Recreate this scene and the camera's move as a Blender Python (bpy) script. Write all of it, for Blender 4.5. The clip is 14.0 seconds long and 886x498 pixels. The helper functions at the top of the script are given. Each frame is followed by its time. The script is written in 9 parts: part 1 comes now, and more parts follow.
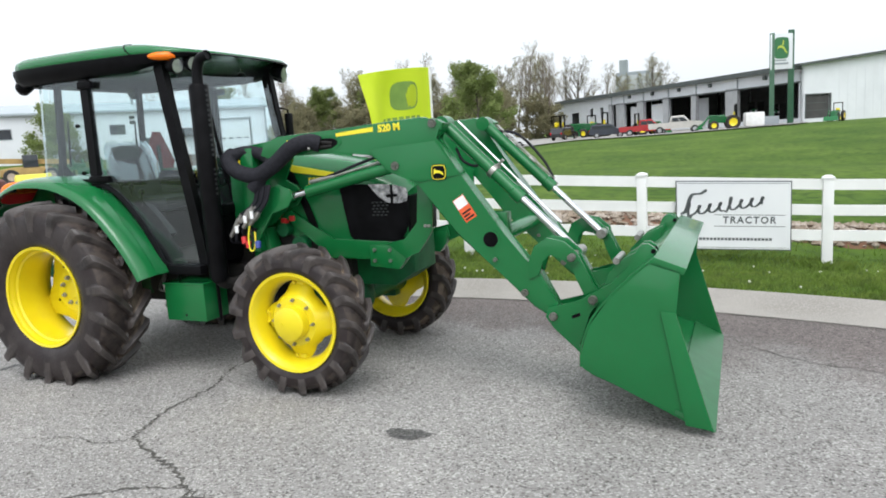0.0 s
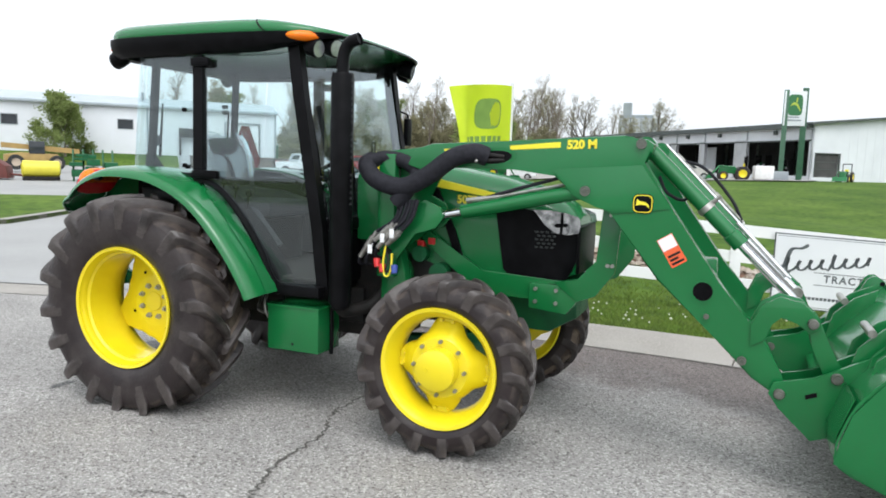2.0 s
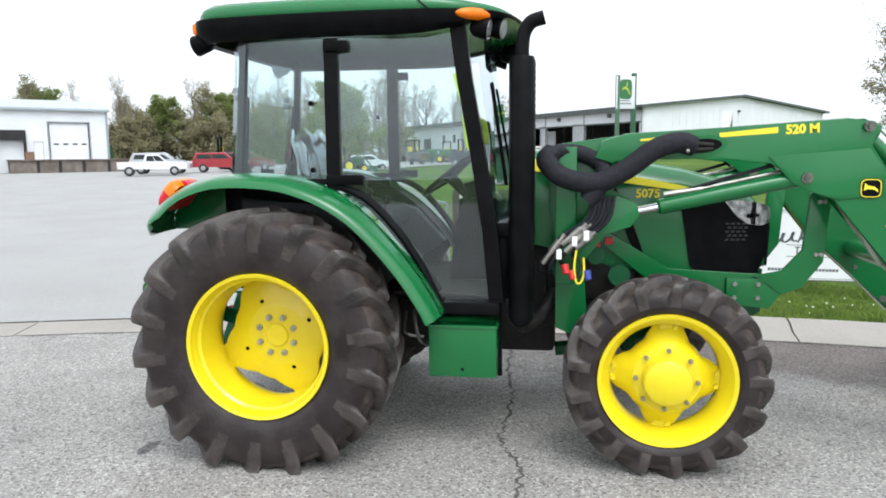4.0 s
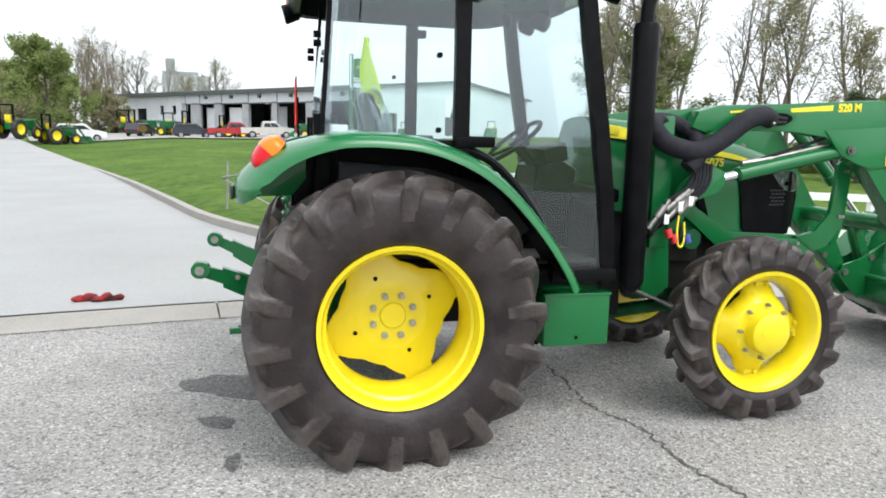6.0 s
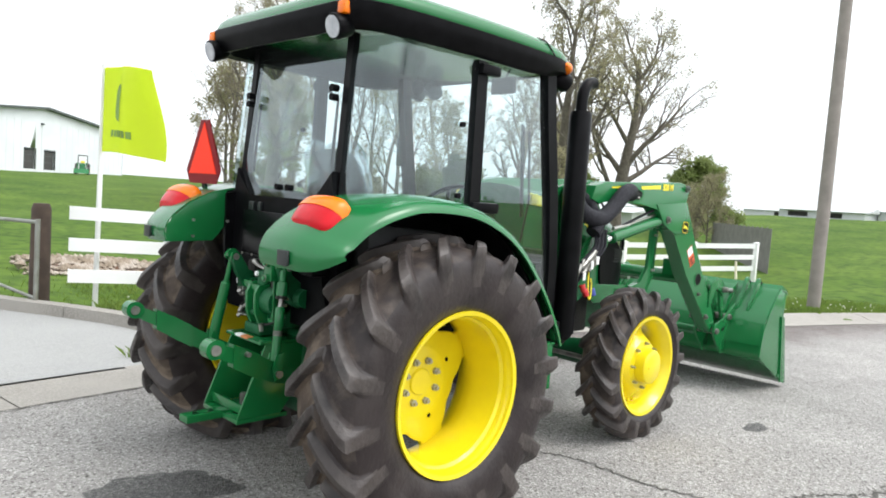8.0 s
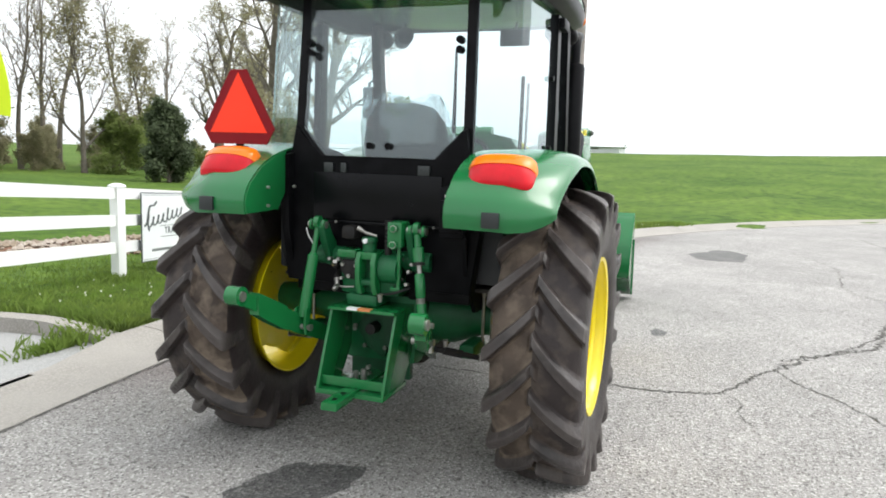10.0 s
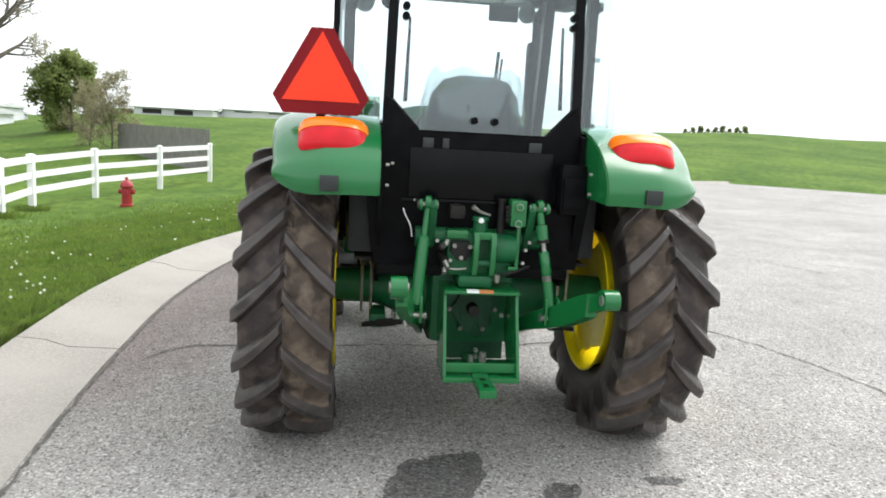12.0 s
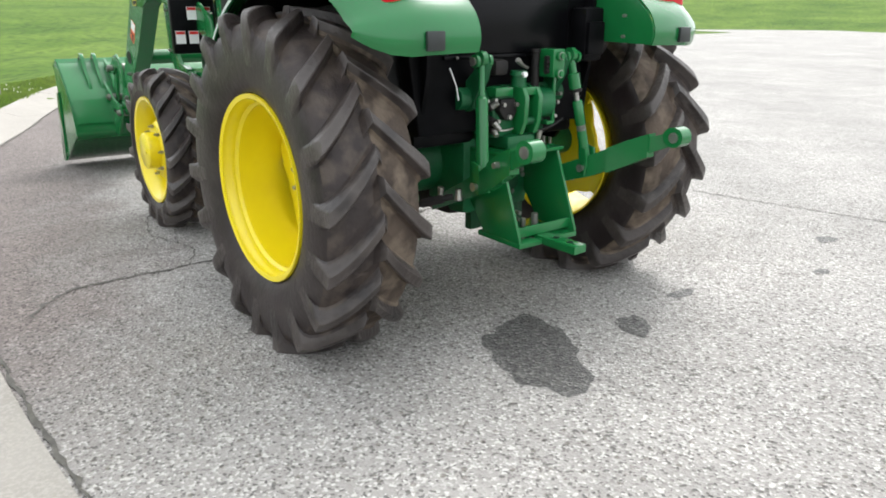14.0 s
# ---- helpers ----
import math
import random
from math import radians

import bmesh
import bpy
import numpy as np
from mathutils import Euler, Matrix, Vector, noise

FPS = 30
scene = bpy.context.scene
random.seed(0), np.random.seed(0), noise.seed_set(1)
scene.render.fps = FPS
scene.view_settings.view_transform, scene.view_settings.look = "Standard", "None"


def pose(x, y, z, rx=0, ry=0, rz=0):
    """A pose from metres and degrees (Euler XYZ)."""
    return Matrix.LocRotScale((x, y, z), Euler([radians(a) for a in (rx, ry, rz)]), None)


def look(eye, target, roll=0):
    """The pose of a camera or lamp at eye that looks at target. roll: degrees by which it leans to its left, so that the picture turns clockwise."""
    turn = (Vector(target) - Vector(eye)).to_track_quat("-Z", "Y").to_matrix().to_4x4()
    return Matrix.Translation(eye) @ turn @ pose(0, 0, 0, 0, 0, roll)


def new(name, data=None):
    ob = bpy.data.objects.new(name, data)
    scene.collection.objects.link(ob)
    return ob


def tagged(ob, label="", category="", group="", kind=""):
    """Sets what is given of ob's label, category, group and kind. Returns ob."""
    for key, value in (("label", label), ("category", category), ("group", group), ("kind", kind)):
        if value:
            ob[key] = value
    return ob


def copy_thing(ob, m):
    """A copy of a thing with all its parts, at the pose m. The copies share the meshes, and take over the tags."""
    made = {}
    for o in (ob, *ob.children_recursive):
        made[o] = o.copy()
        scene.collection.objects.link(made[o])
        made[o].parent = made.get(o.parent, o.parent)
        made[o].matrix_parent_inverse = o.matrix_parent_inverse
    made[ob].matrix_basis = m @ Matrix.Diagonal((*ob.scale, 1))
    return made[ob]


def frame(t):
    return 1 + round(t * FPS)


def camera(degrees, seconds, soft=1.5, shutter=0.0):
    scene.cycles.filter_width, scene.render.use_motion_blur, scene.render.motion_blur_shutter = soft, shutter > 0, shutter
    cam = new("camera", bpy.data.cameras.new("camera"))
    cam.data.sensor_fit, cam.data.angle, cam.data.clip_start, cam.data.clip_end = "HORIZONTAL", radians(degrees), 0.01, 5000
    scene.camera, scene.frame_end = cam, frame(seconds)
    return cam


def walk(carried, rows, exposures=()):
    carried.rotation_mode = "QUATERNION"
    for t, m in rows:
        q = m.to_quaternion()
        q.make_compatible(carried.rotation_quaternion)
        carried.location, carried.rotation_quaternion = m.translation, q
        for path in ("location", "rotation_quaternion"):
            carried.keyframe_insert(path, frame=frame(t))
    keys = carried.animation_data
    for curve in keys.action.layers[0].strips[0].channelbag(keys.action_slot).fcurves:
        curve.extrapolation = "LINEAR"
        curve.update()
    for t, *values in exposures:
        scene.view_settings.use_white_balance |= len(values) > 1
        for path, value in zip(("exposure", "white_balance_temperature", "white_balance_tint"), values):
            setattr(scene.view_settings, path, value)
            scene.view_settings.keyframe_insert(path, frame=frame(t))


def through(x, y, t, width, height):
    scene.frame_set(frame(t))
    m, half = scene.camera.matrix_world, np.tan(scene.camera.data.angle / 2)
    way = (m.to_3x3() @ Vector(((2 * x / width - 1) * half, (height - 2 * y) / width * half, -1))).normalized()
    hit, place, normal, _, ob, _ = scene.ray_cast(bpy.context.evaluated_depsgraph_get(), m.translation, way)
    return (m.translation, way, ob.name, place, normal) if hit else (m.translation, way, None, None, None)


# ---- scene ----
cam = camera(64.2, 14.0, 1.8)
PATH = [
    (0, (4.789, -4.59, 1.633), (4.012, -2.773, 1.329), -3.5),
    (0.5, (4.632, -4.505, 1.602), (3.859, -2.693, 1.257), -3.3),
    (1, (4.287, -4.488, 1.606), (3.549, -2.66, 1.267), -0.8),
    (1.5, (3.885, -4.303, 1.595), (3.089, -2.488, 1.323), 0.3),
    (2, (3.481, -4.259, 1.603), (2.728, -2.422, 1.367), 1.8),
    (2.5, (3.047, -4.286, 1.606), (2.458, -2.39, 1.366), 1.2),
    (3, (2.592, -4.263, 1.646), (2.248, -2.308, 1.403), 1.0),
    (3.5, (2.036, -4.362, 1.654), (1.74, -2.399, 1.408), 1.3),
    (4, (1.529, -4.324, 1.612), (1.2, -2.368, 1.354), -0.6),
    (4.2, (1.316, -4.302, 1.631), (0.992, -2.347, 1.363), 0.1),
    (6.3, (-0.81, -3.939, 1.516), (-0.211, -2.063, 1.164), -0.4),
    (6.5, (-0.995, -3.847, 1.542), (-0.297, -2.013, 1.154), -1.0),
    (6.8, (-1.278, -3.752, 1.567), (-0.389, -1.992, 1.235), 1.1),
    (7, (-1.475, -3.685, 1.563), (-0.468, -1.977, 1.297), -0.8),
    (7.2, (-1.655, -3.606, 1.566), (-0.547, -1.957, 1.333), 0.3),
    (9.3, (-3.153, -2.085, 1.461), (-1.41, -1.125, 1.26), 3.9),
    (9.5, (-3.256, -1.92, 1.471), (-1.473, -1.041, 1.245), 4.0),
    (10, (-3.401, -1.414, 1.487), (-1.531, -0.755, 1.23), 1.9),
    (10.5, (-3.531, -0.963, 1.477), (-1.593, -0.508, 1.279), 3.4),
    (11, (-3.585, -0.442, 1.455), (-1.609, -0.231, 1.232), 3.5),
    (11.5, (-3.589, 0.052, 1.475), (-1.604, 0.052, 1.234), 3.9),
    (12, (-3.552, 0.544, 1.448), (-1.591, 0.306, 1.137), 3.1),
    (12.5, (-3.391, 0.974, 1.437), (-1.489, 0.469, 1.08), 1.5),
    (13, (-3.254, 1.432, 1.392), (-1.46, 0.689, 0.914), 1.2),
    (13.5, (-2.977, 1.766, 1.359), (-1.314, 0.827, 0.764), -0.9),
    (14, (-2.69, 2.085, 1.329), (-1.166, 0.953, 0.699), -0.0),
]
walk(cam, [(t, look(eye, target, roll)) for t, eye, target, roll in PATH], [(0, 0.12, 6300, 10), (4, 0.33, 6230, 10), (7, 0.46, 6380, 10), (9.5, 0.54, 6480, 10), (11, 0.58, 6500, 10), (12.5, 0.68, 6500, 10), (13.3, 0.73, 6500, 10), (14, 0.8, 6500, 10)])

# ---- world and light: a bright overcast sky ----
world = bpy.data.worlds.new("overcast_sky")
scene.world = world
world.use_nodes = True
wn, wl = world.node_tree.nodes, world.node_tree.links
wn.clear()
sky = wn.new("ShaderNodeTexSky")
sky.sky_type = "NISHITA"
sky.sun_disc = False
sky.sun_elevation, sky.sun_rotation = radians(52), radians(150)
sky.air_density, sky.dust_density, sky.ozone_density = 1.0, 6.0, 1.0
pale = wn.new("ShaderNodeHueSaturation")
pale.inputs["Saturation"].default_value = 0.12
bg1 = wn.new("ShaderNodeBackground")
bg1.inputs["Strength"].default_value = 0.08
bg2 = wn.new("ShaderNodeBackground")
bg2.inputs["Color"].default_value = (0.92, 0.965, 1.0, 1)
bg2.inputs["Strength"].default_value = 0.95
addw = wn.new("ShaderNodeAddShader")
wout = wn.new("ShaderNodeOutputWorld")
wl.new(sky.outputs[0], pale.inputs["Color"])
wl.new(pale.outputs[0], bg1.inputs["Color"])
wl.new(bg1.outputs[0], addw.inputs[0])
# an overcast sky is brighter overhead than at the horizon
wtc, wsep, wmap = wn.new("ShaderNodeTexCoord"), wn.new("ShaderNodeSeparateXYZ"), wn.new("ShaderNodeMapRange")
wmap.inputs["From Min"].default_value, wmap.inputs["From Max"].default_value = 0.0, 1.0
wmap.inputs["To Min"].default_value, wmap.inputs["To Max"].default_value = 0.84, 1.04
wl.new(wtc.outputs["Generated"], wsep.inputs[0])
wl.new(wsep.outputs["Z"], wmap.inputs["Value"])
wl.new(wmap.outputs["Result"], bg2.inputs["Strength"])
wl.new(bg2.outputs[0], addw.inputs[1])
wl.new(addw.outputs[0], wout.inputs["Surface"])
sun = new("sun", bpy.data.lights.new("sun", "SUN"))
sun.data.energy, sun.data.angle, sun.data.color = 1.0, radians(25), (1.0, 0.97, 0.92)
sun.matrix_world = look((6, -14, 26), (0, 0, 0))


# ---- materials ----
def mat(name, c1, c2=None, scale=8.0, rough=0.5, metal=0.0, bump=0.0, bscale=60.0, fine=None, fscale=90.0, coat=0.0, rvar=0.0, spec=0.5):
    """Two-scale colour from c1 to c2 (coarse) and towards fine (small), with fine relief."""
    m = bpy.data.materials.new(name)
    m.use_nodes = True
    n, l = m.node_tree.nodes, m.node_tree.links
    b = n["Principled BSDF"]
    b.inputs["Roughness"].default_value, b.inputs["Metallic"].default_value = rough, metal
    b.inputs["Coat Weight"].default_value = coat
    b.inputs["Coat Roughness"].default_value = 0.08
    b.inputs["Specular IOR Level"].default_value = spec
    tc = n.new("ShaderNodeTexCoord")
    col = None
    if c2 is None:
        c2 = tuple(v * 0.85 for v in c1)
    no = n.new("ShaderNodeTexNoise")
    no.inputs["Scale"].default_value, no.inputs["Detail"].default_value = scale, 5
    l.new(tc.outputs["Object"], no.inputs["Vector"])
    r = n.new("ShaderNodeValToRGB")
    r.color_ramp.elements[0].position, r.color_ramp.elements[1].position = 0.35, 0.65
    r.color_ramp.elements[0].color, r.color_ramp.elements[1].color = (*c1, 1), (*c2, 1)
    l.new(no.outputs["Fac"], r.inputs["Fac"])
    col = r.outputs["Color"]
    if fine:
        nf = n.new("ShaderNodeTexNoise")
        nf.inputs["Scale"].default_value, nf.inputs["Detail"].default_value = fscale, 3
        l.new(tc.outputs["Object"], nf.inputs["Vector"])
        rf = n.new("ShaderNodeValToRGB")
        rf.color_ramp.elements[0].position, rf.color_ramp.elements[1].position = 0.45, 0.62
        l.new(nf.outputs["Fac"], rf.inputs["Fac"])
        mx = n.new("ShaderNodeMixRGB")
        l.new(rf.outputs["Color"], mx.inputs["Fac"])
        l.new(col, mx.inputs["Color1"])
        mx.inputs["Color2"].default_value = (*fine, 1)
        col = mx.outputs["Color"]
    l.new(col, b.inputs["Base Color"])
    if rvar:
        mr = n.new("ShaderNodeMapRange")
        mr.inputs["To Min"].default_value, mr.inputs["To Max"].default_value = rough - rvar, rough + rvar
        l.new(no.outputs["Fac"], mr.inputs["Value"])
        l.new(mr.outputs["Result"], b.inputs["Roughness"])
    if bump:
        nb = n.new("ShaderNodeTexNoise")
        nb.inputs["Scale"].default_value, nb.inputs["Detail"].default_value = bscale, 4
        l.new(tc.outputs["Object"], nb.inputs["Vector"])
        bu = n.new("ShaderNodeBump")
        bu.inputs["Strength"].default_value, bu.inputs["Distance"].default_value = bump, 0.01
        l.new(nb.outputs["Fac"], bu.inputs["Height"])
        l.new(bu.outputs["Normal"], b.inputs["Normal"])
    return m


def leaf_mat(name, c1, c2, fine, through=0.45):
    """Leaves that let part of the light through."""
    m = mat(name, c1, c2, 1.5, 0.75, fine=fine, fscale=6, spec=0.2)
    n, l = m.node_tree.nodes, m.node_tree.links
    b = n["Principled BSDF"]
    tl, mx = n.new("ShaderNodeBsdfTranslucent"), n.new("ShaderNodeMixShader")
    l.new(b.inputs["Base Color"].links[0].from_socket, tl.inputs["Color"])
    mx.inputs[0].default_value = through
    l.new(b.outputs[0], mx.inputs[1])
    l.new(tl.outputs[0], mx.inputs[2])
    l.new(mx.outputs[0], n["Material Output"].inputs["Surface"])
    return m


def glass_mat(name, tint, gloss=1.0, base=0.10):
    m = bpy.data.materials.new(name)
    m.use_nodes = True
    n, l = m.node_tree.nodes, m.node_tree.links
    n.remove(n["Principled BSDF"])
    tr, gl, mx = n.new("ShaderNodeBsdfTransparent"), n.new("ShaderNodeBsdfGlossy"), n.new("ShaderNodeMixShader")
    lw, pw, mr = n.new("ShaderNodeLayerWeight"), n.new("ShaderNodeMath"), n.new("ShaderNodeMapRange")
    pw.operation, pw.inputs[1].default_value = "POWER", 3.5
    mr.inputs["To Min"].default_value, mr.inputs["To Max"].default_value = base, 0.95
    lw.inputs["Blend"].default_value = 0.5
    tr.inputs["Color"].default_value = (*tint, 1)
    gl.inputs["Roughness"].default_value = 0.02
    # a thin pale diffuse veil mixed over the pane
    dust, veil = n.new("ShaderNodeBsdfDiffuse"), n.new("ShaderNodeMixShader")
    dust.inputs["Color"].default_value = (0.78, 0.84, 0.84, 1)
    veil.inputs[0].default_value = 0.016
    l.new(tr.outputs[0], veil.inputs[1])
    l.new(dust.outputs[0], veil.inputs[2])
    gl.inputs["Color"].default_value = (gloss * 0.88, gloss * 0.965, gloss, 1)
    l.new(lw.outputs["Facing"], pw.inputs[0])
    l.new(pw.outputs[0], mr.inputs["Value"])
    l.new(mr.outputs["Result"], mx.inputs[0])
    l.new(veil.outputs[0], mx.inputs[1])
    l.new(gl.outputs[0], mx.inputs[2])
    l.new(mx.outputs[0], n["Material Output"].inputs["Surface"])
    return m


GREEN = mat("green_paint", (0.007, 0.125, 0.032), (0.008, 0.138, 0.037), 3, 0.25, coat=0.30, bump=0.02, bscale=25, spec=0.38)
GREEN_DULL = mat("green_cast_iron", (0.005, 0.105, 0.034), (0.004, 0.07, 0.024), 9, 0.45, bump=0.25, bscale=120, rvar=0.1, spec=0.35)
YELLOW = mat("yellow_paint", (0.78, 0.64, 0.008), (0.74, 0.59, 0.008), 4, 0.3, coat=0.3, bump=0.03, bscale=30)
YELLOW_TRIM = mat("yellow_decal", (0.82, 0.72, 0.03), (0.8, 0.68, 0.03), 5, 0.4)
TREAD = mat("worn_tread_rubber", (0.020, 0.0165, 0.016), (0.050, 0.040, 0.037), 5.0, 0.42, bump=0.5, bscale=38, fine=(0.054, 0.045, 0.041), fscale=9, rvar=0.2, spec=0.42)
def worn_edges(m, colour):
    """Scuffed, dusty edges on raised rubber."""
    n, l = m.node_tree.nodes, m.node_tree.links
    b = n["Principled BSDF"]
    src = b.inputs["Base Color"].links[0].from_socket
    ge, mr, mx = n.new("ShaderNodeNewGeometry"), n.new("ShaderNodeMapRange"), n.new("ShaderNodeMixRGB")
    mr.inputs["From Min"].default_value, mr.inputs["From Max"].default_value = 0.53, 0.62
    mr.inputs["To Max"].default_value = 0.6
    l.new(ge.outputs["Pointiness"], mr.inputs["Value"])
    l.new(mr.outputs["Result"], mx.inputs["Fac"])
    l.new(src, mx.inputs["Color1"])
    mx.inputs["Color2"].default_value = (*colour, 1)
    l.new(mx.outputs["Color"], b.inputs["Base Color"])


worn_edges(TREAD, (0.15, 0.135, 0.13))
TREAD_DUST = mat("dusty_tread_floor", (0.028, 0.021, 0.019), (0.105, 0.080, 0.062), 4.0, 0.75, bump=0.5, bscale=40, fine=(0.15, 0.118, 0.09), fscale=11, rvar=0.15, spec=0.25)
TREAD_FLOOR = mat("dark_tread_floor", (0.020, 0.0155, 0.0155), (0.040, 0.031, 0.029), 4.0, 0.55, bump=0.5, bscale=40, fine=(0.065, 0.051, 0.043), fscale=11, rvar=0.15, spec=0.3)
RUBBER = mat("tyre_rubber", (0.012, 0.008, 0.0083), (0.022, 0.015, 0.015), 4, 0.42, bump=0.25, bscale=45, fine=(0.032, 0.025, 0.024), fscale=6, rvar=0.18, spec=0.4)
BLACK = mat("black_plastic", (0.003, 0.003, 0.0035), (0.006, 0.006, 0.007), 12, 0.34, bump=0.08, bscale=200, spec=0.06)
BLACK_GLOSS = mat("black_trim", (0.002, 0.002, 0.0025), (0.004, 0.004, 0.005), 6, 0.25, spec=0.14)
BLACK_PAINT = mat("black_painted_steel", (0.003, 0.003, 0.0035), (0.006, 0.006, 0.007), 10, 0.36, bump=0.06, bscale=80, spec=0.10)
DARK = mat("dark_engine_iron", (0.008, 0.008, 0.008), (0.016, 0.014, 0.013), 14, 0.6, bump=0.3, bscale=60, spec=0.25)
CHROME = mat("chromed_rod", (0.75, 0.76, 0.78), (0.68, 0.69, 0.7), 10, 0.12, 1.0)
PIN = mat("greasy_steel_pin", (0.17, 0.17, 0.15), (0.09, 0.10, 0.08), 30, 0.45, 0.4, bump=0.15, bscale=150)
BOLT = mat("bare_steel_bolt", (0.42, 0.41, 0.37), (0.30, 0.29, 0.26), 30, 0.45, 0.3, bump=0.15, bscale=150)
ZINC = mat("zinc_plated_steel", (0.42, 0.41, 0.38), (0.28, 0.27, 0.25), 25, 0.35, 0.8, bump=0.15, bscale=150)
GREY_TRIM = mat("grey_cab_trim", (0.022, 0.023, 0.025), (0.03, 0.031, 0.033), 8, 0.6, bump=0.1, bscale=150)
CLOTH = mat("dark_grey_seat_cloth", (0.025, 0.027, 0.030), (0.034, 0.036, 0.039), 30, 0.85, bump=0.3, bscale=300)
HOSE = mat("black_woven_hose_sleeve", (0.010, 0.010, 0.014), (0.018, 0.018, 0.024), 40, 0.7, bump=0.5, bscale=220, spec=0.25)
ORANGE_LENS = mat("amber_lens", (0.85, 0.17, 0.004), (0.88, 0.2, 0.006), 20, 0.22, coat=0.1, spec=0.3)
REFLECTOR = mat("dark_reflector", (0.012, 0.016, 0.016), (0.016, 0.02, 0.02), 20, 0.35)
HEADLINER = mat("pale_grey_headliner", (0.24, 0.255, 0.26), (0.20, 0.215, 0.22), 6, 0.8, bump=0.15, bscale=150)
RED_LENS = mat("red_lens", (0.50, 0.003, 0.010), (0.58, 0.004, 0.013), 20, 0.25, coat=0.08, spec=0.25)
CLEAR_LENS = mat("bright_headlamp_lens", (0.72, 0.73, 0.75), (0.16, 0.17, 0.18), 26, 0.1, 0.75, coat=0.6)
LAMP_GLASS = mat("clear_lamp_glass", (0.6, 0.62, 0.65), (0.45, 0.47, 0.5), 30, 0.08, 0.6)
SMV_ORANGE = mat("fluorescent_orange", (0.98, 0.055, 0.022), (0.95, 0.05, 0.02), 4, 0.6, spec=0.2)
SMV_RED = mat("retroreflective_red", (0.17, 0.002, 0.006), (0.21, 0.003, 0.007), 6, 0.4, spec=0.2)
WHITE_PAINT = mat("white_paint", (0.78, 0.78, 0.77), (0.7, 0.7, 0.69), 3, 0.4)
LABEL_WHITE = mat("white_label", (0.8, 0.8, 0.8), (0.76, 0.76, 0.76), 10, 0.5)
LABEL_ORANGE = mat("orange_label", (0.75, 0.12, 0.03), (0.7, 0.1, 0.03), 10, 0.5)
GLASS = glass_mat("tinted_cab_glass", (0.85, 0.94, 0.945), 1.0, 0.085)
RED_PLASTIC = mat("red_plastic", (0.6, 0.02, 0.02), (0.5, 0.02, 0.02), 10, 0.4)
BLUE_PLASTIC = mat("blue_plastic", (0.03, 0.06, 0.3), (0.03, 0.05, 0.25), 10, 0.4)
FILM = glass_mat("clear_plastic_film", (0.9, 0.92, 0.94), 1.0, 0.16)


# ---- mesh helpers ----
def part(name, bm, material, parent=None, label="", sharp=38):
    """Links a bmesh as one mesh object under a thing or part."""
    bmesh.ops.recalc_face_normals(bm, faces=bm.faces)
    me = bpy.data.meshes.new(name)
    bm.to_mesh(me)
    bm.free()
    me.materials.append(material)
    me.polygons.foreach_set("use_smooth", [True] * len(me.polygons))
    me.set_sharp_from_angle(angle=radians(sharp))
    ob = new(name, me)
    if parent is not None:
        ob.parent = parent
    if label:
        ob["label"] = label
    return ob


def add_box(bm, x0, x1, y0, y1, z0, z1, bev=0.0, m=None):
    vs = [bm.verts.new((x, y, z)) for x in (x0, x1) for y in (y0, y1) for z in (z0, z1)]
    fs = [bm.faces.new([vs[i] for i in f]) for f in ((0, 1, 3, 2), (4, 6, 7, 5), (0, 4, 5, 1), (2, 3, 7, 6), (0, 2, 6, 4), (1, 5, 7, 3))]
    if m is not None:
        for v in vs:
            v.co = m @ v.co
    if bev:
        es = list({e for f in fs for e in f.edges})
        bmesh.ops.bevel(bm, geom=es, offset=bev, segments=2, affect="EDGES", profile=0.6)
    return bm


def add_prism(bm, pts, a0, a1, bev=0.0, plane="xz"):
    """A flat outline, extruded from a0 to a1 across its plane."""
    def p3(p, a):
        return {"xz": (p[0], a, p[1]), "xy": (p[0], p[1], a), "yz": (a, p[0], p[1])}[plane]
    v0, v1 = [bm.verts.new(p3(p, a0)) for p in pts], [bm.verts.new(p3(p, a1)) for p in pts]
    fs = [bm.faces.new(v0), bm.faces.new(list(reversed(v1)))]
    k = len(pts)
    for i in range(k):
        fs.append(bm.faces.new((v0[i], v1[i], v1[(i + 1) % k], v0[(i + 1) % k])))
    if bev:
        es = list({e for f in fs[:2] for e in f.edges})
        bmesh.ops.bevel(bm, geom=es, offset=bev, segments=2, affect="EDGES", profile=0.6)
    return bm


def add_rings(bm, rings, closed=True, caps=True):
    """Skins a row of vertex rings of equal count."""
    rows = [[bm.verts.new(p) for p in r] for r in rings]
    k = len(rows[0])
    for a, b in zip(rows, rows[1:]):
        for i in range(k if closed else k - 1):
            j = (i + 1) % k
            bm.faces.new((a[i], a[j], b[j], b[i]))
    if caps and closed:
        bm.faces.new(list(reversed(rows[0])))
        bm.faces.new(rows[-1])
    return bm


def add_tube(bm, pts, r, n=10, caps=True):
    """A round tube along points; r one radius or one for each point."""
    pts = [Vector(p) for p in pts]
    rs = r if isinstance(r, (list, tuple)) else [r] * len(pts)
    rings, up = [], None
    for i, p in enumerate(pts):
        d = (pts[min(i + 1, len(pts) - 1)] - pts[max(i - 1, 0)]).normalized()
        if up is None:
            up = d.orthogonal().normalized()
        up = (up - d * up.dot(d)).normalized()
        side = d.cross(up)
        rings.append([p + (up * math.cos(2 * math.pi * k / n) + side * math.sin(2 * math.pi * k / n)) * rs[i] for k in range(n)])
    return add_rings(bm, rings, caps=caps)


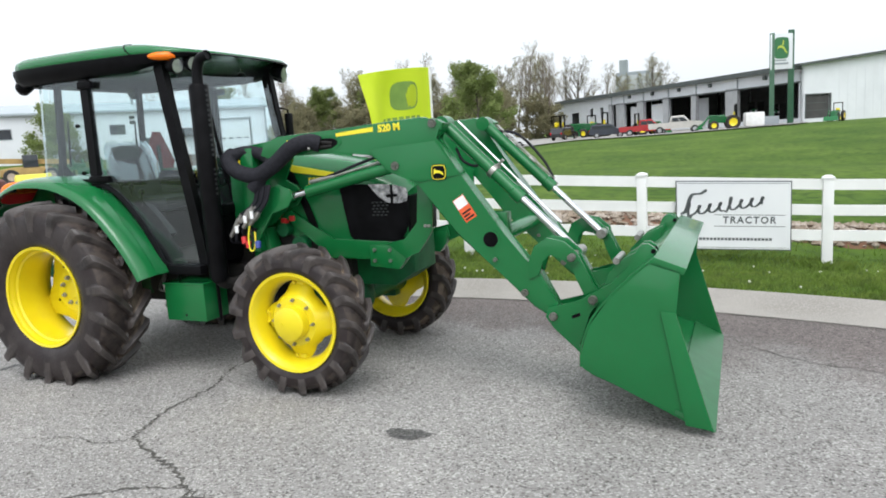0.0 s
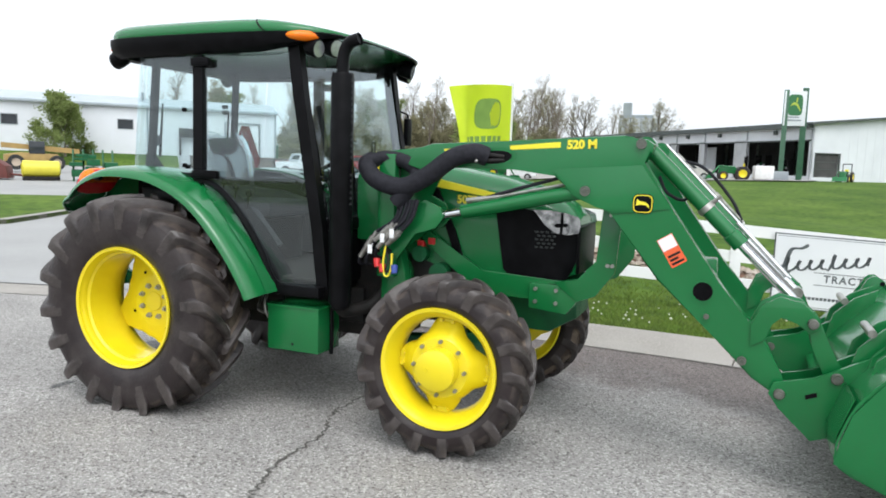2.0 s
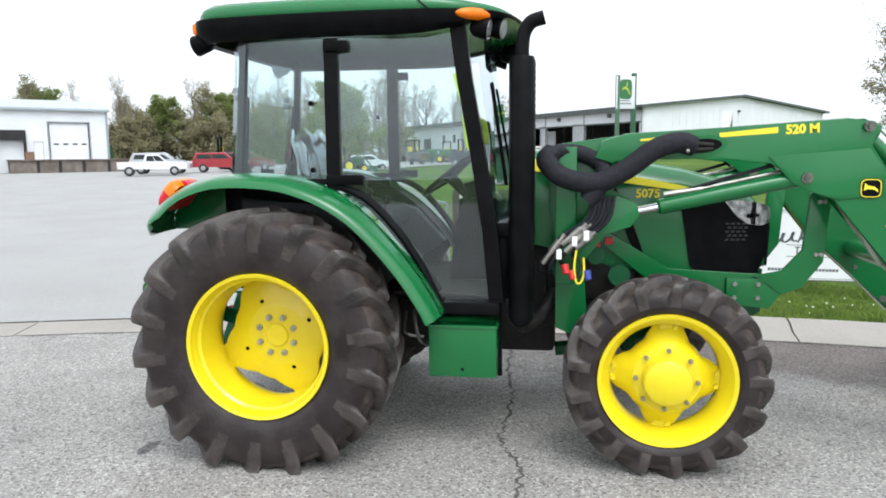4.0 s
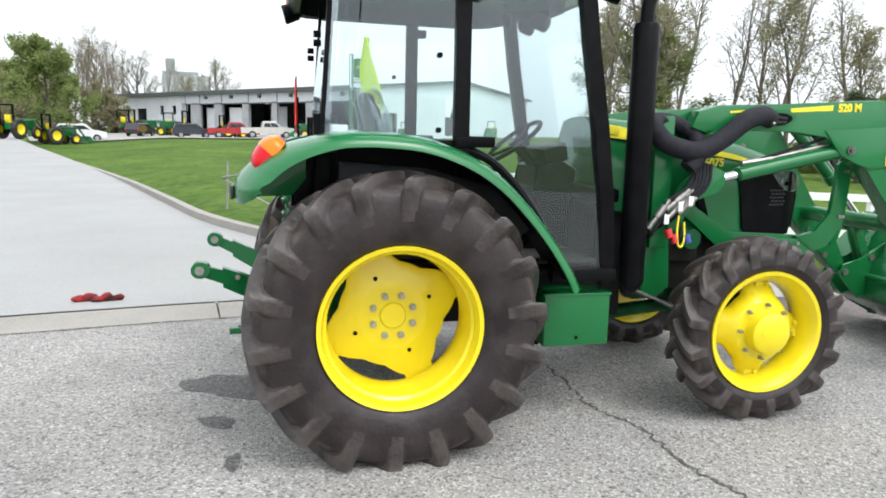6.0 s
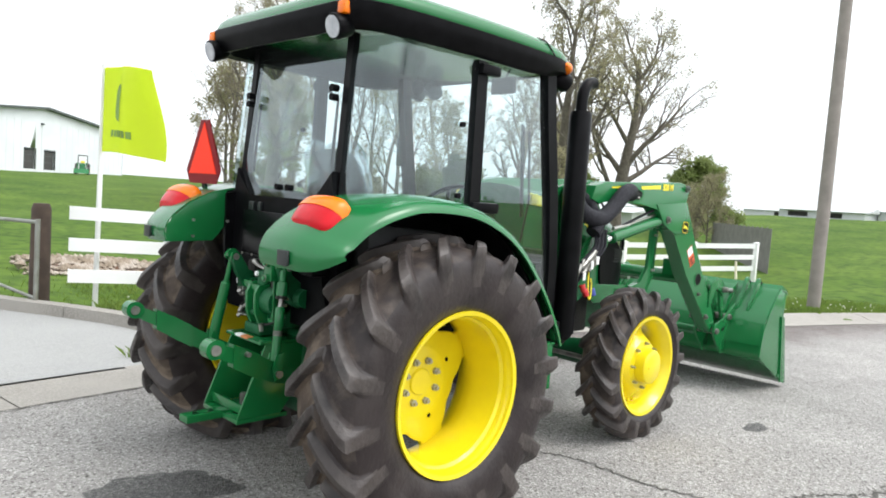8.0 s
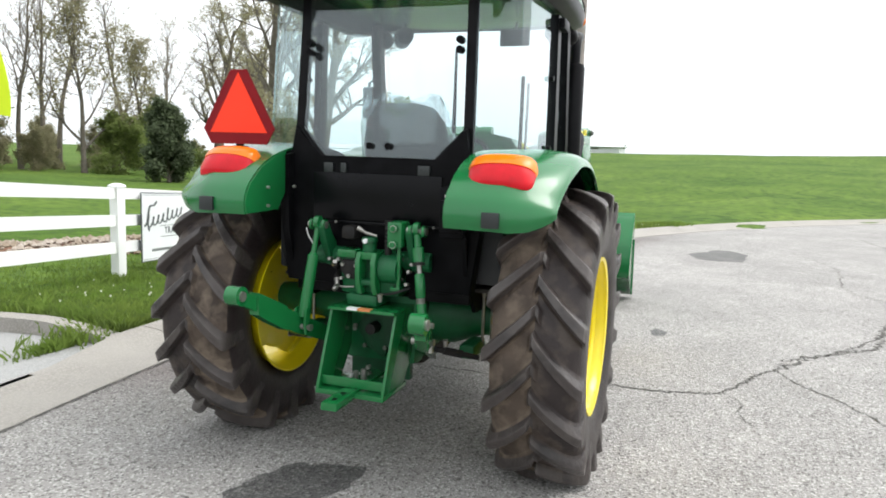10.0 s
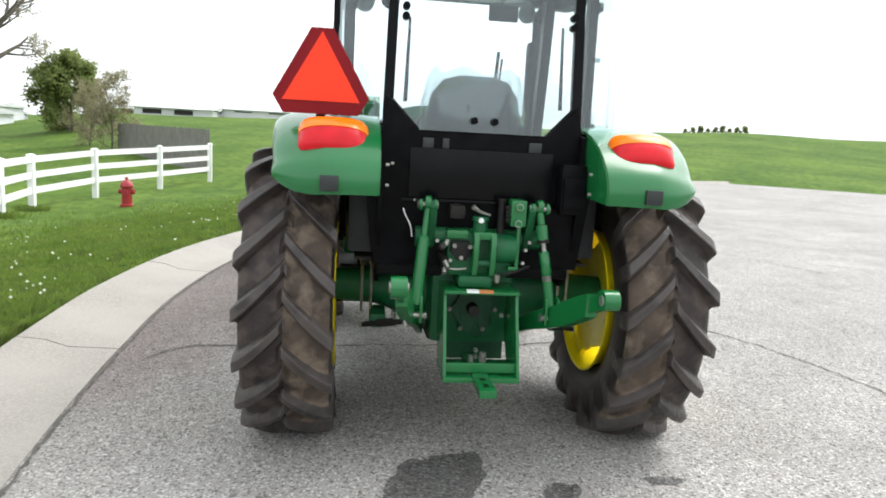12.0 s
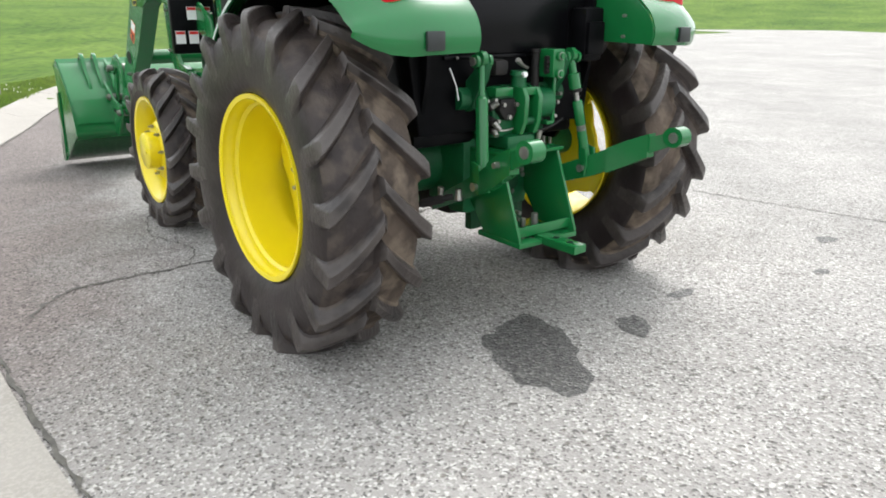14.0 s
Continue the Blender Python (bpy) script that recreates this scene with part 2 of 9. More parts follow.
def add_lathe(bm, prof, c, n=48, s=1, close=False):
    """Turns a row of (radius, offset along y) round the y axis at c; s mirrors the offsets."""
    rings = []
    for r, a in prof:
        rings.append([(c[0] + r * math.sin(2 * math.pi * k / n), c[1] + a * s, c[2] + r * math.cos(2 * math.pi * k / n)) for k in range(n)])
    if close:
        rings.append(rings[0])
    return add_rings(bm, rings, caps=False)


def curve3(pts, n=6):
    """A smooth line (Catmull-Rom) through points, n steps a span."""
    P = [Vector(p) for p in pts]
    P = [P[0] * 2 - P[1]] + P + [P[-1] * 2 - P[-2]]
    out = []
    for i in range(1, len(P) - 2):
        for k in range(n):
            t = k / n
            a, b, c, d = P[i - 1], P[i], P[i + 1], P[i + 2]
            out.append(0.5 * ((2 * b) + (c - a) * t + (2 * a - 5 * b + 4 * c - d) * t * t + (3 * b - a - 3 * c + d) * t ** 3))
    out.append(P[-2])
    return out


def add_ball(bm, c, r, sx=1, sy=1, sz=1, seg=16):
    m = Matrix.Translation(c) @ Matrix.Diagonal((r * sx, r * sy, r * sz, 1))
    bmesh.ops.create_uvsphere(bm, u_segments=seg, v_segments=max(6, seg // 2), radius=1, matrix=m)
    return bm


def add_text(bm, text, size, m, depth=0.002, bold=0.0, spacing=1.0, shear=0.0):
    """Letters of the built-in font as mesh, laid by m."""
    cu = bpy.data.curves.new("letters", "FONT")
    cu.body, cu.size, cu.extrude, cu.offset, cu.resolution_u = text, size, depth, bold, 3
    cu.space_character, cu.shear, cu.align_x, cu.align_y = spacing, shear, "CENTER", "CENTER"
    ob = bpy.data.objects.new("letters", cu)
    me = bpy.data.meshes.new_from_object(ob)
    me.transform(m)
    bm.from_mesh(me)
    bpy.data.objects.remove(ob)
    bpy.data.meshes.remove(me)
    return bm


def B():
    return bmesh.new()


def thing(name, label, category, group="", kind="", m=None):
    e = new(name)
    e.empty_display_size = 0.2
    if m is not None:
        e.matrix_world = m
    return tagged(e, label, category, group, kind)


# ---- ground, pavement, kerbs ----


def stone_mat(name, dark, mid, light, scale, patch, rough=0.9, edge=None):
    """A surface of packed stones: cells of several greys, worn patches, and a darker sealed band where edge is given."""
    m = bpy.data.materials.new(name)
    m.use_nodes = True
    n, l = m.node_tree.nodes, m.node_tree.links
    b = n["Principled BSDF"]
    b.inputs["Roughness"].default_value = rough
    tc = n.new("ShaderNodeTexCoord")
    vo = n.new("ShaderNodeTexVoronoi")
    vo.inputs["Scale"].default_value = scale
    l.new(tc.outputs["Object"], vo.inputs["Vector"])
    ra = n.new("ShaderNodeValToRGB")
    e = ra.color_ramp.elements
    for f, c, k in ((0.05, dark, 0.62), (0.13, dark, 1.05), (0.22, mid, 0.94), (0.70, mid, 1.06), (0.84, light, 0.96), (0.96, light, 1.30)):
        q = e.new(f)
        q.color = (c[0] * k, c[1] * k, c[2] * k, 1)
    e.remove(e[0])
    e.remove(e[-1])
    sp = n.new("ShaderNodeSeparateColor")
    l.new(vo.outputs["Color"], sp.inputs["Color"])
    l.new(sp.outputs[0], ra.inputs["Fac"])
    no = n.new("ShaderNodeTexNoise")
    no.inputs["Scale"].default_value, no.inputs["Detail"].default_value, no.inputs["Roughness"].default_value = 1.5, 9, 0.70
    l.new(tc.outputs["Object"], no.inputs["Vector"])
    mr = n.new("ShaderNodeMapRange")
    mr.inputs["From Min"].default_value, mr.inputs["From Max"].default_value = 0.3, 0.7
    mr.inputs["To Min"].default_value, mr.inputs["To Max"].default_value = 1 - patch, 1 + patch
    broad = n.new("ShaderNodeTexNoise")
    broad.inputs["Scale"].default_value, broad.inputs["Detail"].default_value = 0.42, 3
    l.new(tc.outputs["Object"], broad.inputs["Vector"])
    both = n.new("ShaderNodeMix")
    both.inputs["Factor"].default_value = 0.42
    l.new(no.outputs["Fac"], both.inputs[2])
    l.new(broad.outputs["Fac"], both.inputs[3])
    l.new(both.outputs[0], mr.inputs["Value"])
    mu = n.new("ShaderNodeVectorMath")
    mu.operation = "SCALE"
    l.new(ra.outputs["Color"], mu.inputs[0])
    l.new(mr.outputs["Result"], mu.inputs["Scale"])
    # pits where a stone has come out
    pit, psp, pm, pd, pk = n.new("ShaderNodeTexVoronoi"), n.new("ShaderNodeSeparateColor"), n.new("ShaderNodeMath"), n.new("ShaderNodeMath"), n.new("ShaderNodeMath")
    pit.inputs["Scale"].default_value = scale * 0.42
    l.new(tc.outputs["Object"], pit.inputs["Vector"])
    l.new(pit.outputs["Color"], psp.inputs["Color"])
    pm.operation, pm.inputs[1].default_value = "LESS_THAN", 0.10
    l.new(psp.outputs[1], pm.inputs[0])
    pd.operation, pd.inputs[1].default_value = "LESS_THAN", 0.42
    l.new(pit.outputs["Distance"], pd.inputs[0])
    pk.operation = "MULTIPLY"
    l.new(pm.outputs[0], pk.inputs[0])
    l.new(pd.outputs[0], pk.inputs[1])
    pmx = n.new("ShaderNodeMixRGB")
    pmx.blend_type = "MULTIPLY"
    l.new(pk.outputs[0], pmx.inputs["Fac"])
    l.new(mu.outputs["Vector"], pmx.inputs["Color1"])
    pmx.inputs["Color2"].default_value = (0.62, 0.60, 0.58, 1)
    col = pmx.outputs["Color"]
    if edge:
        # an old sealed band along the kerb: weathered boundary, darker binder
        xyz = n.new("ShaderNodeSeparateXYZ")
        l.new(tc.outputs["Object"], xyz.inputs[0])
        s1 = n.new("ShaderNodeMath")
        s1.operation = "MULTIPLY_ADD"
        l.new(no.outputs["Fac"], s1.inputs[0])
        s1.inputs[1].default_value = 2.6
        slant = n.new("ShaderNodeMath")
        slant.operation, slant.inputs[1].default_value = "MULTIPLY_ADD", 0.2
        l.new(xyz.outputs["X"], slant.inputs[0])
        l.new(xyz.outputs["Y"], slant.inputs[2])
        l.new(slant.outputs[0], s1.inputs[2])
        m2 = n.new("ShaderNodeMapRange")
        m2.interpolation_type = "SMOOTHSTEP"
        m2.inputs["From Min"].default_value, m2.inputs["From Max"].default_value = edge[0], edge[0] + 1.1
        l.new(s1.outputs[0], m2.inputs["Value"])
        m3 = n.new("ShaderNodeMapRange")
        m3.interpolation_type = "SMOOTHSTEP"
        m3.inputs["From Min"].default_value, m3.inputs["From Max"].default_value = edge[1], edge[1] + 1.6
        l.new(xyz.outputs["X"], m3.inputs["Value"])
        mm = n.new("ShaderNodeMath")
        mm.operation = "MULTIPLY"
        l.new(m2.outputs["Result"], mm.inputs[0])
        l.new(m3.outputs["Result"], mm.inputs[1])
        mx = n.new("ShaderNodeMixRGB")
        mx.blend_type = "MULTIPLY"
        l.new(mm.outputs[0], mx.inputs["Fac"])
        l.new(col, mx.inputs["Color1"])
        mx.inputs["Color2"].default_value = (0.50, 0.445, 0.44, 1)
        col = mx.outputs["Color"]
    l.new(col, b.inputs["Base Color"])
    bu = n.new("ShaderNodeBump")
    bu.inputs["Strength"].default_value, bu.inputs["Distance"].default_value = 0.6, 0.012
    l.new(vo.outputs["Distance"], bu.inputs["Height"])
    l.new(bu.outputs["Normal"], b.inputs["Normal"])
    return m


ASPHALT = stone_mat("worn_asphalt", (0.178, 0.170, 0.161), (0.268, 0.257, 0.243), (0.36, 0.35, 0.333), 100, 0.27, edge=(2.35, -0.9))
LOT = mat("pale_concrete_lot", (0.30, 0.30, 0.295), (0.25, 0.25, 0.245), 0.5, 0.9, bump=0.4, bscale=120, fine=(0.34, 0.34, 0.33), fscale=90)
CONCRETE = mat("weathered_concrete", (0.30, 0.282, 0.255), (0.235, 0.22, 0.197), 1.6, 0.9, bump=0.4, bscale=90, fine=(0.32, 0.30, 0.272), fscale=70)
WET = stone_mat("damp_asphalt", (0.045, 0.044, 0.043), (0.075, 0.073, 0.07), (0.13, 0.127, 0.12), 88, 0.3, 0.6)
CRACK = mat("crack_dirt", (0.065, 0.062, 0.056), (0.105, 0.10, 0.088), 20, 0.95, bump=0.5)
GRASS = mat("lawn_ground", (0.085, 0.150, 0.022), (0.115, 0.180, 0.034), 0.35, 0.95, bump=0.8, bscale=40, spec=0.1, fine=(0.062, 0.108, 0.022), fscale=3.5)
BLADE = leaf_mat("grass_blades", (0.145, 0.235, 0.040), (0.20, 0.27, 0.058), (0.125, 0.18, 0.045), 0.4)

# broad tufts and paler patches over the fields
gn, gl_ = GRASS.node_tree.nodes, GRASS.node_tree.links
gb = gn["Principled BSDF"]
gcol = gb.inputs["Base Color"].links[0].from_socket
gtc, gno, gra, gmx = gn.new("ShaderNodeTexCoord"), gn.new("ShaderNodeTexNoise"), gn.new("ShaderNodeValToRGB"), gn.new("ShaderNodeMixRGB")
gno.inputs["Scale"].default_value, gno.inputs["Detail"].default_value, gno.inputs["Roughness"].default_value = 0.14, 9, 0.75
gra.color_ramp.elements[0].position, gra.color_ramp.elements[1].position = 0.38, 0.66
gra.color_ramp.elements[0].color, gra.color_ramp.elements[1].color = (0.60, 0.68, 0.66, 1), (1.16, 1.08, 1.06, 1)
gmx.blend_type, gmx.inputs["Fac"].default_value = "MULTIPLY", 1.0
gl_.new(gtc.outputs["Object"], gno.inputs["Vector"])
gl_.new(gno.outputs["Fac"], gra.inputs["Fac"])
gl_.new(gcol, gmx.inputs["Color1"])
gl_.new(gra.outputs["Color"], gmx.inputs["Color2"])
gl_.new(gmx.outputs["Color"], gb.inputs["Base Color"])

# front line of the kerb, from behind the tractor round the turning place
KERB = [(-40, -16), (-24, -7.2), (-14, -2.6), (-8, -0.1), (-3.5, 1.35), (-1.7, 1.76), (-0.4, 1.94), (1, 2.04), (2.5, 2.08), (4.2, 1.92),
        (5.8, 1.53), (7.3, 1.0), (8.9, 0.5), (11.7, -0.55), (15, -2.5), (18.2, -5.0), (22.2, -9.0), (27.5, -15.4), (31.5, -24), (35, -36), (38, -50), (40, -64)]
KERB3 = curve3([(x, y, 0) for x, y in KERB], 8)
DRIVE = [(0.62, 2.64), (0.64, 3.1), (0.60, 3.6), (0.44, 4.2), (0.05, 4.95), (-0.39, 5.7), (-1.8, 8.5), (-3.0, 12.1), (-5.0, 18), (-9.5, 30)]
# profiles of the land by compass angle from the tractor: (distance, height)
LAND = {
    -180: [(0, -.1), (40, -.1), (120, .3), (400, 1), (2500, 4)],
    -90: [(0, -.1), (60, -.1), (90, 2.5), (400, 3), (2500, 4)],
    -60: [(0, -.1), (70, -.08), (76, .4), (110, 4.4), (150, 4.8), (400, 4), (2500, 4)],
    -30: [(0, -.1), (32.4, -.08), (35, .2), (85, 3.75), (120, 4.1), (400, 4), (2500, 4)],
    -8: [(0, -.1), (14.6, -.1), (16.0, .08), (26, .35), (72, 2.75), (100, 2.9), (400, 3), (2500, 4)],
    -22: [(0, -.1), (24.3, -.1), (26.5, .1), (36, .5), (80, 3.3), (110, 3.6), (400, 3.5), (2500, 4)],
    -15: [(0, -.1), (19.1, -.1), (20.8, .08), (30, .45), (76, 3.0), (105, 3.2), (400, 3), (2500, 4)],
    -4: [(0, -.1), (12.6, -.1), (13.9, .06), (24, .15), (70, 2.65), (100, 2.75), (400, 3), (2500, 4)],
    4: [(0, -.1), (9.7, -.1), (10.6, .08), (17, -.2), (26, .2), (70, 2.4), (100, 2.5), (400, 2), (2500, 4)],
    18: [(0, -.1), (6.5, -.1), (7.2, .06), (12, -.3), (18.5, -.43), (28, -.1), (70, 2.2), (100, 2.3), (400, 2), (2500, 4)],
    30: [(0, -.1), (4.6, -.1), (5.3, .06), (10, -.35), (15, -.63), (25, -.45), (40, -.2), (70, .4), (400, 1), (2500, 4)],
    45: [(0, -.1), (3.5, -.1), (3.76, .03), (3.9, .05), (6.5, -.2), (8.5, -.4), (14, -.4), (30, -.15), (45, -.05), (60, .2), (400, 1.5), (2500, 4)],
    55: [(0, -.1), (3.0, -.1), (3.26, .03), (3.5, .05), (6.3, -.2), (10, -.3), (25, 0), (42, .05), (60, .4), (400, 1.5), (2500, 4)],
    66: [(0, -.1), (2.75, -.1), (2.98, .03), (3.3, .05), (6.3, -.2), (10, -.25), (25, .45), (50, 1.3), (70, 1.5), (400, 2), (2500, 4)],
    80: [(0, -.1), (2.4, -.1), (2.95, .05), (5.5, -.08), (12, 0), (25, .5), (46, 1.2), (60, 1.3), (110, 1.9), (400, 2), (2500, 4)],
    97: [(0, -.1), (2.3, -.1), (5.5, -.05), (6.3, .1), (12, .1), (25, .45), (45, 1.0), (60, 1.0), (110, 1.6), (400, 2), (2500, 4)],
    106: [(0, -.1), (2.3, -.1), (18, -.1), (19.5, .1), (30, .3), (45, .6), (60, .8), (110, 1.2), (400, 2), (2500, 4)],
    125: [(0, -.1), (70, -.1), (80, .3), (110, .8), (400, 2), (2500, 4)],
    150: [(0, -.1), (90, -.1), (110, .3), (400, 2), (2500, 4)],
    180: [(0, -.1), (40, -.1), (120, .3), (400, 1), (2500, 4)],
}
LAND_KEYS = sorted(LAND)


def lot_edge(y):
    """East side of the flat yard and driveway."""
    return float(np.interp(y, [1.2, 2.0, 2.68, 3.6, 4.2, 4.95, 5.7, 8.5, 12.1, 18, 30, 44, 60, 80, 115], [1.6, 1.1, 0.62, 0.60, 0.44, 0.05, -0.39, -1.8, -3.0, -5.0, -9.5, -15, -21, -28, -38])) + 0.03 if y < 115 else -1e9


FAR = Vector((2.6, -4.3, 1.6))


def farther(k, x, y):
    """A place in the distance, moved out by k along the sight from the tractor's side."""
    return FAR.x + (x - FAR.x) * k, FAR.y + (y - FAR.y) * k


def moved_out(k):
    return Matrix.Translation(FAR) @ Matrix.Scale(k, 4) @ Matrix.Translation(-FAR)


def ease(a, b, v):
    f = min(1.0, max(0.0, (v - a) / (b - a)))
    return f * f * (3 - 2 * f)


def land(x, y):
    """The height of the land: the near lawn, and the long slope up to the workshop."""
    r, a = math.hypot(x, y), math.degrees(math.atan2(y, x))
    z = near_land(x, y)
    w = ease(17, 34, r) * ease(54, 68, a) * (1 - ease(112, 124, a))
    if w > 0 and x > lot_edge(y):
        xs, ys = farther(1 / 1.5, x, y)
        z += (FAR.z + 1.5 * (near_land(xs, ys) - FAR.z) - z) * w
    return z


def lot_rise(x, y):
    """The concrete yard climbs gently away from the road."""
    return float(np.interp(0.82 * y - 0.57 * x, [14, 53, 75, 110], [0.0, 0.46, 0.56, 0.7]))


def stand(x, y):
    """Where a thing stands in the yard."""
    return max(land(x, y), lot_rise(x, y) if x < lot_edge(y) else 0.0) + 0.02


def near_land(x, y):
    """The height of the lawn and land at x, y."""
    r, a = math.hypot(x, y), math.degrees(math.atan2(y, x))
    for a0, a1 in zip(LAND_KEYS, LAND_KEYS[1:]):
        if a0 <= a <= a1:
            break
    if y > 1.2 and x < lot_edge(y):
        return -0.1
    w = (a - a0) / (a1 - a0)
    w = w * w * (3 - 2 * w)
    z = [float(np.interp(r, [p[0] for p in LAND[k]], [p[1] for p in LAND[k]])) for k in (a0, a1)]
    return z[0] * (1 - w) + z[1] * w + (0.0 if r < 20 else 0.12 * min(1, (r - 20) / 20) * noise.noise((x * 0.08, y * 0.08, 0)))


radii = [0] + [0.8 * 1.032 ** k for k in range(256)]
steps = 360
bm = B()
rows = [[bm.verts.new((r * math.cos(2 * math.pi * k / steps), r * math.sin(2 * math.pi * k / steps), 0)) for k in range(steps)] for r in radii[1:] if r < 2600]
for row in rows:
    for v in row:
        v.co.z = land(v.co.x, v.co.y)
mid = bm.verts.new((0, 0, -0.1))
for k in range(steps):
    bm.faces.new((mid, rows[0][k], rows[0][(k + 1) % steps]))
for a, b in zip(rows, rows[1:]):
    for k in range(steps):
        j = (k + 1) % steps
        bm.faces.new((a[k], b[k], b[j], a[j]))
ground = tagged(part("ground", bm, GRASS), "mown green lawn rising to a low hill", "lawn", kind="structure")


def offset_line(line, d):
    """The line moved d to its left."""
    out = []
    for i, p in enumerate(line):
        t = line[min(i + 1, len(line) - 1)] - line[max(i - 1, 0)]
        out.append(p + Vector((-t.y, t.x, 0)).normalized() * d)
    return out


# asphalt: from the kerb line to far behind the camera
bm = B()
edge = offset_line(KERB3, -0.0)
outer = [Vector((-60 + 110 * i / (len(edge) - 1), -75, 0)) for i in range(len(edge))]
va, vb = [], []
for p, q in zip(edge, outer):
    va.append(bm.verts.new(p))
    vb.append(bm.verts.new(q))
for i in range(len(va) - 1):
    bm.faces.new((va[i], va[i + 1], vb[i + 1], vb[i]))
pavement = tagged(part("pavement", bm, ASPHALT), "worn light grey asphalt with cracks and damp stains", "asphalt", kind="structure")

# pale lot and driveway behind the gutter
bm = B()
drive3 = curve3([(x, y, 0) for x, y in DRIVE], 6)
lot_pts = [(p.x, p.y) for p in offset_line(KERB3, 0.55) if p.x < 0.6] + [(p.x, p.y) for p in drive3] + [(-15, 44), (-21, 60), (-28, 80), (-36, 108), (-120, 108), (-150, 40), (-90, -38)]
add_prism(bm, lot_pts, -0.05, 0.004, plane="xy")
for d in range(14, 116, 6):
    bmesh.ops.bisect_plane(bm, geom=bm.verts[:] + bm.edges[:] + bm.faces[:], dist=0.001, plane_co=(-0.57 * d, 0.82 * d, 0), plane_no=(-0.57, 0.82, 0))
for v in bm.verts:
    v.co.z += lot_rise(v.co.x, v.co.y)
lot = tagged(part("driveway", bm, LOT), "pale grey concrete driveway and yard", "driveway", kind="structure")


def kerb_run(line, prof, joint, name, label):
    """A concrete kerb in lengths with open joints; prof rows of (offset, height)."""
    root = thing(name, label, "kerb", kind="structure")
    d, cur, run = 0.0, [line[0]], []
    for a, b in zip(line, line[1:]):
        d += (b - a).length
        cur.append(b)
        if d > joint:
            run.append(cur)
            cur, d = [b], 0.0
    run.append(cur)
    for seg in run:
        if len(seg) < 2:
            continue
        g = 0.006
        s = [p.copy() for p in seg]
        s[0] += (s[1] - s[0]).normalized() * g
        s[-1] += (s[-2] - s[-1]).normalized() * g
        offs = [offset_line(s, o) for o, _ in prof]
        rings = [[(offs[k][i].x, offs[k][i].y, prof[k][1] * s[i].z + (1 - s[i].z) * min(prof[k][1], 0.004)) for k in range(len(prof))] for i in range(len(s))]
        bm = B()
        add_rings(bm, rings)
        part("kerb_stone", bm, CONCRETE, root)
    return root


def fade(line, x0, x1):
    """Marks how far the kerb stands up along the line (kept in z): flat before x0, full after x1."""
    return [Vector((p.x, p.y, min(1.0, max(0.0, (p.x - x0) / (x1 - x0))))) for p in line]


near_kerb = [p for p in KERB3 if -26 < p.x and p.y > -60]
kerb_run(fade(near_kerb, 0.1, 0.72), [(0, -0.1), (0, 0.008), (0.30, 0.022), (0.44, 0.07), (0.60, 0.085), (0.60, -0.15)], 2.4, "kerb", "pale weathered concrete rollover kerb along the lawn")
kerb_run([Vector((p.x, p.y, min(1.0, 0.5 + (p.y - 2.60) / 1.4))) for p in drive3], [(-0.15, -0.1), (-0.15, 0.125), (0, 0.12), (0.02, -0.1)], 2.4, "driveway_kerb", "raised concrete kerb beside the driveway")


def ribbon(name, pts, width, material, z=0.004, jitter=0.014, seed=1):
    """A ragged thin strip on the ground along points."""
    rnd = random.Random(seed)
    line = curve3([(x, y, 0) for x, y in pts], 14)
    bm = B()
    rows = []
    for i, p in enumerate(line):
        t = (line[min(i + 1, len(line) - 1)] - line[max(i - 1, 0)]).normalized()
        nrm = Vector((-t.y, t.x, 0))
        off = rnd.uniform(-jitter, jitter)
        w = width * rnd.uniform(0.25, 1.1) * (0.3 if i in (0, len(line) - 1) else 1)
        rows.append((bm.verts.new(p + nrm * (off + w / 2) + Vector((0, 0, z))), bm.verts.new(p + nrm * (off - w / 2) + Vector((0, 0, z)))))
    for a, b in zip(rows, rows[1:]):
        bm.faces.new((a[0], a[1], b[1], b[0]))
    return part(name, bm, material, pavement)


MAIN_CRACK = [(0.82, 1.84), (1.08, 1.66), (1.13, 1.40), (1.13, 1.02), (1.22, 0.37), (1.20, -0.27), (1.22, -0.52), (1.33, -0.81), (1.35, -1.28), (1.41, -1.52), (1.49, -1.68), (1.78, -1.83),
              (2.07, -1.95), (2.25, -2.09), (2.72, -2.35), (3.14, -2.76), (3.44, -2.99), (4.1, -3.17), (4.87, -3.44), (5.7, -3.62), (7.1, -4.30), (8.67, -4.54), (11, -5.0), (14, -4.9)]
ribbon("crack", MAIN_CRACK[:14], 0.026, CRACK, jitter=0.020, seed=2)
ribbon("crack", MAIN_CRACK[13:], 0.040, CRACK, jitter=0.045, seed=12)
ribbon("crack", [(2.30, -2.10), (2.6, -2.22), (3.0, -2.62), (3.5, -2.90), (4.2, -3.26)], 0.018, CRACK, jitter=0.04, seed=13)
ribbon("crack", [(2.24, -2.09), (1.99, -2.15), (1.65, -2.38), (1.30, -2.56), (0.70, -2.74), (0.05, -2.86), (-0.52, -2.98), (-0.95, -3.08)], 0.018, CRACK, jitter=0.018, seed=3)
ribbon("crack", [(1.48, -1.69), (1.33, -1.78), (1.10, -1.77), (0.9, -1.83)], 0.010, CRACK, seed=4)
ribbon("crack", [(7.08, -4.27), (6.12, -4.66), (5.5, -4.98), (4.6, -5.35)], 0.022, CRACK, jitter=0.03, seed=5)
ribbon("crack", [(5.7, -3.62), (6.6, -3.3), (8.6, -3.5), (10.5, -3.1)], 0.016, CRACK, jitter=0.03, seed=6)
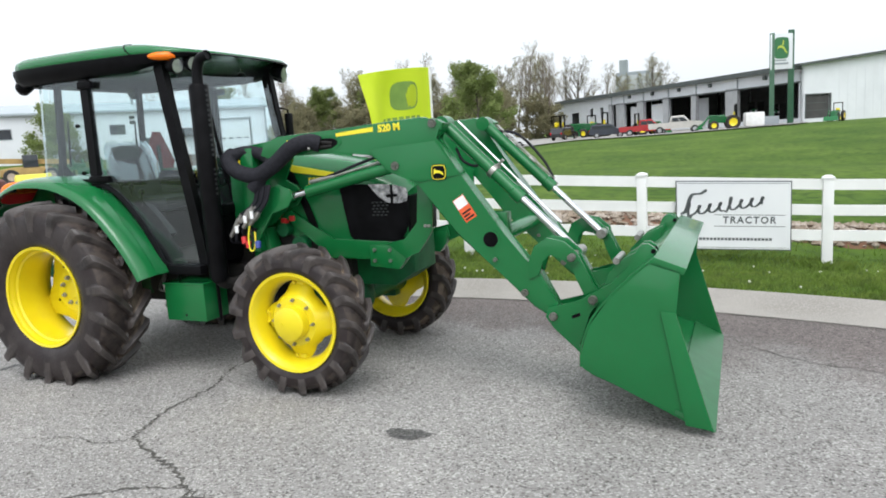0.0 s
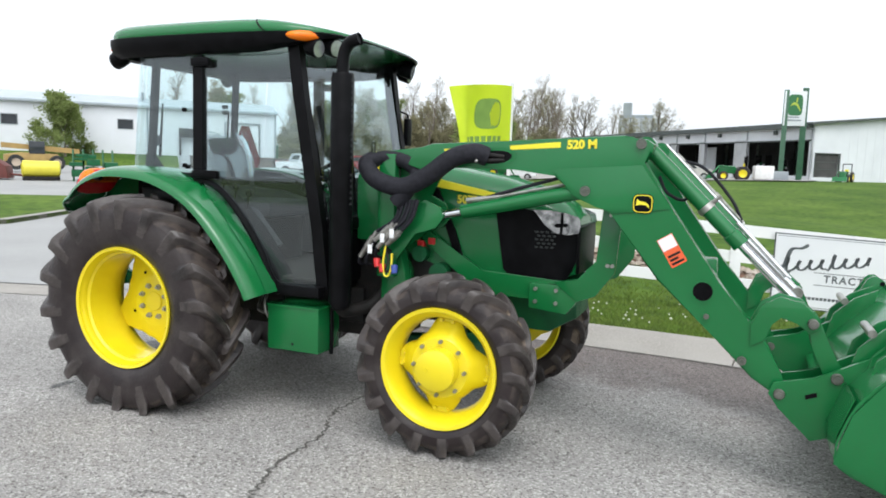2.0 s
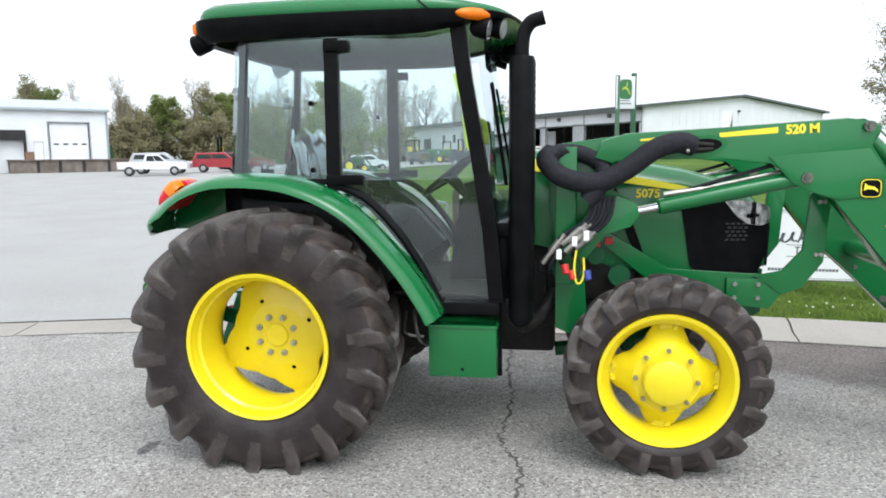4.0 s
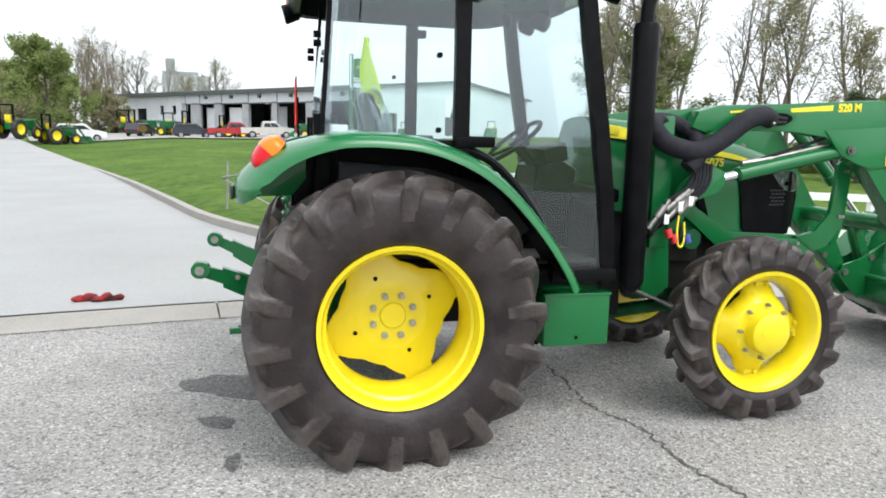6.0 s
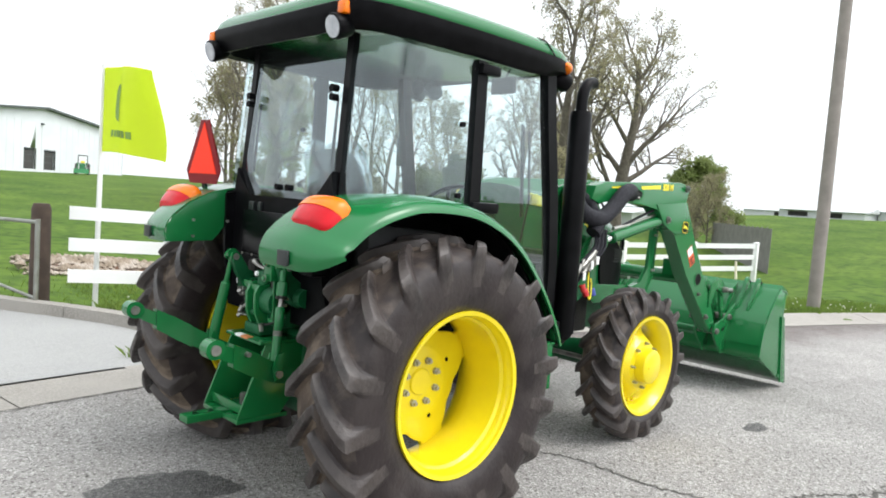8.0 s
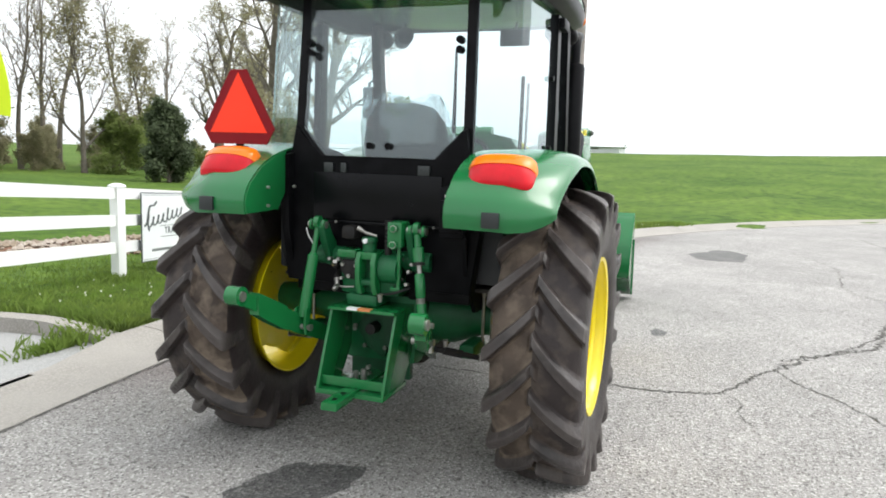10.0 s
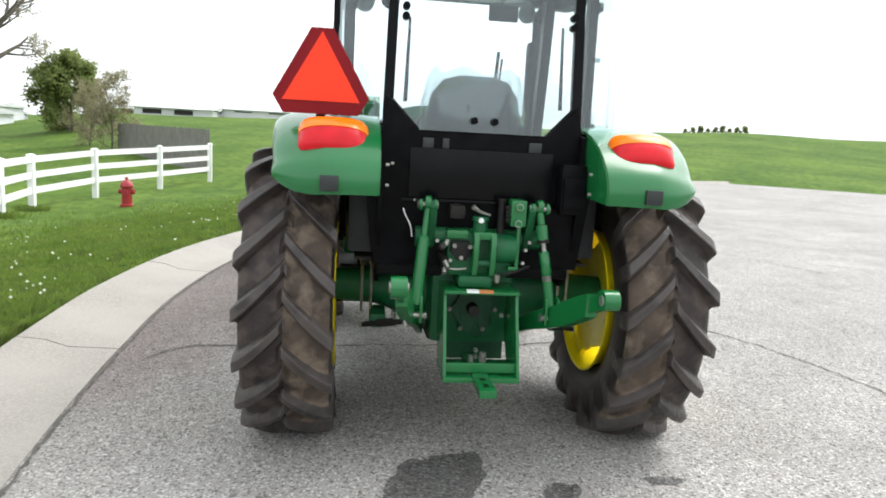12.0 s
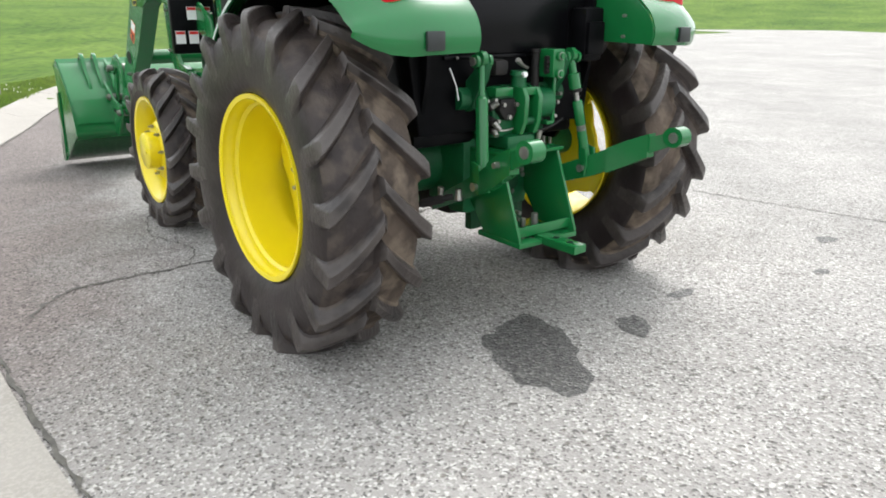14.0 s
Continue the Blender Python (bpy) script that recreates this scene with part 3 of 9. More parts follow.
ribbon("crack", [(1.13, 1.02), (1.45, 0.90), (1.9, 1.02), (2.5, 0.85)], 0.010, CRACK, seed=8)
ribbon("crack", [(4.6, 1.2), (5.2, 0.6), (6.3, 0.3), (7.9, -0.4)], 0.012, CRACK, jitter=0.03, seed=9)
ribbon("kerb_gap", [(p.x, p.y - 0.02) for p in KERB3 if -8 < p.x < 12][::4], 0.022, CRACK, z=0.006, jitter=0.008, seed=7)


def blot(name, c, rx, ry, seed, material, z=0.003, turn=0.0):
    rnd = random.Random(seed)
    ph = [rnd.uniform(0, 6.3) for _ in range(6)]
    bm = B()
    vs = []
    for k in range(72):
        a = 2 * math.pi * k / 72
        f = 1 + 0.13 * math.sin(2 * a + ph[0]) + 0.09 * math.sin(3 * a + ph[1]) + 0.06 * math.sin(5 * a + ph[2]) + 0.05 * math.sin(9 * a + ph[3]) + 0.03 * math.sin(17 * a + ph[4])
        x, y = rx * f * math.cos(a), ry * f * math.sin(a)
        vs.append(bm.verts.new((c[0] + x * math.cos(turn) - y * math.sin(turn), c[1] + x * math.sin(turn) + y * math.cos(turn), z)))
    bm.faces.new(vs)
    return part(name, bm, material, pavement)


blot("damp_stain", (-0.79, 0.195), 0.31, 0.21, 3, WET, turn=-0.5)
blot("damp_stain", (-0.87, -0.34), 0.115, 0.065, 5, WET, turn=-0.5)
blot("damp_stain", (-0.76, -0.84), 0.04, 0.085, 6, WET)
blot("damp_stain", (-0.75, -2.33), 0.05, 0.085, 7, WET, turn=-0.3)
blot("damp_stain", (-1.02, -1.72), 0.03, 0.06, 16, WET, turn=-0.3)
blot("damp_stain", (3.05, -1.2), 0.12, 0.08, 8, WET)
blot("drain_patch", (9.2, -1.9), 0.75, 0.45, 9, mat("dark_patch", (0.10, 0.098, 0.095), (0.14, 0.137, 0.13), 3, 0.9, bump=0.6, bscale=150))


# gravel yard before the workshop, laid on the slope
YARD = mat("pale_gravel_yard", (0.33, 0.315, 0.29), (0.27, 0.26, 0.24), 0.5, 0.95, bump=0.5, bscale=60)
bm = B()
rows = []
for i in range(25):
    f = i / 24
    r0, r1, az = 46.5 - 1.5 * math.sin(f * 3.1), 62 + 30 * f, radians(81 + 27 * f)
    row = []
    for j in range(14):
        rr = r0 + (r1 - r0) * j / 13
        x, y = rr * math.cos(az), rr * math.sin(az)
        row.append(bm.verts.new((x, y, near_land(x, y) + 0.08)))
    rows.append(row)
for p, q in zip(rows, rows[1:]):
    for j in range(13):
        bm.faces.new((p[j], p[j + 1], q[j + 1], q[j]))
yard = tagged(part("yard", bm, YARD), "pale gravel yard before the workshop", "yard", kind="structure")
yard.matrix_world = moved_out(1.5)


# ---- the tractor: x ahead, y to its left, rear axle over the origin ----
tractor = thing("tractor", "green farm tractor with cab, front loader and yellow wheels", "tractor")


def tyre_mesh(bm, c, r, w, rim, lugs, sweep, lug_h, seed, phase=0.0):
    """A farm tyre in one skin: carcass, swept lugs with rounded noses and deep shoulder blocks; it stands flat on the ground.
    Material slots: 0 side wall, 1 lug rubber, 2 dusty floor between the inner lugs, 3 cleaner floor between the outer ones."""
    rnd = random.Random(seed)
    h, base = w / 2, r - lug_h
    k = lug_h / 0.046
    # rows from the middle outwards: share of the half width along the lug, floor (radius, y), crest (radius, y)
    rows = [(0.0, (base + 0.003, 0.0), (r, 0.0)), (0.06, (base + 0.003, 0.06), (r, 0.06)), (0.13, (base + 0.002, 0.13), (r + 0.001, 0.13)),
            (0.34, (base, 0.34), (r + 0.001, 0.34)), (0.56, (base - 0.003, 0.56), (r - 0.002, 0.56)), (0.76, (base - 0.010, 0.75), (r - 0.007, 0.77)),
            (0.90, (base - 0.024, 0.88), (r - 0.013, 0.92)), (0.98, (base - 0.042, 0.945), (r - 0.020, 1.005)), (1.02, (base - 0.062 * k, 0.975), (r - 0.032, 1.045)),
            (1.04, (base - 0.078 * k, 0.99), (base - 0.022 * k, 1.055)), (1.06, (base - 0.094 * k, 0.998), (base - 0.062 * k, 1.04)), (1.07, (base - 0.108 * k, 1.0), (base - 0.106 * k, 1.004))]
    wall = [(rim + (base - rim) * 0.42, 0.995), (rim + (base - rim) * 0.22, 0.95), (rim + 0.012, 0.84), (rim - 0.012, 0.72)]
    # columns across one pitch: share of the pitch, crest of the near lug, crest of the far lug
    flank = ((-0.20, 0.0), (-0.145, 0.30), (-0.108, 0.93), (-0.085, 1.0), (0.0, 1.0), (0.085, 1.0), (0.112, 0.90), (0.155, 0.24), (0.20, 0.0))
    cols = [(a, b, 0.0) for a, b in flank] + [(0.25, 0.0, 0.0)] + [(a + 0.5, 0.0, b) for a, b in flank] + [(0.75, 0.0, 0.0)]
    wear = [[rnd.uniform(0.90, 1.02) for _ in range(lugs)] for _ in (0, 1)]
    skew = [[rnd.uniform(-0.02, 0.02) for _ in range(lugs)] for _ in (0, 1)]
    grid, kind = [], []
    n = lugs * len(cols)
    line = [(-1, q) for q in reversed(rows[1:])] + [(1, q) for q in rows]
    for side, (f, lo, hi) in line:
        ring, marks = [], []
        for m in range(lugs):
            for a, near, far in cols:
                own = near if side < 0 else far
                other = far if side < 0 else near
                if f > 0:
                    # the nose of the opposite lug reaches a little over the middle
                    cross = other * max(0.0, 1 - f / 0.11)
                else:
                    cross = other
                u = 0 if side < 0 else 1
                e = max(own * (0.55 + 0.45 * min(1.0, f / 0.06)) if f < 0.06 else own, cross) * (wear[u][m] if f < 1 else 1.0)
                centre = 0.0 if a < 0.25 else 0.5
                wide = 0.86 + 0.34 * min(f, 1.0)
                aa = a if abs(a % 0.5 - 0.25) < 0.01 else centre + (a - centre) * (wide if own > 0 or (a - centre) in (-0.20, 0.20) else 1.0) + (skew[u][m] if own > 0 else 0.0)
                phi = phase + 2 * math.pi * (m + aa) / lugs - min(f, 1.02) ** 0.88 * sweep
                rad, y = lo[0] + (hi[0] - lo[0]) * e, (lo[1] + (hi[1] - lo[1]) * e) * h * side
                ring.append((c[0] + rad * math.sin(phi), c[1] + y, c[2] + rad * math.cos(phi)))
                marks.append(e)
        grid.append(ring)
        kind.append((f, marks, side))
    for side in (-1, 1):
        for rad, y in wall:
            src = grid[0] if side < 0 else grid[-1]
            ring = []
            for p in src:
                phi = math.atan2(p[0] - c[0], p[2] - c[2])
                ring.append((c[0] + rad * math.sin(phi), c[1] + y * h * side, c[2] + rad * math.cos(phi)))
            if side < 0:
                grid.insert(0, ring)
                kind.insert(0, (2.0, [0.0] * n, -1))
            else:
                grid.append(ring)
                kind.append((2.0, [0.0] * n, 1))
    vs = [[bm.verts.new(p) for p in ring] for ring in grid]
    for i in range(len(vs) - 1):
        for q in range(n):
            q2 = (q + 1) % n
            face = bm.faces.new((vs[i][q], vs[i][q2], vs[i + 1][q2], vs[i + 1][q]))
            f = max(kind[i][0], kind[i + 1][0])
            e = (kind[i][1][q] + kind[i][1][q2] + kind[i + 1][1][q] + kind[i + 1][1][q2]) / 4
            inner = kind[i][2] * c[1] < 0
            face.material_index = 1 if e > 0.3 else ((2 if inner else 3) if f < 1.0 else 0)
    for v in bm.verts:
        if v.co.z < 0.004:
            v.co.z = max(0.0, 0.004 + 0.1 * (v.co.z - 0.004))
            v.co.y += (v.co.y - c[1]) * 0.04
    return bm


def tyre_part(bm, wheel, label):
    ob = part("tyre", bm, RUBBER, wheel, label, 34)
    ob.data.materials.append(TREAD)
    ob.data.materials.append(TREAD_DUST)
    ob.data.materials.append(TREAD_FLOOR)
    return ob


def bolt_ring(parent, c, rr, count, size, s, y, turn=0.0, material=ZINC, name="wheel_bolt"):
    for k in range(count):
        a = 2 * math.pi * k / count + turn
        bm = B()
        x, z = c[0] + rr * math.sin(a), c[2] + rr * math.cos(a)
        add_tube(bm, [(x, y - 0.012 * s, z), (x, y + 0.016 * s, z)], size, 6)
        add_tube(bm, [(x, y + 0.016 * s, z), (x, y + 0.03 * s, z)], size * 0.55, 8)
        part(name, bm, material, parent)


def lobed(bm, c, s, rows, n=96):
    """A pressed wheel disc: rows of (radius, lobe height, offset), with four lobes."""
    rings = []
    for r, lobe, off, turn in rows:
        ring = []
        for k in range(n):
            a = 2 * math.pi * k / n
            f = r + lobe * max(-1.0, min(1.0, 1.5 * math.cos(4 * (a - turn))))
            ring.append((c[0] + f * math.sin(a), c[1] + off * s, c[2] + f * math.cos(a)))
        rings.append(ring)
    return add_rings(bm, rings, caps=False)


def rear_wheel(s):
    c = (0.0, 0.832 * s, 0.655)
    bm = B()
    # rim barrel, thin walled, seen from both sides
    out = [(0.363, 0.186), (0.382, 0.191), (0.384, 0.18), (0.374, 0.164), (0.363, 0.153), (0.35, 0.1), (0.345, 0.03), (0.335, -0.02), (0.345, -0.09), (0.363, -0.16), (0.382, -0.178), (0.384, -0.19), (0.376, -0.19), (0.355, -0.16), (0.332, -0.09), (0.322, -0.02), (0.33, 0.03), (0.335, 0.1), (0.337, 0.122), (0.35, 0.134), (0.352, 0.153), (0.358, 0.164), (0.362, 0.176), (0.363, 0.186)]
    add_lathe(bm, out, c, 72, s)
    wheel = part("rear_wheel", bm, YELLOW, tractor, "yellow painted steel rear wheel rim")
    bm = B()
    t = 1.13
    c = (c[0], c[1] + (0.045 if s > 0 else 0.0), c[2])
    lobed(bm, c, s, [(0.0, 0, -0.088, t), (0.06, 0, -0.088, t), (0.16, 0, -0.088, t), (0.178, 0, -0.093, t), (0.222, 0.004, -0.108, t), (0.272, 0.020, -0.112, t), (0.294, 0.031, -0.118, t), (0.297, 0.033, -0.130, t), (0.276, 0.022, -0.136, t), (0.15, 0, -0.113, t), (0.0, 0, -0.113, t)])
    for k in range(4):
        a = t + k * math.pi / 2
        m = Matrix.Translation(c) @ Matrix.Rotation(a, 4, "Y")
        lug = B()
        add_box(lug, -0.075, 0.075, -0.150 * s, -0.120 * s, 0.30, 0.345, 0.006, m)
        part("disc_lug", lug, YELLOW, wheel)
    disc = part("wheel_disc", bm, YELLOW, wheel)
    bolt_ring(wheel, c, 0.105, 8, 0.018, s, c[1] - 0.088 * s, 0.39, BOLT)
    bm = B()
    add_lathe(bm, [(0.0, -0.078), (0.06, -0.078), (0.066, -0.085), (0.066, -0.103)], c, 32, s)
    part("hub", bm, YELLOW, wheel)
    for k in range(4):
        a = t + k * math.pi / 2
        bm = B()
        add_tube(bm, [(c[0] + 0.20 * math.sin(a), c[1] - 0.12 * s, c[2] + 0.20 * math.cos(a)), (c[0] + 0.20 * math.sin(a), c[1] - 0.096 * s, c[2] + 0.20 * math.cos(a))], 0.011, 8)
        part("disc_hole", bm, BLACK, wheel)
    bm = B()
    tyre_mesh(bm, (0.0, 0.845 * s, 0.655), 0.708, 0.402, 0.378, 18, 0.30, 0.050, 31 + s)
    tyre_part(bm, wheel, "muddy black rear tyre with deep chevron lugs")


def front_wheel(s):
    c = (2.055, 0.70 * s, 0.500)
    bm = B()
    out = [(0.318, 0.118), (0.338, 0.122), (0.34, 0.112), (0.325, 0.10), (0.308, 0.09), (0.288, 0.05), (0.28, -0.03), (0.29, -0.08), (0.32, -0.11), (0.338, -0.12), (0.326, -0.122), (0.305, -0.10), (0.275, -0.06), (0.268, -0.03), (0.276, 0.05), (0.296, 0.09), (0.318, 0.118)]
    add_lathe(bm, out, c, 64, s)
    wheel = part("front_wheel", bm, YELLOW, tractor, "yellow painted steel front wheel rim")
    bm = B()
    t = 0.05
    lobed(bm, c, s, [(0.0, 0, 0.085, t), (0.12, 0, 0.085, t), (0.165, 0, 0.08, t), (0.192, 0.002, 0.05, t), (0.218, 0.012, 0.012, t), (0.234, 0.028, 0.0, t), (0.239, 0.032, -0.012, t), (0.205, 0.012, -0.014, t), (0.0, 0, 0.03, t)])
    for k in range(4):
        a = t + k * math.pi / 2
        m = Matrix.Translation(c) @ Matrix.Rotation(a, 4, "Y")
        lug = B()
        add_box(lug, -0.05, 0.05, -0.02 * s, 0.006 * s, 0.24, 0.284, 0.006, m)
        part("disc_lug", lug, YELLOW, wheel)
    part("wheel_disc", bm, YELLOW, wheel)
    bm = B()
    add_lathe(bm, [(0.0, 0.158), (0.102, 0.158), (0.113, 0.151), (0.116, 0.138), (0.118, 0.08)], c, 48, s)
    add_tube(bm, [(c[0] - 0.05, c[1] + 0.156 * s, c[2]), (c[0] - 0.05, c[1] + 0.164 * s, c[2])], 0.012, 12)
    cap = part("hub", bm, YELLOW, wheel, "round yellow planetary hub cap")
    bm = B()
    add_lathe(bm, [(0.060, 0.157), (0.062, 0.1625), (0.071, 0.1625), (0.073, 0.157)], c, 40, s)
    part("hub_ring", bm, YELLOW, cap)
    for k in range(3):
        a = 0.6 + k * 2.094
        bm = B()
        add_tube(bm, [(c[0] + 0.09 * math.sin(a), c[1] + 0.155 * s, c[2] + 0.09 * math.cos(a)), (c[0] + 0.09 * math.sin(a), c[1] + 0.166 * s, c[2] + 0.09 * math.cos(a))], 0.008, 6)
        part("hub_plug", bm, YELLOW, cap)
    bolt_ring(wheel, c, 0.150, 8, 0.012, s, c[1] + 0.083 * s, 0.05)
    for k in range(4):
        for d in (-0.13, 0.13):
            a = t + d + k * math.pi / 2
            bm = B()
            x, z = c[0] + 0.255 * math.sin(a), c[2] + 0.255 * math.cos(a)
            add_tube(bm, [(x, c[1] - 0.01 * s, z), (x, c[1] + 0.024 * s, z)], 0.012, 8)
            part("rim_bolt", bm, YELLOW, wheel)
    bm = B()
    tyre_mesh(bm, c, 0.512, 0.268, 0.332, 17, 0.31, 0.040, 47 + s)
    tyre_part(bm, wheel, "dusty black front tyre with chevron lugs")


for s in (-1, 1):
    rear_wheel(s)
    front_wheel(s)


# ---- fenders, lamps, rear cab wall ----
FENDER_TOP = [(-0.727, 1.205), (-0.738, 1.245), (-0.732, 1.29), (-0.70, 1.345), (-0.61, 1.42), (-0.50, 1.472), (-0.36, 1.508), (-0.2, 1.527), (-0.02, 1.525), (0.16, 1.50), (0.36, 1.425), (0.52, 1.32), (0.67, 1.17), (0.79, 1.02), (0.88, 0.88), (0.92, 0.80)]


def fender(s):
    path = curve3([(x, 0, z) for x, z in FENDER_TOP], 4)
    rings = []
    for i, p in enumerate(path):
        f = i / (len(path) - 1)
        t = (path[min(i + 1, len(path) - 1)] - path[max(i - 1, 0)]).normalized()
        nrm = Vector((-t.z, 0, t.x))
        # the rear end slopes down to a rounded tip, the front end is narrower
        rear = min(1.0, max(0.0, (-0.25 - p.x) / 0.42))
        ou = 0.936 - 0.03 * rear ** 2 - 0.02 * max(0, f - 0.6)
        inn = 0.472 if f < 0.5 else 0.472 + 0.203 * min(1, (f - 0.5) / 0.3)
        lip = 0.062
        sec = [(inn, 0), (inn + 0.08, 0.004), ((inn + ou) / 2, 0.010), (ou - 0.17, 0.008), (ou - 0.10, 0.002), (ou - 0.05, -0.010), (ou - 0.02, -0.024), (ou - 0.004, -0.042), (ou, -lip), (ou - 0.012, -lip), (ou - 0.026, -0.044), (ou - 0.06, -0.026), ((inn + ou) / 2, -0.006), (inn, -0.012)]
        ring = []
        for a, b in sec:
            g = max(0.0, (a - 0.60) / 0.29) ** 2 * rear
            g2 = max(0.0, (a - 0.73) / 0.155) ** 2 * rear
            ring.append(p + nrm * b * (1 - 0.5 * rear) + Vector((0.085 * g, a * s, -0.03 * g + 0.062 * min(1.0, max(0.0, (1.36 - p.z) / 0.155)) * g2)))
        rings.append(ring)
    bm = B()
    add_rings(bm, rings)
    fe = part("fender", bm, GREEN, tractor, "glossy green rear fender", 50)
    # green inner flank of the rounded tail
    bm = B()
    add_prism(bm, [(-0.722, 1.207), (-0.733, 1.245), (-0.727, 1.29), (-0.695, 1.343), (-0.607, 1.416), (-0.50, 1.467), (-0.40, 1.494), (-0.40, 1.30), (-0.47, 1.215)], 0.466 * s, 0.473 * s, 0.002)
    part("fender_flank", bm, GREEN, fe)
    # dark liner under the sheet
    bm = B()
    rings = []
    for p in path[25:-1]:
        d = (p - Vector((0, 0, 0.69))).normalized()
        rings.append([(p - d * k + Vector((0, y * s, 0))) for y, k in ((0.47, 0.016), (0.80, 0.016), (0.86, 0.05), (0.86, 0.056), (0.80, 0.024), (0.47, 0.024))])
    add_rings(bm, rings)
    part("fender_liner", bm, BLACK, fe)
    # black flange between the sheet and the cab side
    bm = B()
    rings = []
    for p in path[24:]:
        d = (p - Vector((0, 0, 0.69))).normalized()
        rings.append([(p - d * k + Vector((0, y * s, 0))) for y, k in ((0.45, 0.010), (0.71, 0.010), (0.71, 0.015), (0.45, 0.015))])
    add_rings(bm, rings)
    part("fender_flange", bm, BLACK, fe)
    bm = B()
    add_box(bm, -0.749, -0.735, 0.632 * s, 0.704 * s, 1.216, 1.278, 0.003)
    part("reflector", bm, REFLECTOR, fe, "square dark reflector")
    bm = B()
    add_box(bm, -0.33, -0.28, 0.885 * s, 0.912 * s, 1.440, 1.478, 0.006)
    part("fender_plug", bm, BLACK, fe)
    # tail lamp: a bulged oval lens lying on the slope, an amber band over red
    cen, up, nor = Vector((-0.580, 0.662 * s, 1.425)), Vector((0.062, 0, 0.074)), Vector((-0.766, 0, 0.642))

    def lens(v0, v1, hw0, lift):
        rings = []
        for i in range(11):
            v = v0 + (v1 - v0) * i / 10
            hw = hw0 * max(0.02, 1 - abs(v) ** 4.2) ** (1 / 4.2)
            ring = []
            for k in range(19):
                u = -1 + 2 * k / 18
                dep = lift + 0.060 * (1 - abs(u) ** 2.6) ** 0.6 * max(0.0, 1 - abs(v) ** 2.4) ** 0.6
                ring.append(cen + up * v + nor * dep + Vector((0, hw * u, 0)))
            ring += [cen + up * v * 0.97 - nor * 0.03 + Vector((0, hw, 0)), cen + up * v * 0.97 - nor * 0.03 - Vector((0, hw, 0))]
            rings.append(ring)
        bm = B()
        return add_rings(bm, rings)
    red = part("red_lens", lens(-1.0, 1.0, 0.142, 0.0), RED_LENS, fe, "bulged red tail lamp lens", 60)
    part("amber_band", lens(0.10, 0.95, 0.1435, 0.0035), ORANGE_LENS, red, "amber band of the tail lamp", 60)
    for y, z in ((0.432, 1.325), (0.432, 1.24), (0.405, 1.325)):
        bm = B()
        add_tube(bm, [(-0.60 if y > 0.41 else -0.42, (y + 0.01) * s, z), (-0.60 if y > 0.41 else -0.42, (y - 0.004) * s, z)], 0.007, 8)
        part("fender_screw", bm, ZINC, fe)


for s in (-1, 1):
    fender(s)

# rear cab wall below the window
bm = B()
add_prism(bm, [(-0.48, 0.86), (0.48, 0.86), (0.52, 1.2), (0.51, 1.45), (0.45, 1.49), (0.44, 1.62), (0.41, 1.60), (0.30, 1.47), (-0.30, 1.47), (-0.41, 1.60), (-0.44, 1.62), (-0.45, 1.49), (-0.51, 1.45), (-0.52, 1.2)], -0.36, -0.28, 0.008, "yz")
rear_wall = part("rear_panel", bm, BLACK, tractor, "black rear cab panel")
bm = B()
add_box(bm, -0.372, -0.36, -0.33, 0.33, 1.175, 1.40, 0.006)
add_box(bm, -0.378, -0.36, -0.36, 0.36, 1.158, 1.172, 0.003)
part("panel_cover", bm, BLACK_GLOSS, rear_wall)
for y in (-0.3, 0.3, -0.2, 0.2):
    bm = B()
    add_tube(bm, [(-0.38, y, 1.165), (-0.386, y, 1.165)], 0.006, 8)
    part("screw", bm, ZINC, rear_wall)
for y, w in ((0.25, 0.05), (0.17, 0.03), (-0.24, 0.06)):
    bm = B()
    add_box(bm, -0.374, -0.358, y - w / 2, y + w / 2, 1.40, 1.445, 0.004)
    part("work_socket", bm, REFLECTOR, rear_wall)
bm = B()
add_box(bm, -0.46, -0.36, -0.47, -0.35, 1.13, 1.36, 0.02)
add_box(bm, -0.475, -0.455, -0.46, -0.36, 1.16, 1.30, 0.008)
part("battery_box", bm, BLACK, rear_wall, "black plastic socket box")
for s in (-1, 1):
    bm = B()
    # inner fender wall, black
    add_prism(bm, [(-0.41, 1.2), (-0.41, 1.478), (-0.3, 1.5), (0.0, 1.512), (0.16, 1.488), (0.36, 1.412), (0.52, 1.307), (0.67, 1.157), (0.78, 1.01), (0.6, 0.75), (-0.2, 0.75), (-0.36, 0.95), (-0.40, 1.1)], 0.445 * s, 0.4645 * s, 0.0)
    part("inner_fender_wall", bm, BLACK, tractor)


# ---- cab ----
def half_y(x):
    """Half the cab's width along its length."""
    return float(np.interp(x, [-0.34, -0.2, 0.34, 1.05, 1.2], [0.56, 0.625, 0.655, 0.60, 0.52]))


def bar(bm, p, q, wx, wy, n=2):
    """A straight post of rectangular section."""
    p, q = Vector(p), Vector(q)
    rings = []
    for e in (p, q):
        rings.append([e + Vector((dx * wx / 2, dy * wy / 2, 0)) for dx, dy in ((-1, -1), (1, -1), (1, 1), (-1, 1))])
    add_rings(bm, rings)


def pane(name, pts, parent, thick=0.006, material=GLASS, label=""):
    """A sheet of glass through a ring of points."""
    P = [Vector(p) for p in pts]
    nrm = (P[1] - P[0]).cross(P[-1] - P[0]).normalized()
    bm = B()
    bm.faces.new([bm.verts.new(p + nrm * thick * 0.5) for p in P])
    ob = part(name, bm, material, parent, label, 20)
    ob.visible_shadow = False
    return ob


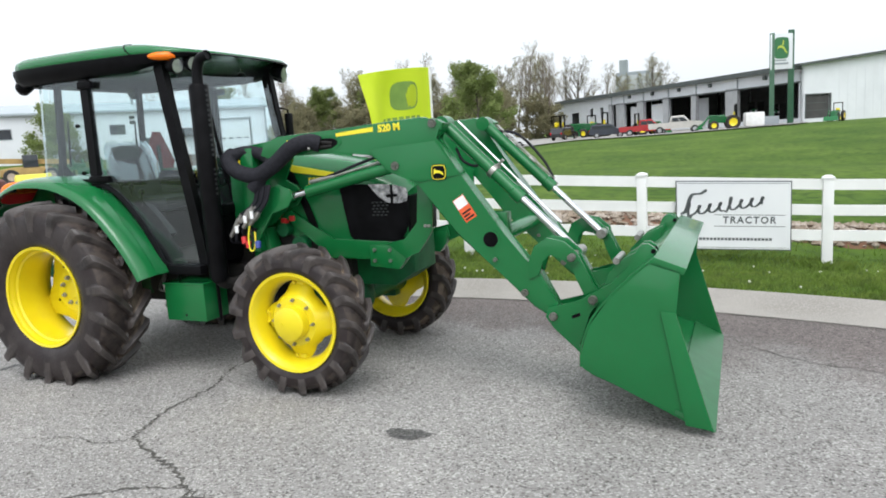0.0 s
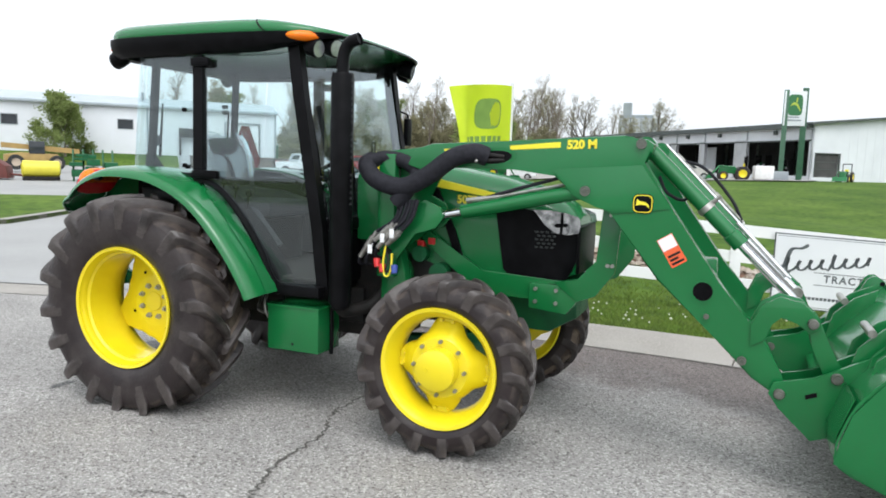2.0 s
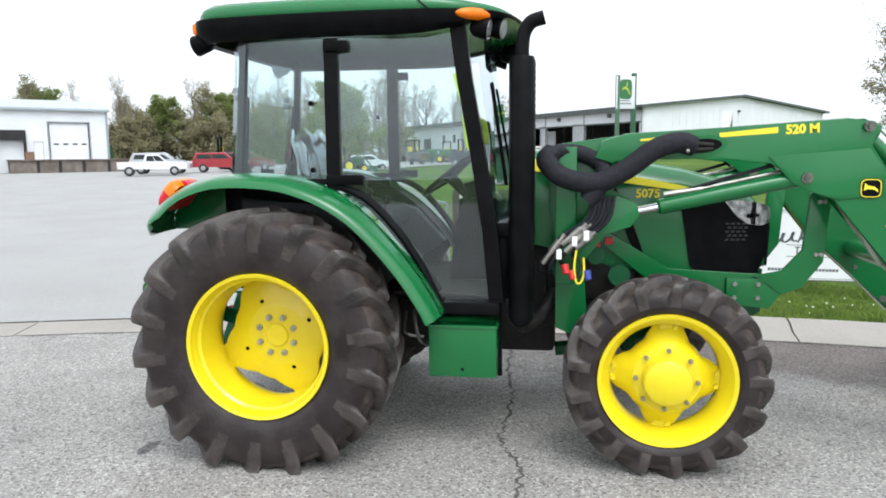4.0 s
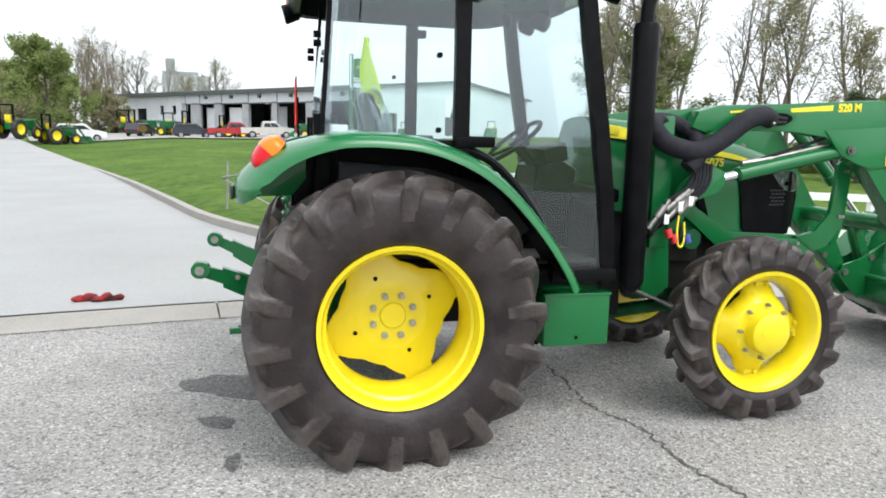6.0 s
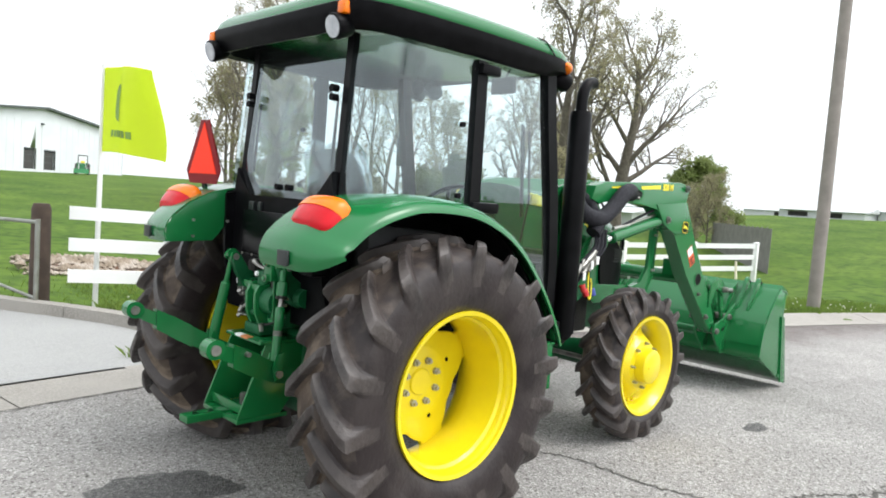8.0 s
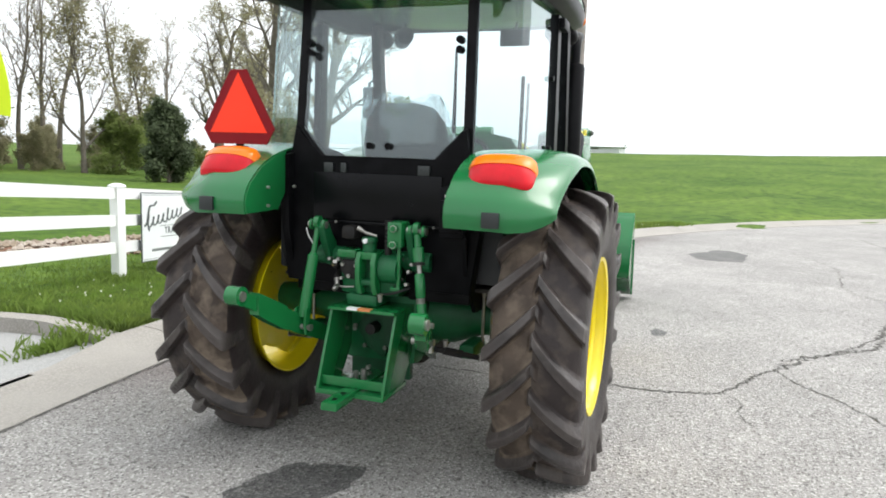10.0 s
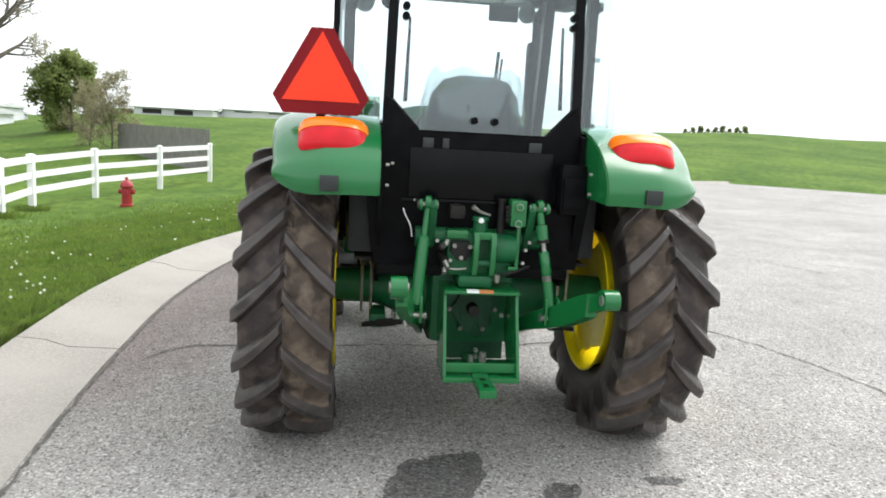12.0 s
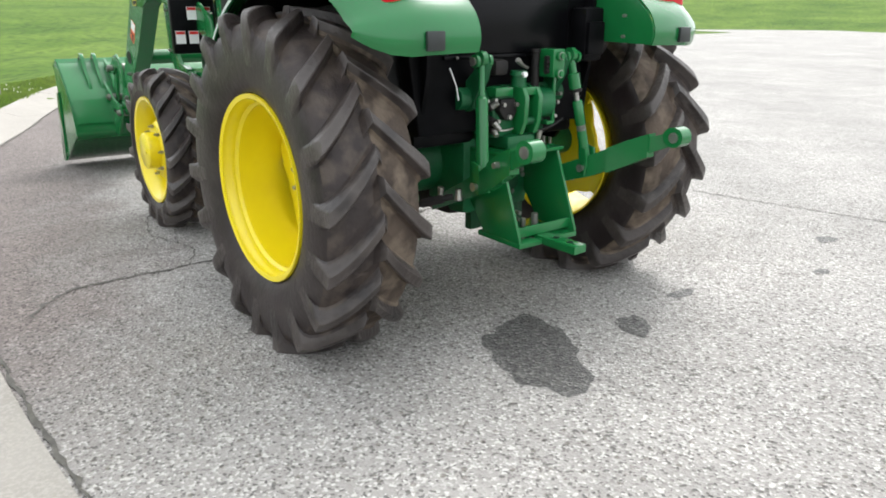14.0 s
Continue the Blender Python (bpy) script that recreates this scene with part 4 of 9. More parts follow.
bm = B()
add_box(bm, -0.30, 1.22, -0.46, 0.46, 0.80, 0.86, 0.015)
cab = part("cab", bm, BLACK_PAINT, tractor, "black framed glass cab")
for s in (-1, 1):
    bm = B()
    bar(bm, (-0.315, 0.435 * s, 1.50), (-0.265, 0.42 * s, 2.27), 0.035, 0.045)
    part("rear_post", bm, BLACK_PAINT, cab)
    bm = B()
    bar(bm, (0.335, 0.685 * s, 1.44), (0.335, 0.675 * s, 2.23), 0.075, 0.045)
    part("door_post", bm, BLACK_PAINT, cab)
    bm = B()
    pts = [(0.985, 0.60 * s, 2.33), (1.03, 0.60 * s, 2.0), (1.10, 0.60 * s, 1.6), (1.16, 0.59 * s, 1.2), (1.19, 0.57 * s, 0.83)]
    add_rings(bm, [[(x - 0.04, y - 0.03, z), (x + 0.04, y - 0.03, z), (x + 0.04, y + 0.03, z), (x - 0.04, y + 0.03, z)] for x, y, z in pts])
    part("front_post", bm, BLACK_PAINT, cab)
    # door frame edge under the glass, following the fender
    bm = B()
    add_tube(bm, curve3([(0.33, 0.685 * s, 1.475), (0.5, 0.685 * s, 1.40), (0.66, 0.68 * s, 1.24), (0.79, 0.675 * s, 1.05), (0.87, 0.67 * s, 0.88), (0.90, 0.635 * s, 0.83)], 4), 0.022, 8)
    part("door_edge", bm, BLACK_PAINT, cab)
    bm = B()
    add_box(bm, 0.85, 1.21, 0.60 * s, 0.67 * s, 0.78, 0.845, 0.008)
    part("door_sill", bm, BLACK_PAINT, cab)
    bm = B()
    add_box(bm, -0.30, 0.36, 0.65 * s, 0.685 * s, 1.47, 1.505, 0.006)
    add_box(bm, -0.30, -0.05, 0.46 * s, 0.67 * s, 1.47, 1.50, 0.006)
    part("window_ledge", bm, BLACK_PAINT, cab)
    # panes
    pane("door_glass", [(0.375, 0.685 * s, 2.25), (0.96, 0.605 * s, 2.25), (1.06, 0.605 * s, 1.6), (1.13, 0.60 * s, 1.15), (1.155, 0.60 * s, 0.845), (0.90, 0.635 * s, 0.845), (0.79, 0.675 * s, 1.05), (0.66, 0.678 * s, 1.24), (0.5, 0.682 * s, 1.40), (0.375, 0.685 * s, 1.46)], cab)
    pane("side_glass", [(0.30, 0.68 * s, 2.25), (0.30, 0.685 * s, 1.505), (-0.20, 0.67 * s, 1.505), (-0.135, 0.655 * s, 2.25)], cab)
    corner = [(-0.20, 0.67), (-0.255, 0.645), (-0.295, 0.60), (-0.315, 0.52), (-0.32, 0.45)]
    for a, b in zip(corner, corner[1:]):
        pane("corner_glass", [(a[0], a[1] * s, 1.505), (b[0], b[1] * s, 1.505), (b[0] + 0.05, (b[1] - 0.012) * s, 2.25), (a[0] + 0.055, (a[1] - 0.014) * s, 2.25)], cab, 0.004)
    # hinges and handles
    for z, x in ((2.19, 0.345), (1.50, 0.345)):
        bm = B()
        add_box(bm, 0.30, 0.50 if z < 2 else 0.44, 0.69 * s, 0.73 * s, z - 0.03, z + 0.025, 0.014)
        part("door_hinge", bm, BLACK, cab, "black moulded door hinge cover")
    for z in (1.95, 1.60):
        bm = B()
        add_tube(bm, [(0.22, 0.682 * s, z - 0.05), (0.22, 0.702 * s, z - 0.05)], 0.014, 10)
        part("glass_knob", bm, BLACK, cab)
# rear window with cut lower corners
pane("rear_window", [(-0.275, 0.40, 2.25), (-0.275, -0.40, 2.25), (-0.335, -0.405, 1.60), (-0.345, -0.29, 1.475), (-0.345, 0.29, 1.475), (-0.335, 0.405, 1.60)], cab)
for a, b in (((-0.325, 0.425, 1.60), (-0.34, 0.30, 1.47)), ((-0.325, -0.425, 1.60), (-0.34, -0.30, 1.47))):
    bm = B()
    add_tube(bm, [a, b], 0.02, 6)
    part("rear_frame", bm, BLACK_PAINT, cab)
for y, z in ((0.045, 1.53), (-0.05, 1.53), (0.371, 1.965), (0.371, 2.008), (-0.386, 1.965), (-0.386, 2.008)):
    bm = B()
    add_tube(bm, [(-0.355, y, z), (-0.318, y, z)], 0.017, 12)
    part("glass_knob", bm, BLACK, cab)
for s in (-1, 1):
    bm = B()
    add_tube(bm, [(-0.31, 0.358 * s, 1.60), (-0.285, 0.35 * s, 1.97)], [0.010, 0.006], 8)
    part("gas_strut", bm, BLACK, cab)
# windscreen and front frame
pane("windscreen", [(1.00, -0.56, 2.36), (1.08, -0.25, 2.37), (1.08, 0.25, 2.37), (1.00, 0.56, 2.36), (1.20, 0.54, 1.25), (1.28, 0.25, 1.25), (1.28, -0.25, 1.25), (1.20, -0.54, 1.25)], cab)
bm = B()
add_box(bm, 1.16, 1.27, -0.54, 0.54, 1.18, 1.26, 0.02)
add_box(bm, 1.15, 1.25, -0.5, 0.5, 0.84, 1.18, 0.02)
part("firewall", bm, BLACK_PAINT, cab)
bm = B()
add_tube(bm, [(1.24, -0.30, 1.29), (1.245, -0.34, 1.55), (1.17, -0.36, 1.98)], 0.008, 6)
add_tube(bm, [(1.22, -0.31, 1.45), (1.14, -0.33, 2.02)], 0.012, 6)
part("wiper", bm, BLACK, cab)

# roof: black liner under a green shell
ROOF = [(-0.47, 0.54), (-0.44, 0.64), (-0.30, 0.72), (0.3, 0.755), (0.85, 0.735), (1.05, 0.69), (1.22, 0.58), (1.30, 0.35), (1.32, 0.0)]


def roof_ring(scale_y, dx, z, drop):
    side = curve3([(x, y, 0) for x, y in ROOF], 3)
    pts = [(p.x, p.y) for p in side] + [(p.x, -p.y) for p in reversed(side)][1:]
    out = []
    for x, y in pts:
        out.append((0.42 + (x - 0.42) * dx, y * scale_y, z - drop * max(0.0, (x - 0.75) / 0.55) ** 1.6))
    return out


bm = B()
add_rings(bm, [roof_ring(0.86, 0.90, 2.375, 0.0), roof_ring(0.88, 0.92, 2.245, -0.118), roof_ring(0.93, 0.96, 2.235, -0.115), roof_ring(0.985, 0.99, 2.27, -0.065), roof_ring(1.0, 1.0, 2.315, -0.025), roof_ring(1.0, 1.0, 2.35, 0.005), roof_ring(0.97, 0.985, 2.358, 0.005)], caps=False)
roof = part("roof", bm, BLACK, cab, "black moulded cab roof rim")
bm = B()
add_rings(bm, [roof_ring(0.985, 0.975, 2.352, 0.005), roof_ring(0.995, 0.97, 2.375, 0.012), roof_ring(0.98, 0.955, 2.405, 0.035), roof_ring(0.93, 0.92, 2.432, 0.06), roof_ring(0.6, 0.7, 2.47, 0.08), roof_ring(0.1, 0.2, 2.475, 0.08)])
part("roof_shell", bm, GREEN, roof, "green moulded roof shell", 60)
for s in (-1, 1):
    bm = B()
    add_tube(bm, curve3([(0.86, 0.735 * s, 2.35), (0.82, 0.733 * s, 2.385), (0.78, 0.70 * s, 2.425), (0.70, 0.55 * s, 2.455)], 4), 0.004, 6)
    part("roof_seam", bm, BLACK, roof)
bm = B()
add_box(bm, -0.30, 1.06, -0.60, 0.60, 2.362, 2.38, 0.008)
part("headliner", bm, HEADLINER, roof)
for s in (-1, 1):
    bm = B()
    add_ball(bm, (0, 0, 0), 0.10, 1.08, 0.36, 0.30, 18)
    bm.transform(Matrix.Translation((1.085, 0.655 * s, 2.328)) @ Matrix.Rotation(-0.62 * s, 4, "Z"))
    part("amber_marker", bm, ORANGE_LENS, roof, "amber marker lamp")
    bm = B()
    add_box(bm, -0.475, -0.43, 0.56 * s, 0.62 * s, 2.29, 2.35, 0.015)
    part("amber_marker", bm, ORANGE_LENS, roof, "small amber rear marker lamp")
    for nm, c, d in (("work_lamp", (1.17, 0.50 * s, 2.285), (0.05, 0.012 * s, -0.012)), ("work_lamp", (1.11, 0.60 * s, 2.268), (0.045, 0.004 * s, -0.01)), ("work_lamp", (-0.44, 0.56 * s, 2.25), (-0.05, 0.0, -0.015))):
        bm = B()
        c, d = Vector(c), Vector(d)
        add_tube(bm, [c - d * 1.1, c - d * 0.6, c + d * 0.8, c + d], [0.028, 0.05, 0.058, 0.055], 20)
        add_tube(bm, [c - d * 0.4, c - d * 0.4 + Vector((0, 0, 0.09))], 0.018, 8)
        lamp = part(nm, bm, BLACK, roof, "round black work lamp")
        bm = B()
        add_tube(bm, [c + d * 1.0, c + d * 1.06], 0.048, 20)
        part("lamp_glass", bm, LAMP_GLASS, lamp)

# cab inside: floor, seat, console, wheel
bm = B()
add_box(bm, -0.25, 1.15, -0.56, 0.56, 0.86, 0.875)
part("cab_floor", bm, mat("tan_floor_mat", (0.035, 0.031, 0.025), (0.025, 0.022, 0.019), 8, 0.9, bump=0.2), cab)
bm = B()
add_box(bm, 0.10, 0.55, -0.25, 0.25, 1.20, 1.32, 0.05)
seat = part("driver_seat", bm, CLOTH, cab, "dark grey seat under clear plastic")
bm = B()
rings = []
for z, w, d, x in ((1.28, 0.20, 0.07, 0.06), (1.40, 0.235, 0.075, 0.03), (1.55, 0.24, 0.07, 0.0), (1.66, 0.215, 0.06, -0.03), (1.73, 0.16, 0.045, -0.05), (1.75, 0.08, 0.03, -0.055)):
    rings.append([(x + d * math.cos(a) * (0.8 if abs(math.cos(a)) > 0.7 else 1), w * math.copysign(abs(math.sin(a)) ** 0.6, math.sin(a)), z) for a in [2 * math.pi * k / 20 for k in range(20)]])
add_rings(bm, rings)
part("backrest", bm, CLOTH, seat, "", 70)
bm = B()
rings = []
for z, w, d, x in ((1.45, 0.255, 0.10, 0.02), (1.6, 0.262, 0.095, 0.0), (1.72, 0.24, 0.085, -0.04), (1.78, 0.20, 0.06, -0.06)):
    rings.append([(x + d * math.cos(a) + 0.008 * math.sin(7 * a + z * 20), w * math.sin(a) + 0.008 * math.cos(9 * a), z + 0.02 * math.sin(5 * a)) for a in [2 * math.pi * k / 28 for k in range(28)]])
add_rings(bm, rings, caps=False)
cov = part("plastic_cover", bm, FILM, seat, "crumpled clear plastic seat cover", 80)
cov.visible_shadow = False
bm = B()
add_box(bm, 0.15, 0.50, -0.22, 0.22, 0.875, 1.2, 0.03)
part("seat_base", bm, BLACK, seat)
for s in (-1, 1):
    bm = B()
    add_box(bm, 0.08, 0.40, 0.26 * s, 0.33 * s, 1.42, 1.47, 0.02)
    part("armrest", bm, BLACK, seat)
    bm = B()
    add_prism(bm, [(-0.25, 0.9), (0.55, 0.9), (0.75, 1.05), (0.55, 1.27), (0.2, 1.36), (-0.25, 1.40)], 0.36 * s, 0.60 * s, 0.03)
    part("side_console", bm, GREY_TRIM, cab)
for x, z, ma in ((0.45, 1.42, BLACK), (0.35, 1.45, BLACK), (0.55, 1.38, BLACK)):
    bm = B()
    add_tube(bm, [(x, -0.5, 1.26), (x + 0.02, -0.5, z)], 0.007, 6)
    add_ball(bm, (x + 0.02, -0.5, z), 0.025, seg=10)
    part("lever", bm, ma, cab)
bm = B()
add_prism(bm, [(0.86, 0.875), (1.16, 0.875), (1.18, 1.35), (1.05, 1.42), (0.92, 1.36), (0.93, 1.2)], -0.17, 0.17, 0.03)
part("dash_console", bm, BLACK, cab)
bm = B()
add_prism(bm, [(0.98, 1.36), (1.12, 1.40), (1.10, 1.50), (0.95, 1.46)], -0.2, 0.2, 0.03)
part("instrument_hood", bm, BLACK, cab)
bm = B()
wc, tilt = Vector((0.84, 0, 1.50)), Matrix.Rotation(radians(-38), 3, "Y")
add_tube(bm, [wc + tilt @ Vector((0.19 * math.cos(2 * math.pi * k / 32), 0.19 * math.sin(2 * math.pi * k / 32), 0)) for k in range(33)], 0.014, 8, caps=False)
for a in (0.5, 2.6, 4.71):
    add_tube(bm, [wc + tilt @ Vector((0, 0, -0.03)), wc + tilt @ Vector((0.19 * math.cos(a), 0.19 * math.sin(a), 0))], 0.011, 6)
add_tube(bm, [wc + tilt @ Vector((0, 0, 0.01)), (1.0, 0, 1.33)], [0.04, 0.025], 12)
part("steering_wheel", bm, BLACK, cab)
bm = B()
add_tube(bm, [(1.0, -0.31, 2.33), (0.96, -0.31, 2.27)], 0.008, 6)
add_box(bm, 0.94, 0.965, -0.40, -0.22, 2.18, 2.28, 0.012)
part("inside_mirror", bm, GREY_TRIM, cab)
bm = B()
add_tube(bm, [(0.90, 0.37, 2.33), (0.90, 0.37, 2.28)], 0.008, 6)
add_ball(bm, (0.90, 0.37, 2.25), 0.055, 0.5, 1, 1, 12)
part("ceiling_lamp", bm, BLACK, cab)
for s in (-1, 1):
    # outside mirrors folded beside the front posts
    bm = B()
    add_tube(bm, [(1.06, 0.63 * s, 2.0), (1.10, 0.70 * s, 1.98), (1.10, 0.70 * s, 1.75)], 0.010, 6)
    add_box(bm, 1.08, 1.12, 0.665 * s, 0.745 * s, 1.74, 1.95, 0.014)
    if s > 0:
        part("outside_mirror", bm, BLACK, cab)
    else:
        bm.free()

# exhaust stack before the right post
bm = B()
EX = -0.615
add_tube(bm, [(1.325, EX, 0.72), (1.325, EX, 0.76), (1.325, EX, 2.09), (1.325, EX, 2.115)], [0.04, 0.068, 0.068, 0.06], 24)
stack = part("exhaust_muffler", bm, BLACK_PAINT, tractor, "black slotted exhaust stack with curved tip")
bm = B()
add_tube(bm, curve3([(1.325, EX, 2.10), (1.325, EX, 2.17), (1.335, EX, 2.235), (1.37, EX, 2.285), (1.435, EX, 2.305)], 5), 0.036, 16, caps=False)
add_tube(bm, curve3([(1.325, EX, 2.10), (1.325, EX, 2.17), (1.335, EX, 2.235), (1.37, EX, 2.285), (1.425, EX, 2.302)], 5), 0.031, 16)
part("exhaust_tip", bm, BLACK_PAINT, stack, "curved black exhaust tip")
for k in range(22):
    if k in (6, 7, 13):
        continue
    bm = B()
    add_box(bm, 1.385, 1.3945, EX - 0.012, EX + 0.012, 1.35 + k * 0.034, 1.366 + k * 0.034, 0.0)
    part("slot", bm, GREY_TRIM, stack)
bm = B()
add_tube(bm, curve3([(1.325, EX, 0.74), (1.34, EX + 0.06, 0.70), (1.42, EX + 0.22, 0.72), (1.5, EX + 0.3, 0.85)], 5), 0.04, 12)
part("exhaust_elbow", bm, DARK, stack)


# ---- hood, engine, chassis ----
def hood_section(x):
    """Top height, half width, shoulder height and bottom height of the hood along its length."""
    X = [1.26, 1.5, 1.84, 2.2, 2.45, 2.58, 2.64]
    return [float(np.interp(x, X, v)) for v in ([1.66, 1.65, 1.60, 1.54, 1.47, 1.40, 1.33], [0.31, 0.31, 0.30, 0.285, 0.27, 0.25, 0.21], [1.52, 1.50, 1.45, 1.40, 1.34, 1.29, 1.25], [1.12, 1.10, 0.98, 0.965, 0.96, 0.96, 0.99])]


bm = B()
rings = []
for x in (1.26, 1.4, 1.6, 1.84, 2.0, 2.2, 2.35, 2.45, 2.53, 2.59, 2.63, 2.65):
    top, hw, sh, bot = hood_section(x)
    half = [(0, top), (hw * 0.45, top - 0.008), (hw * 0.78, top - 0.03), (hw * 0.93, sh + 0.04), (hw, sh - 0.02), (hw, (sh + bot) / 2), (hw * 0.98, bot)]
    rings.append([(x, y, z) for y, z in half] + [(x, -y, z) for y, z in reversed(half)][:-1])
add_rings(bm, rings)
hood = part("hood", bm, GREEN, tractor, "glossy green engine hood", 50)
for s in (-1, 1):
    # yellow stripe along the shoulder
    bm = B()
    rings = []
    for i in range(15):
        x = 1.30 + (2.25 - 1.30) * i / 14
        top, hw, sh, bot = hood_section(x)
        w = 0.036 * (1 - 0.65 * (i / 14))
        zc = sh + 0.055 - 0.03 * i / 14
        rings.append([(x, (hw * 0.955 + 0.007) * s, zc + w), (x, (hw + 0.007) * s, zc - w), (x, (hw - 0.01) * s, zc - w), (x, (hw * 0.95 - 0.012) * s, zc + w)])
    add_rings(bm, rings)
    part("hood_stripe", bm, YELLOW_TRIM, hood, "yellow hood stripe")
    # black side grille, raised panel with a slanted rear edge
    bm = B()
    sheet = []
    for e in (0.012, -0.03):
        rows = []
        for i in range(9):
            v = i / 8
            row = []
            for k in range(9):
                f = k / 8
                x0 = 2.245 - 0.065 * v + 0.03 * max(0.0, 1 - 8 * v)
                x1 = 2.655 - 0.05 * max(0.0, 1 - 5 * v)
                x = x0 + (x1 - x0) * f
                zt, zb = float(np.interp(x, [2.18, 2.32, 2.50, 2.655], [1.345, 1.368, 1.345, 1.27])), 0.957 + 0.05 * max(0.0, (x - 2.59) / 0.065) ** 2
                row.append(bm.verts.new((x, (hood_section(x)[1] + e) * s, zb + (zt - zb) * v)))
            rows.append(row)
        sheet.append(rows)
    for rows in sheet:
        for p, q in zip(rows, rows[1:]):
            for k in range(8):
                bm.faces.new((p[k], p[k + 1], q[k + 1], q[k]))
    rim = [(0, k) for k in range(9)] + [(i, 8) for i in range(1, 9)] + [(8, k) for k in range(7, -1, -1)] + [(i, 0) for i in range(7, 0, -1)]
    for p, q in zip(rim, rim[1:] + rim[:1]):
        bm.faces.new((sheet[0][p[0]][p[1]], sheet[0][q[0]][q[1]], sheet[1][q[0]][q[1]], sheet[1][p[0]][p[1]]))
    gr = part("side_grille", bm, BLACK, hood, "black perforated side grille")
    for i in range(4):
        for k in range(5):
            bm = B()
            x, z = 2.42 + i * 0.03 + 0.012 * (k % 2), 1.14 + k * 0.022
            hw = hood_section(x)[1]
            add_box(bm, x, x + 0.018, (hw + 0.010) * s, (hw + 0.0145) * s, z, z + 0.011)
            part("grille_hole", bm, REFLECTOR, gr)
    # swept headlamp
    bm = B()
    out = [(2.40, 1.362), (2.50, 1.362), (2.59, 1.348), (2.655, 1.325), (2.665, 1.28), (2.655, 1.235), (2.60, 1.222), (2.53, 1.232), (2.47, 1.275)]
    va, vb = [], []
    for x, z in out:
        hw = hood_section(x)[1]
        va.append(bm.verts.new((x + 0.006, (hw + 0.018) * s, z)))
        vb.append(bm.verts.new((x - 0.02, (hw - 0.04) * s, z)))
    bm.faces.new(va)
    for i in range(len(out)):
        j = (i + 1) % len(out)
        bm.faces.new((va[i], vb[i], vb[j], va[j]))
    hl = part("headlamp", bm, CLEAR_LENS, hood, "clear swept headlamp")
    bm = B()
    add_prism(bm, [(2.566, 1.352), (2.578, 1.350), (2.576, 1.228), (2.564, 1.23)], (hood_section(2.57)[1] + 0.005) * s, (hood_section(2.57)[1] + 0.024) * s)
    part("lens_rib", bm, BLACK, hl)
    # dark gap behind the engine side panel
    bm = B()
    add_prism(bm, [(1.75, 1.51), (1.81, 1.47), (1.932, 1.212), (1.988, 1.054), (1.917, 1.111), (1.861, 1.259), (1.77, 1.42)], 0.295 * s, 0.318 * s, 0.004)
    part("side_vent", bm, BLACK, hood)
    bm = B()
    add_text(bm, "5075", 0.066, Matrix.Translation((2.0, 0.302 * s, 1.40)) @ Matrix.Rotation(radians(90), 4, "X") @ (Matrix.Identity(4) if s < 0 else Matrix.Rotation(radians(180), 4, "Y")), 0.002, 0.002)
    part("model_number", bm, YELLOW_TRIM, hood)
    bm = B()
    add_box(bm, 1.30, 1.36, 0.312 * s, 0.322 * s, 1.55, 1.60, 0.003)
    part("badge", bm, YELLOW_TRIM, hood)
# nose
bm = B()
add_prism(bm, [(-0.2, 0.99), (0.2, 0.99), (0.225, 1.2), (0.2, 1.27), (-0.2, 1.27), (-0.225, 1.2)], 2.60, 2.672, 0.015, "yz")
part("nose_grille", bm, BLACK, hood, "black front grille")
# engine and frame
bm = B()
add_box(bm, 1.2, 2.2, -0.24, 0.24, 0.62, 1.15, 0.03)
add_box(bm, 1.45, 1.95, -0.29, 0.29, 0.80, 1.08, 0.03)
part("engine", bm, DARK, tractor, "dark engine block")
bm = B()
for x, z, r in ((1.55, 0.98, 0.07), (1.72, 1.06, 0.05), (1.85, 0.95, 0.06), (1.62, 0.85, 0.05)):
    add_tube(bm, [(x, -0.36, z), (x, -0.26, z)], r, 16)
part("engine_filter", bm, GREEN_DULL, tractor)
for x, z in ((1.70, 1.12), (1.77, 1.14)):
    bm = B()
    add_box(bm, x, x + 0.045, -0.345, -0.31, z - 0.02, z + 0.02, 0.006)
    part("red_cap", bm, RED_PLASTIC, tractor)
bm = B()
add_prism(bm, [(1.5, 0.62), (2.5, 0.62), (2.66, 0.72), (2.66, 0.96), (2.2, 0.97), (1.9, 0.95), (1.5, 0.95)], -0.17, 0.17, 0.02)
part("front_frame", bm, GREEN_DULL, tractor, "green cast front frame")
bm = B()
add_tube(bm, [(2.05, -0.62, 0.51), (2.05, -0.5, 0.51), (2.05, -0.2, 0.49), (2.05, 0.2, 0.49), (2.05, 0.5, 0.51), (2.05, 0.62, 0.51)], [0.13, 0.11, 0.085, 0.085, 0.11, 0.13], 20)
add_ball(bm, (2.05, 0.0, 0.49), 0.15, 1, 1.1, 1, 16)
add_box(bm, 1.95, 2.15, -0.1, 0.1, 0.5, 0.66, 0.02)
part("front_axle", bm, GREEN_DULL, tractor, "green cast front axle")
for s in (-1, 1):
    bm = B()
    add_box(bm, 1.98, 2.12, 0.5 * s, 0.6 * s, 0.36, 0.68, 0.025)
    part("steering_knuckle", bm, GREEN_DULL, tractor)
bm = B()
add_tube(bm, [(1.86, -0.5, 0.5), (1.86, 0.5, 0.5)], 0.018, 8)
part("tie_rod", bm, ZINC, tractor)
bm = B()
add_box(bm, -0.2, 1.5, -0.2, 0.2, 0.45, 0.86, 0.04)
add_box(bm, 0.3, 1.3, -0.28, 0.28, 0.55, 0.8, 0.04)
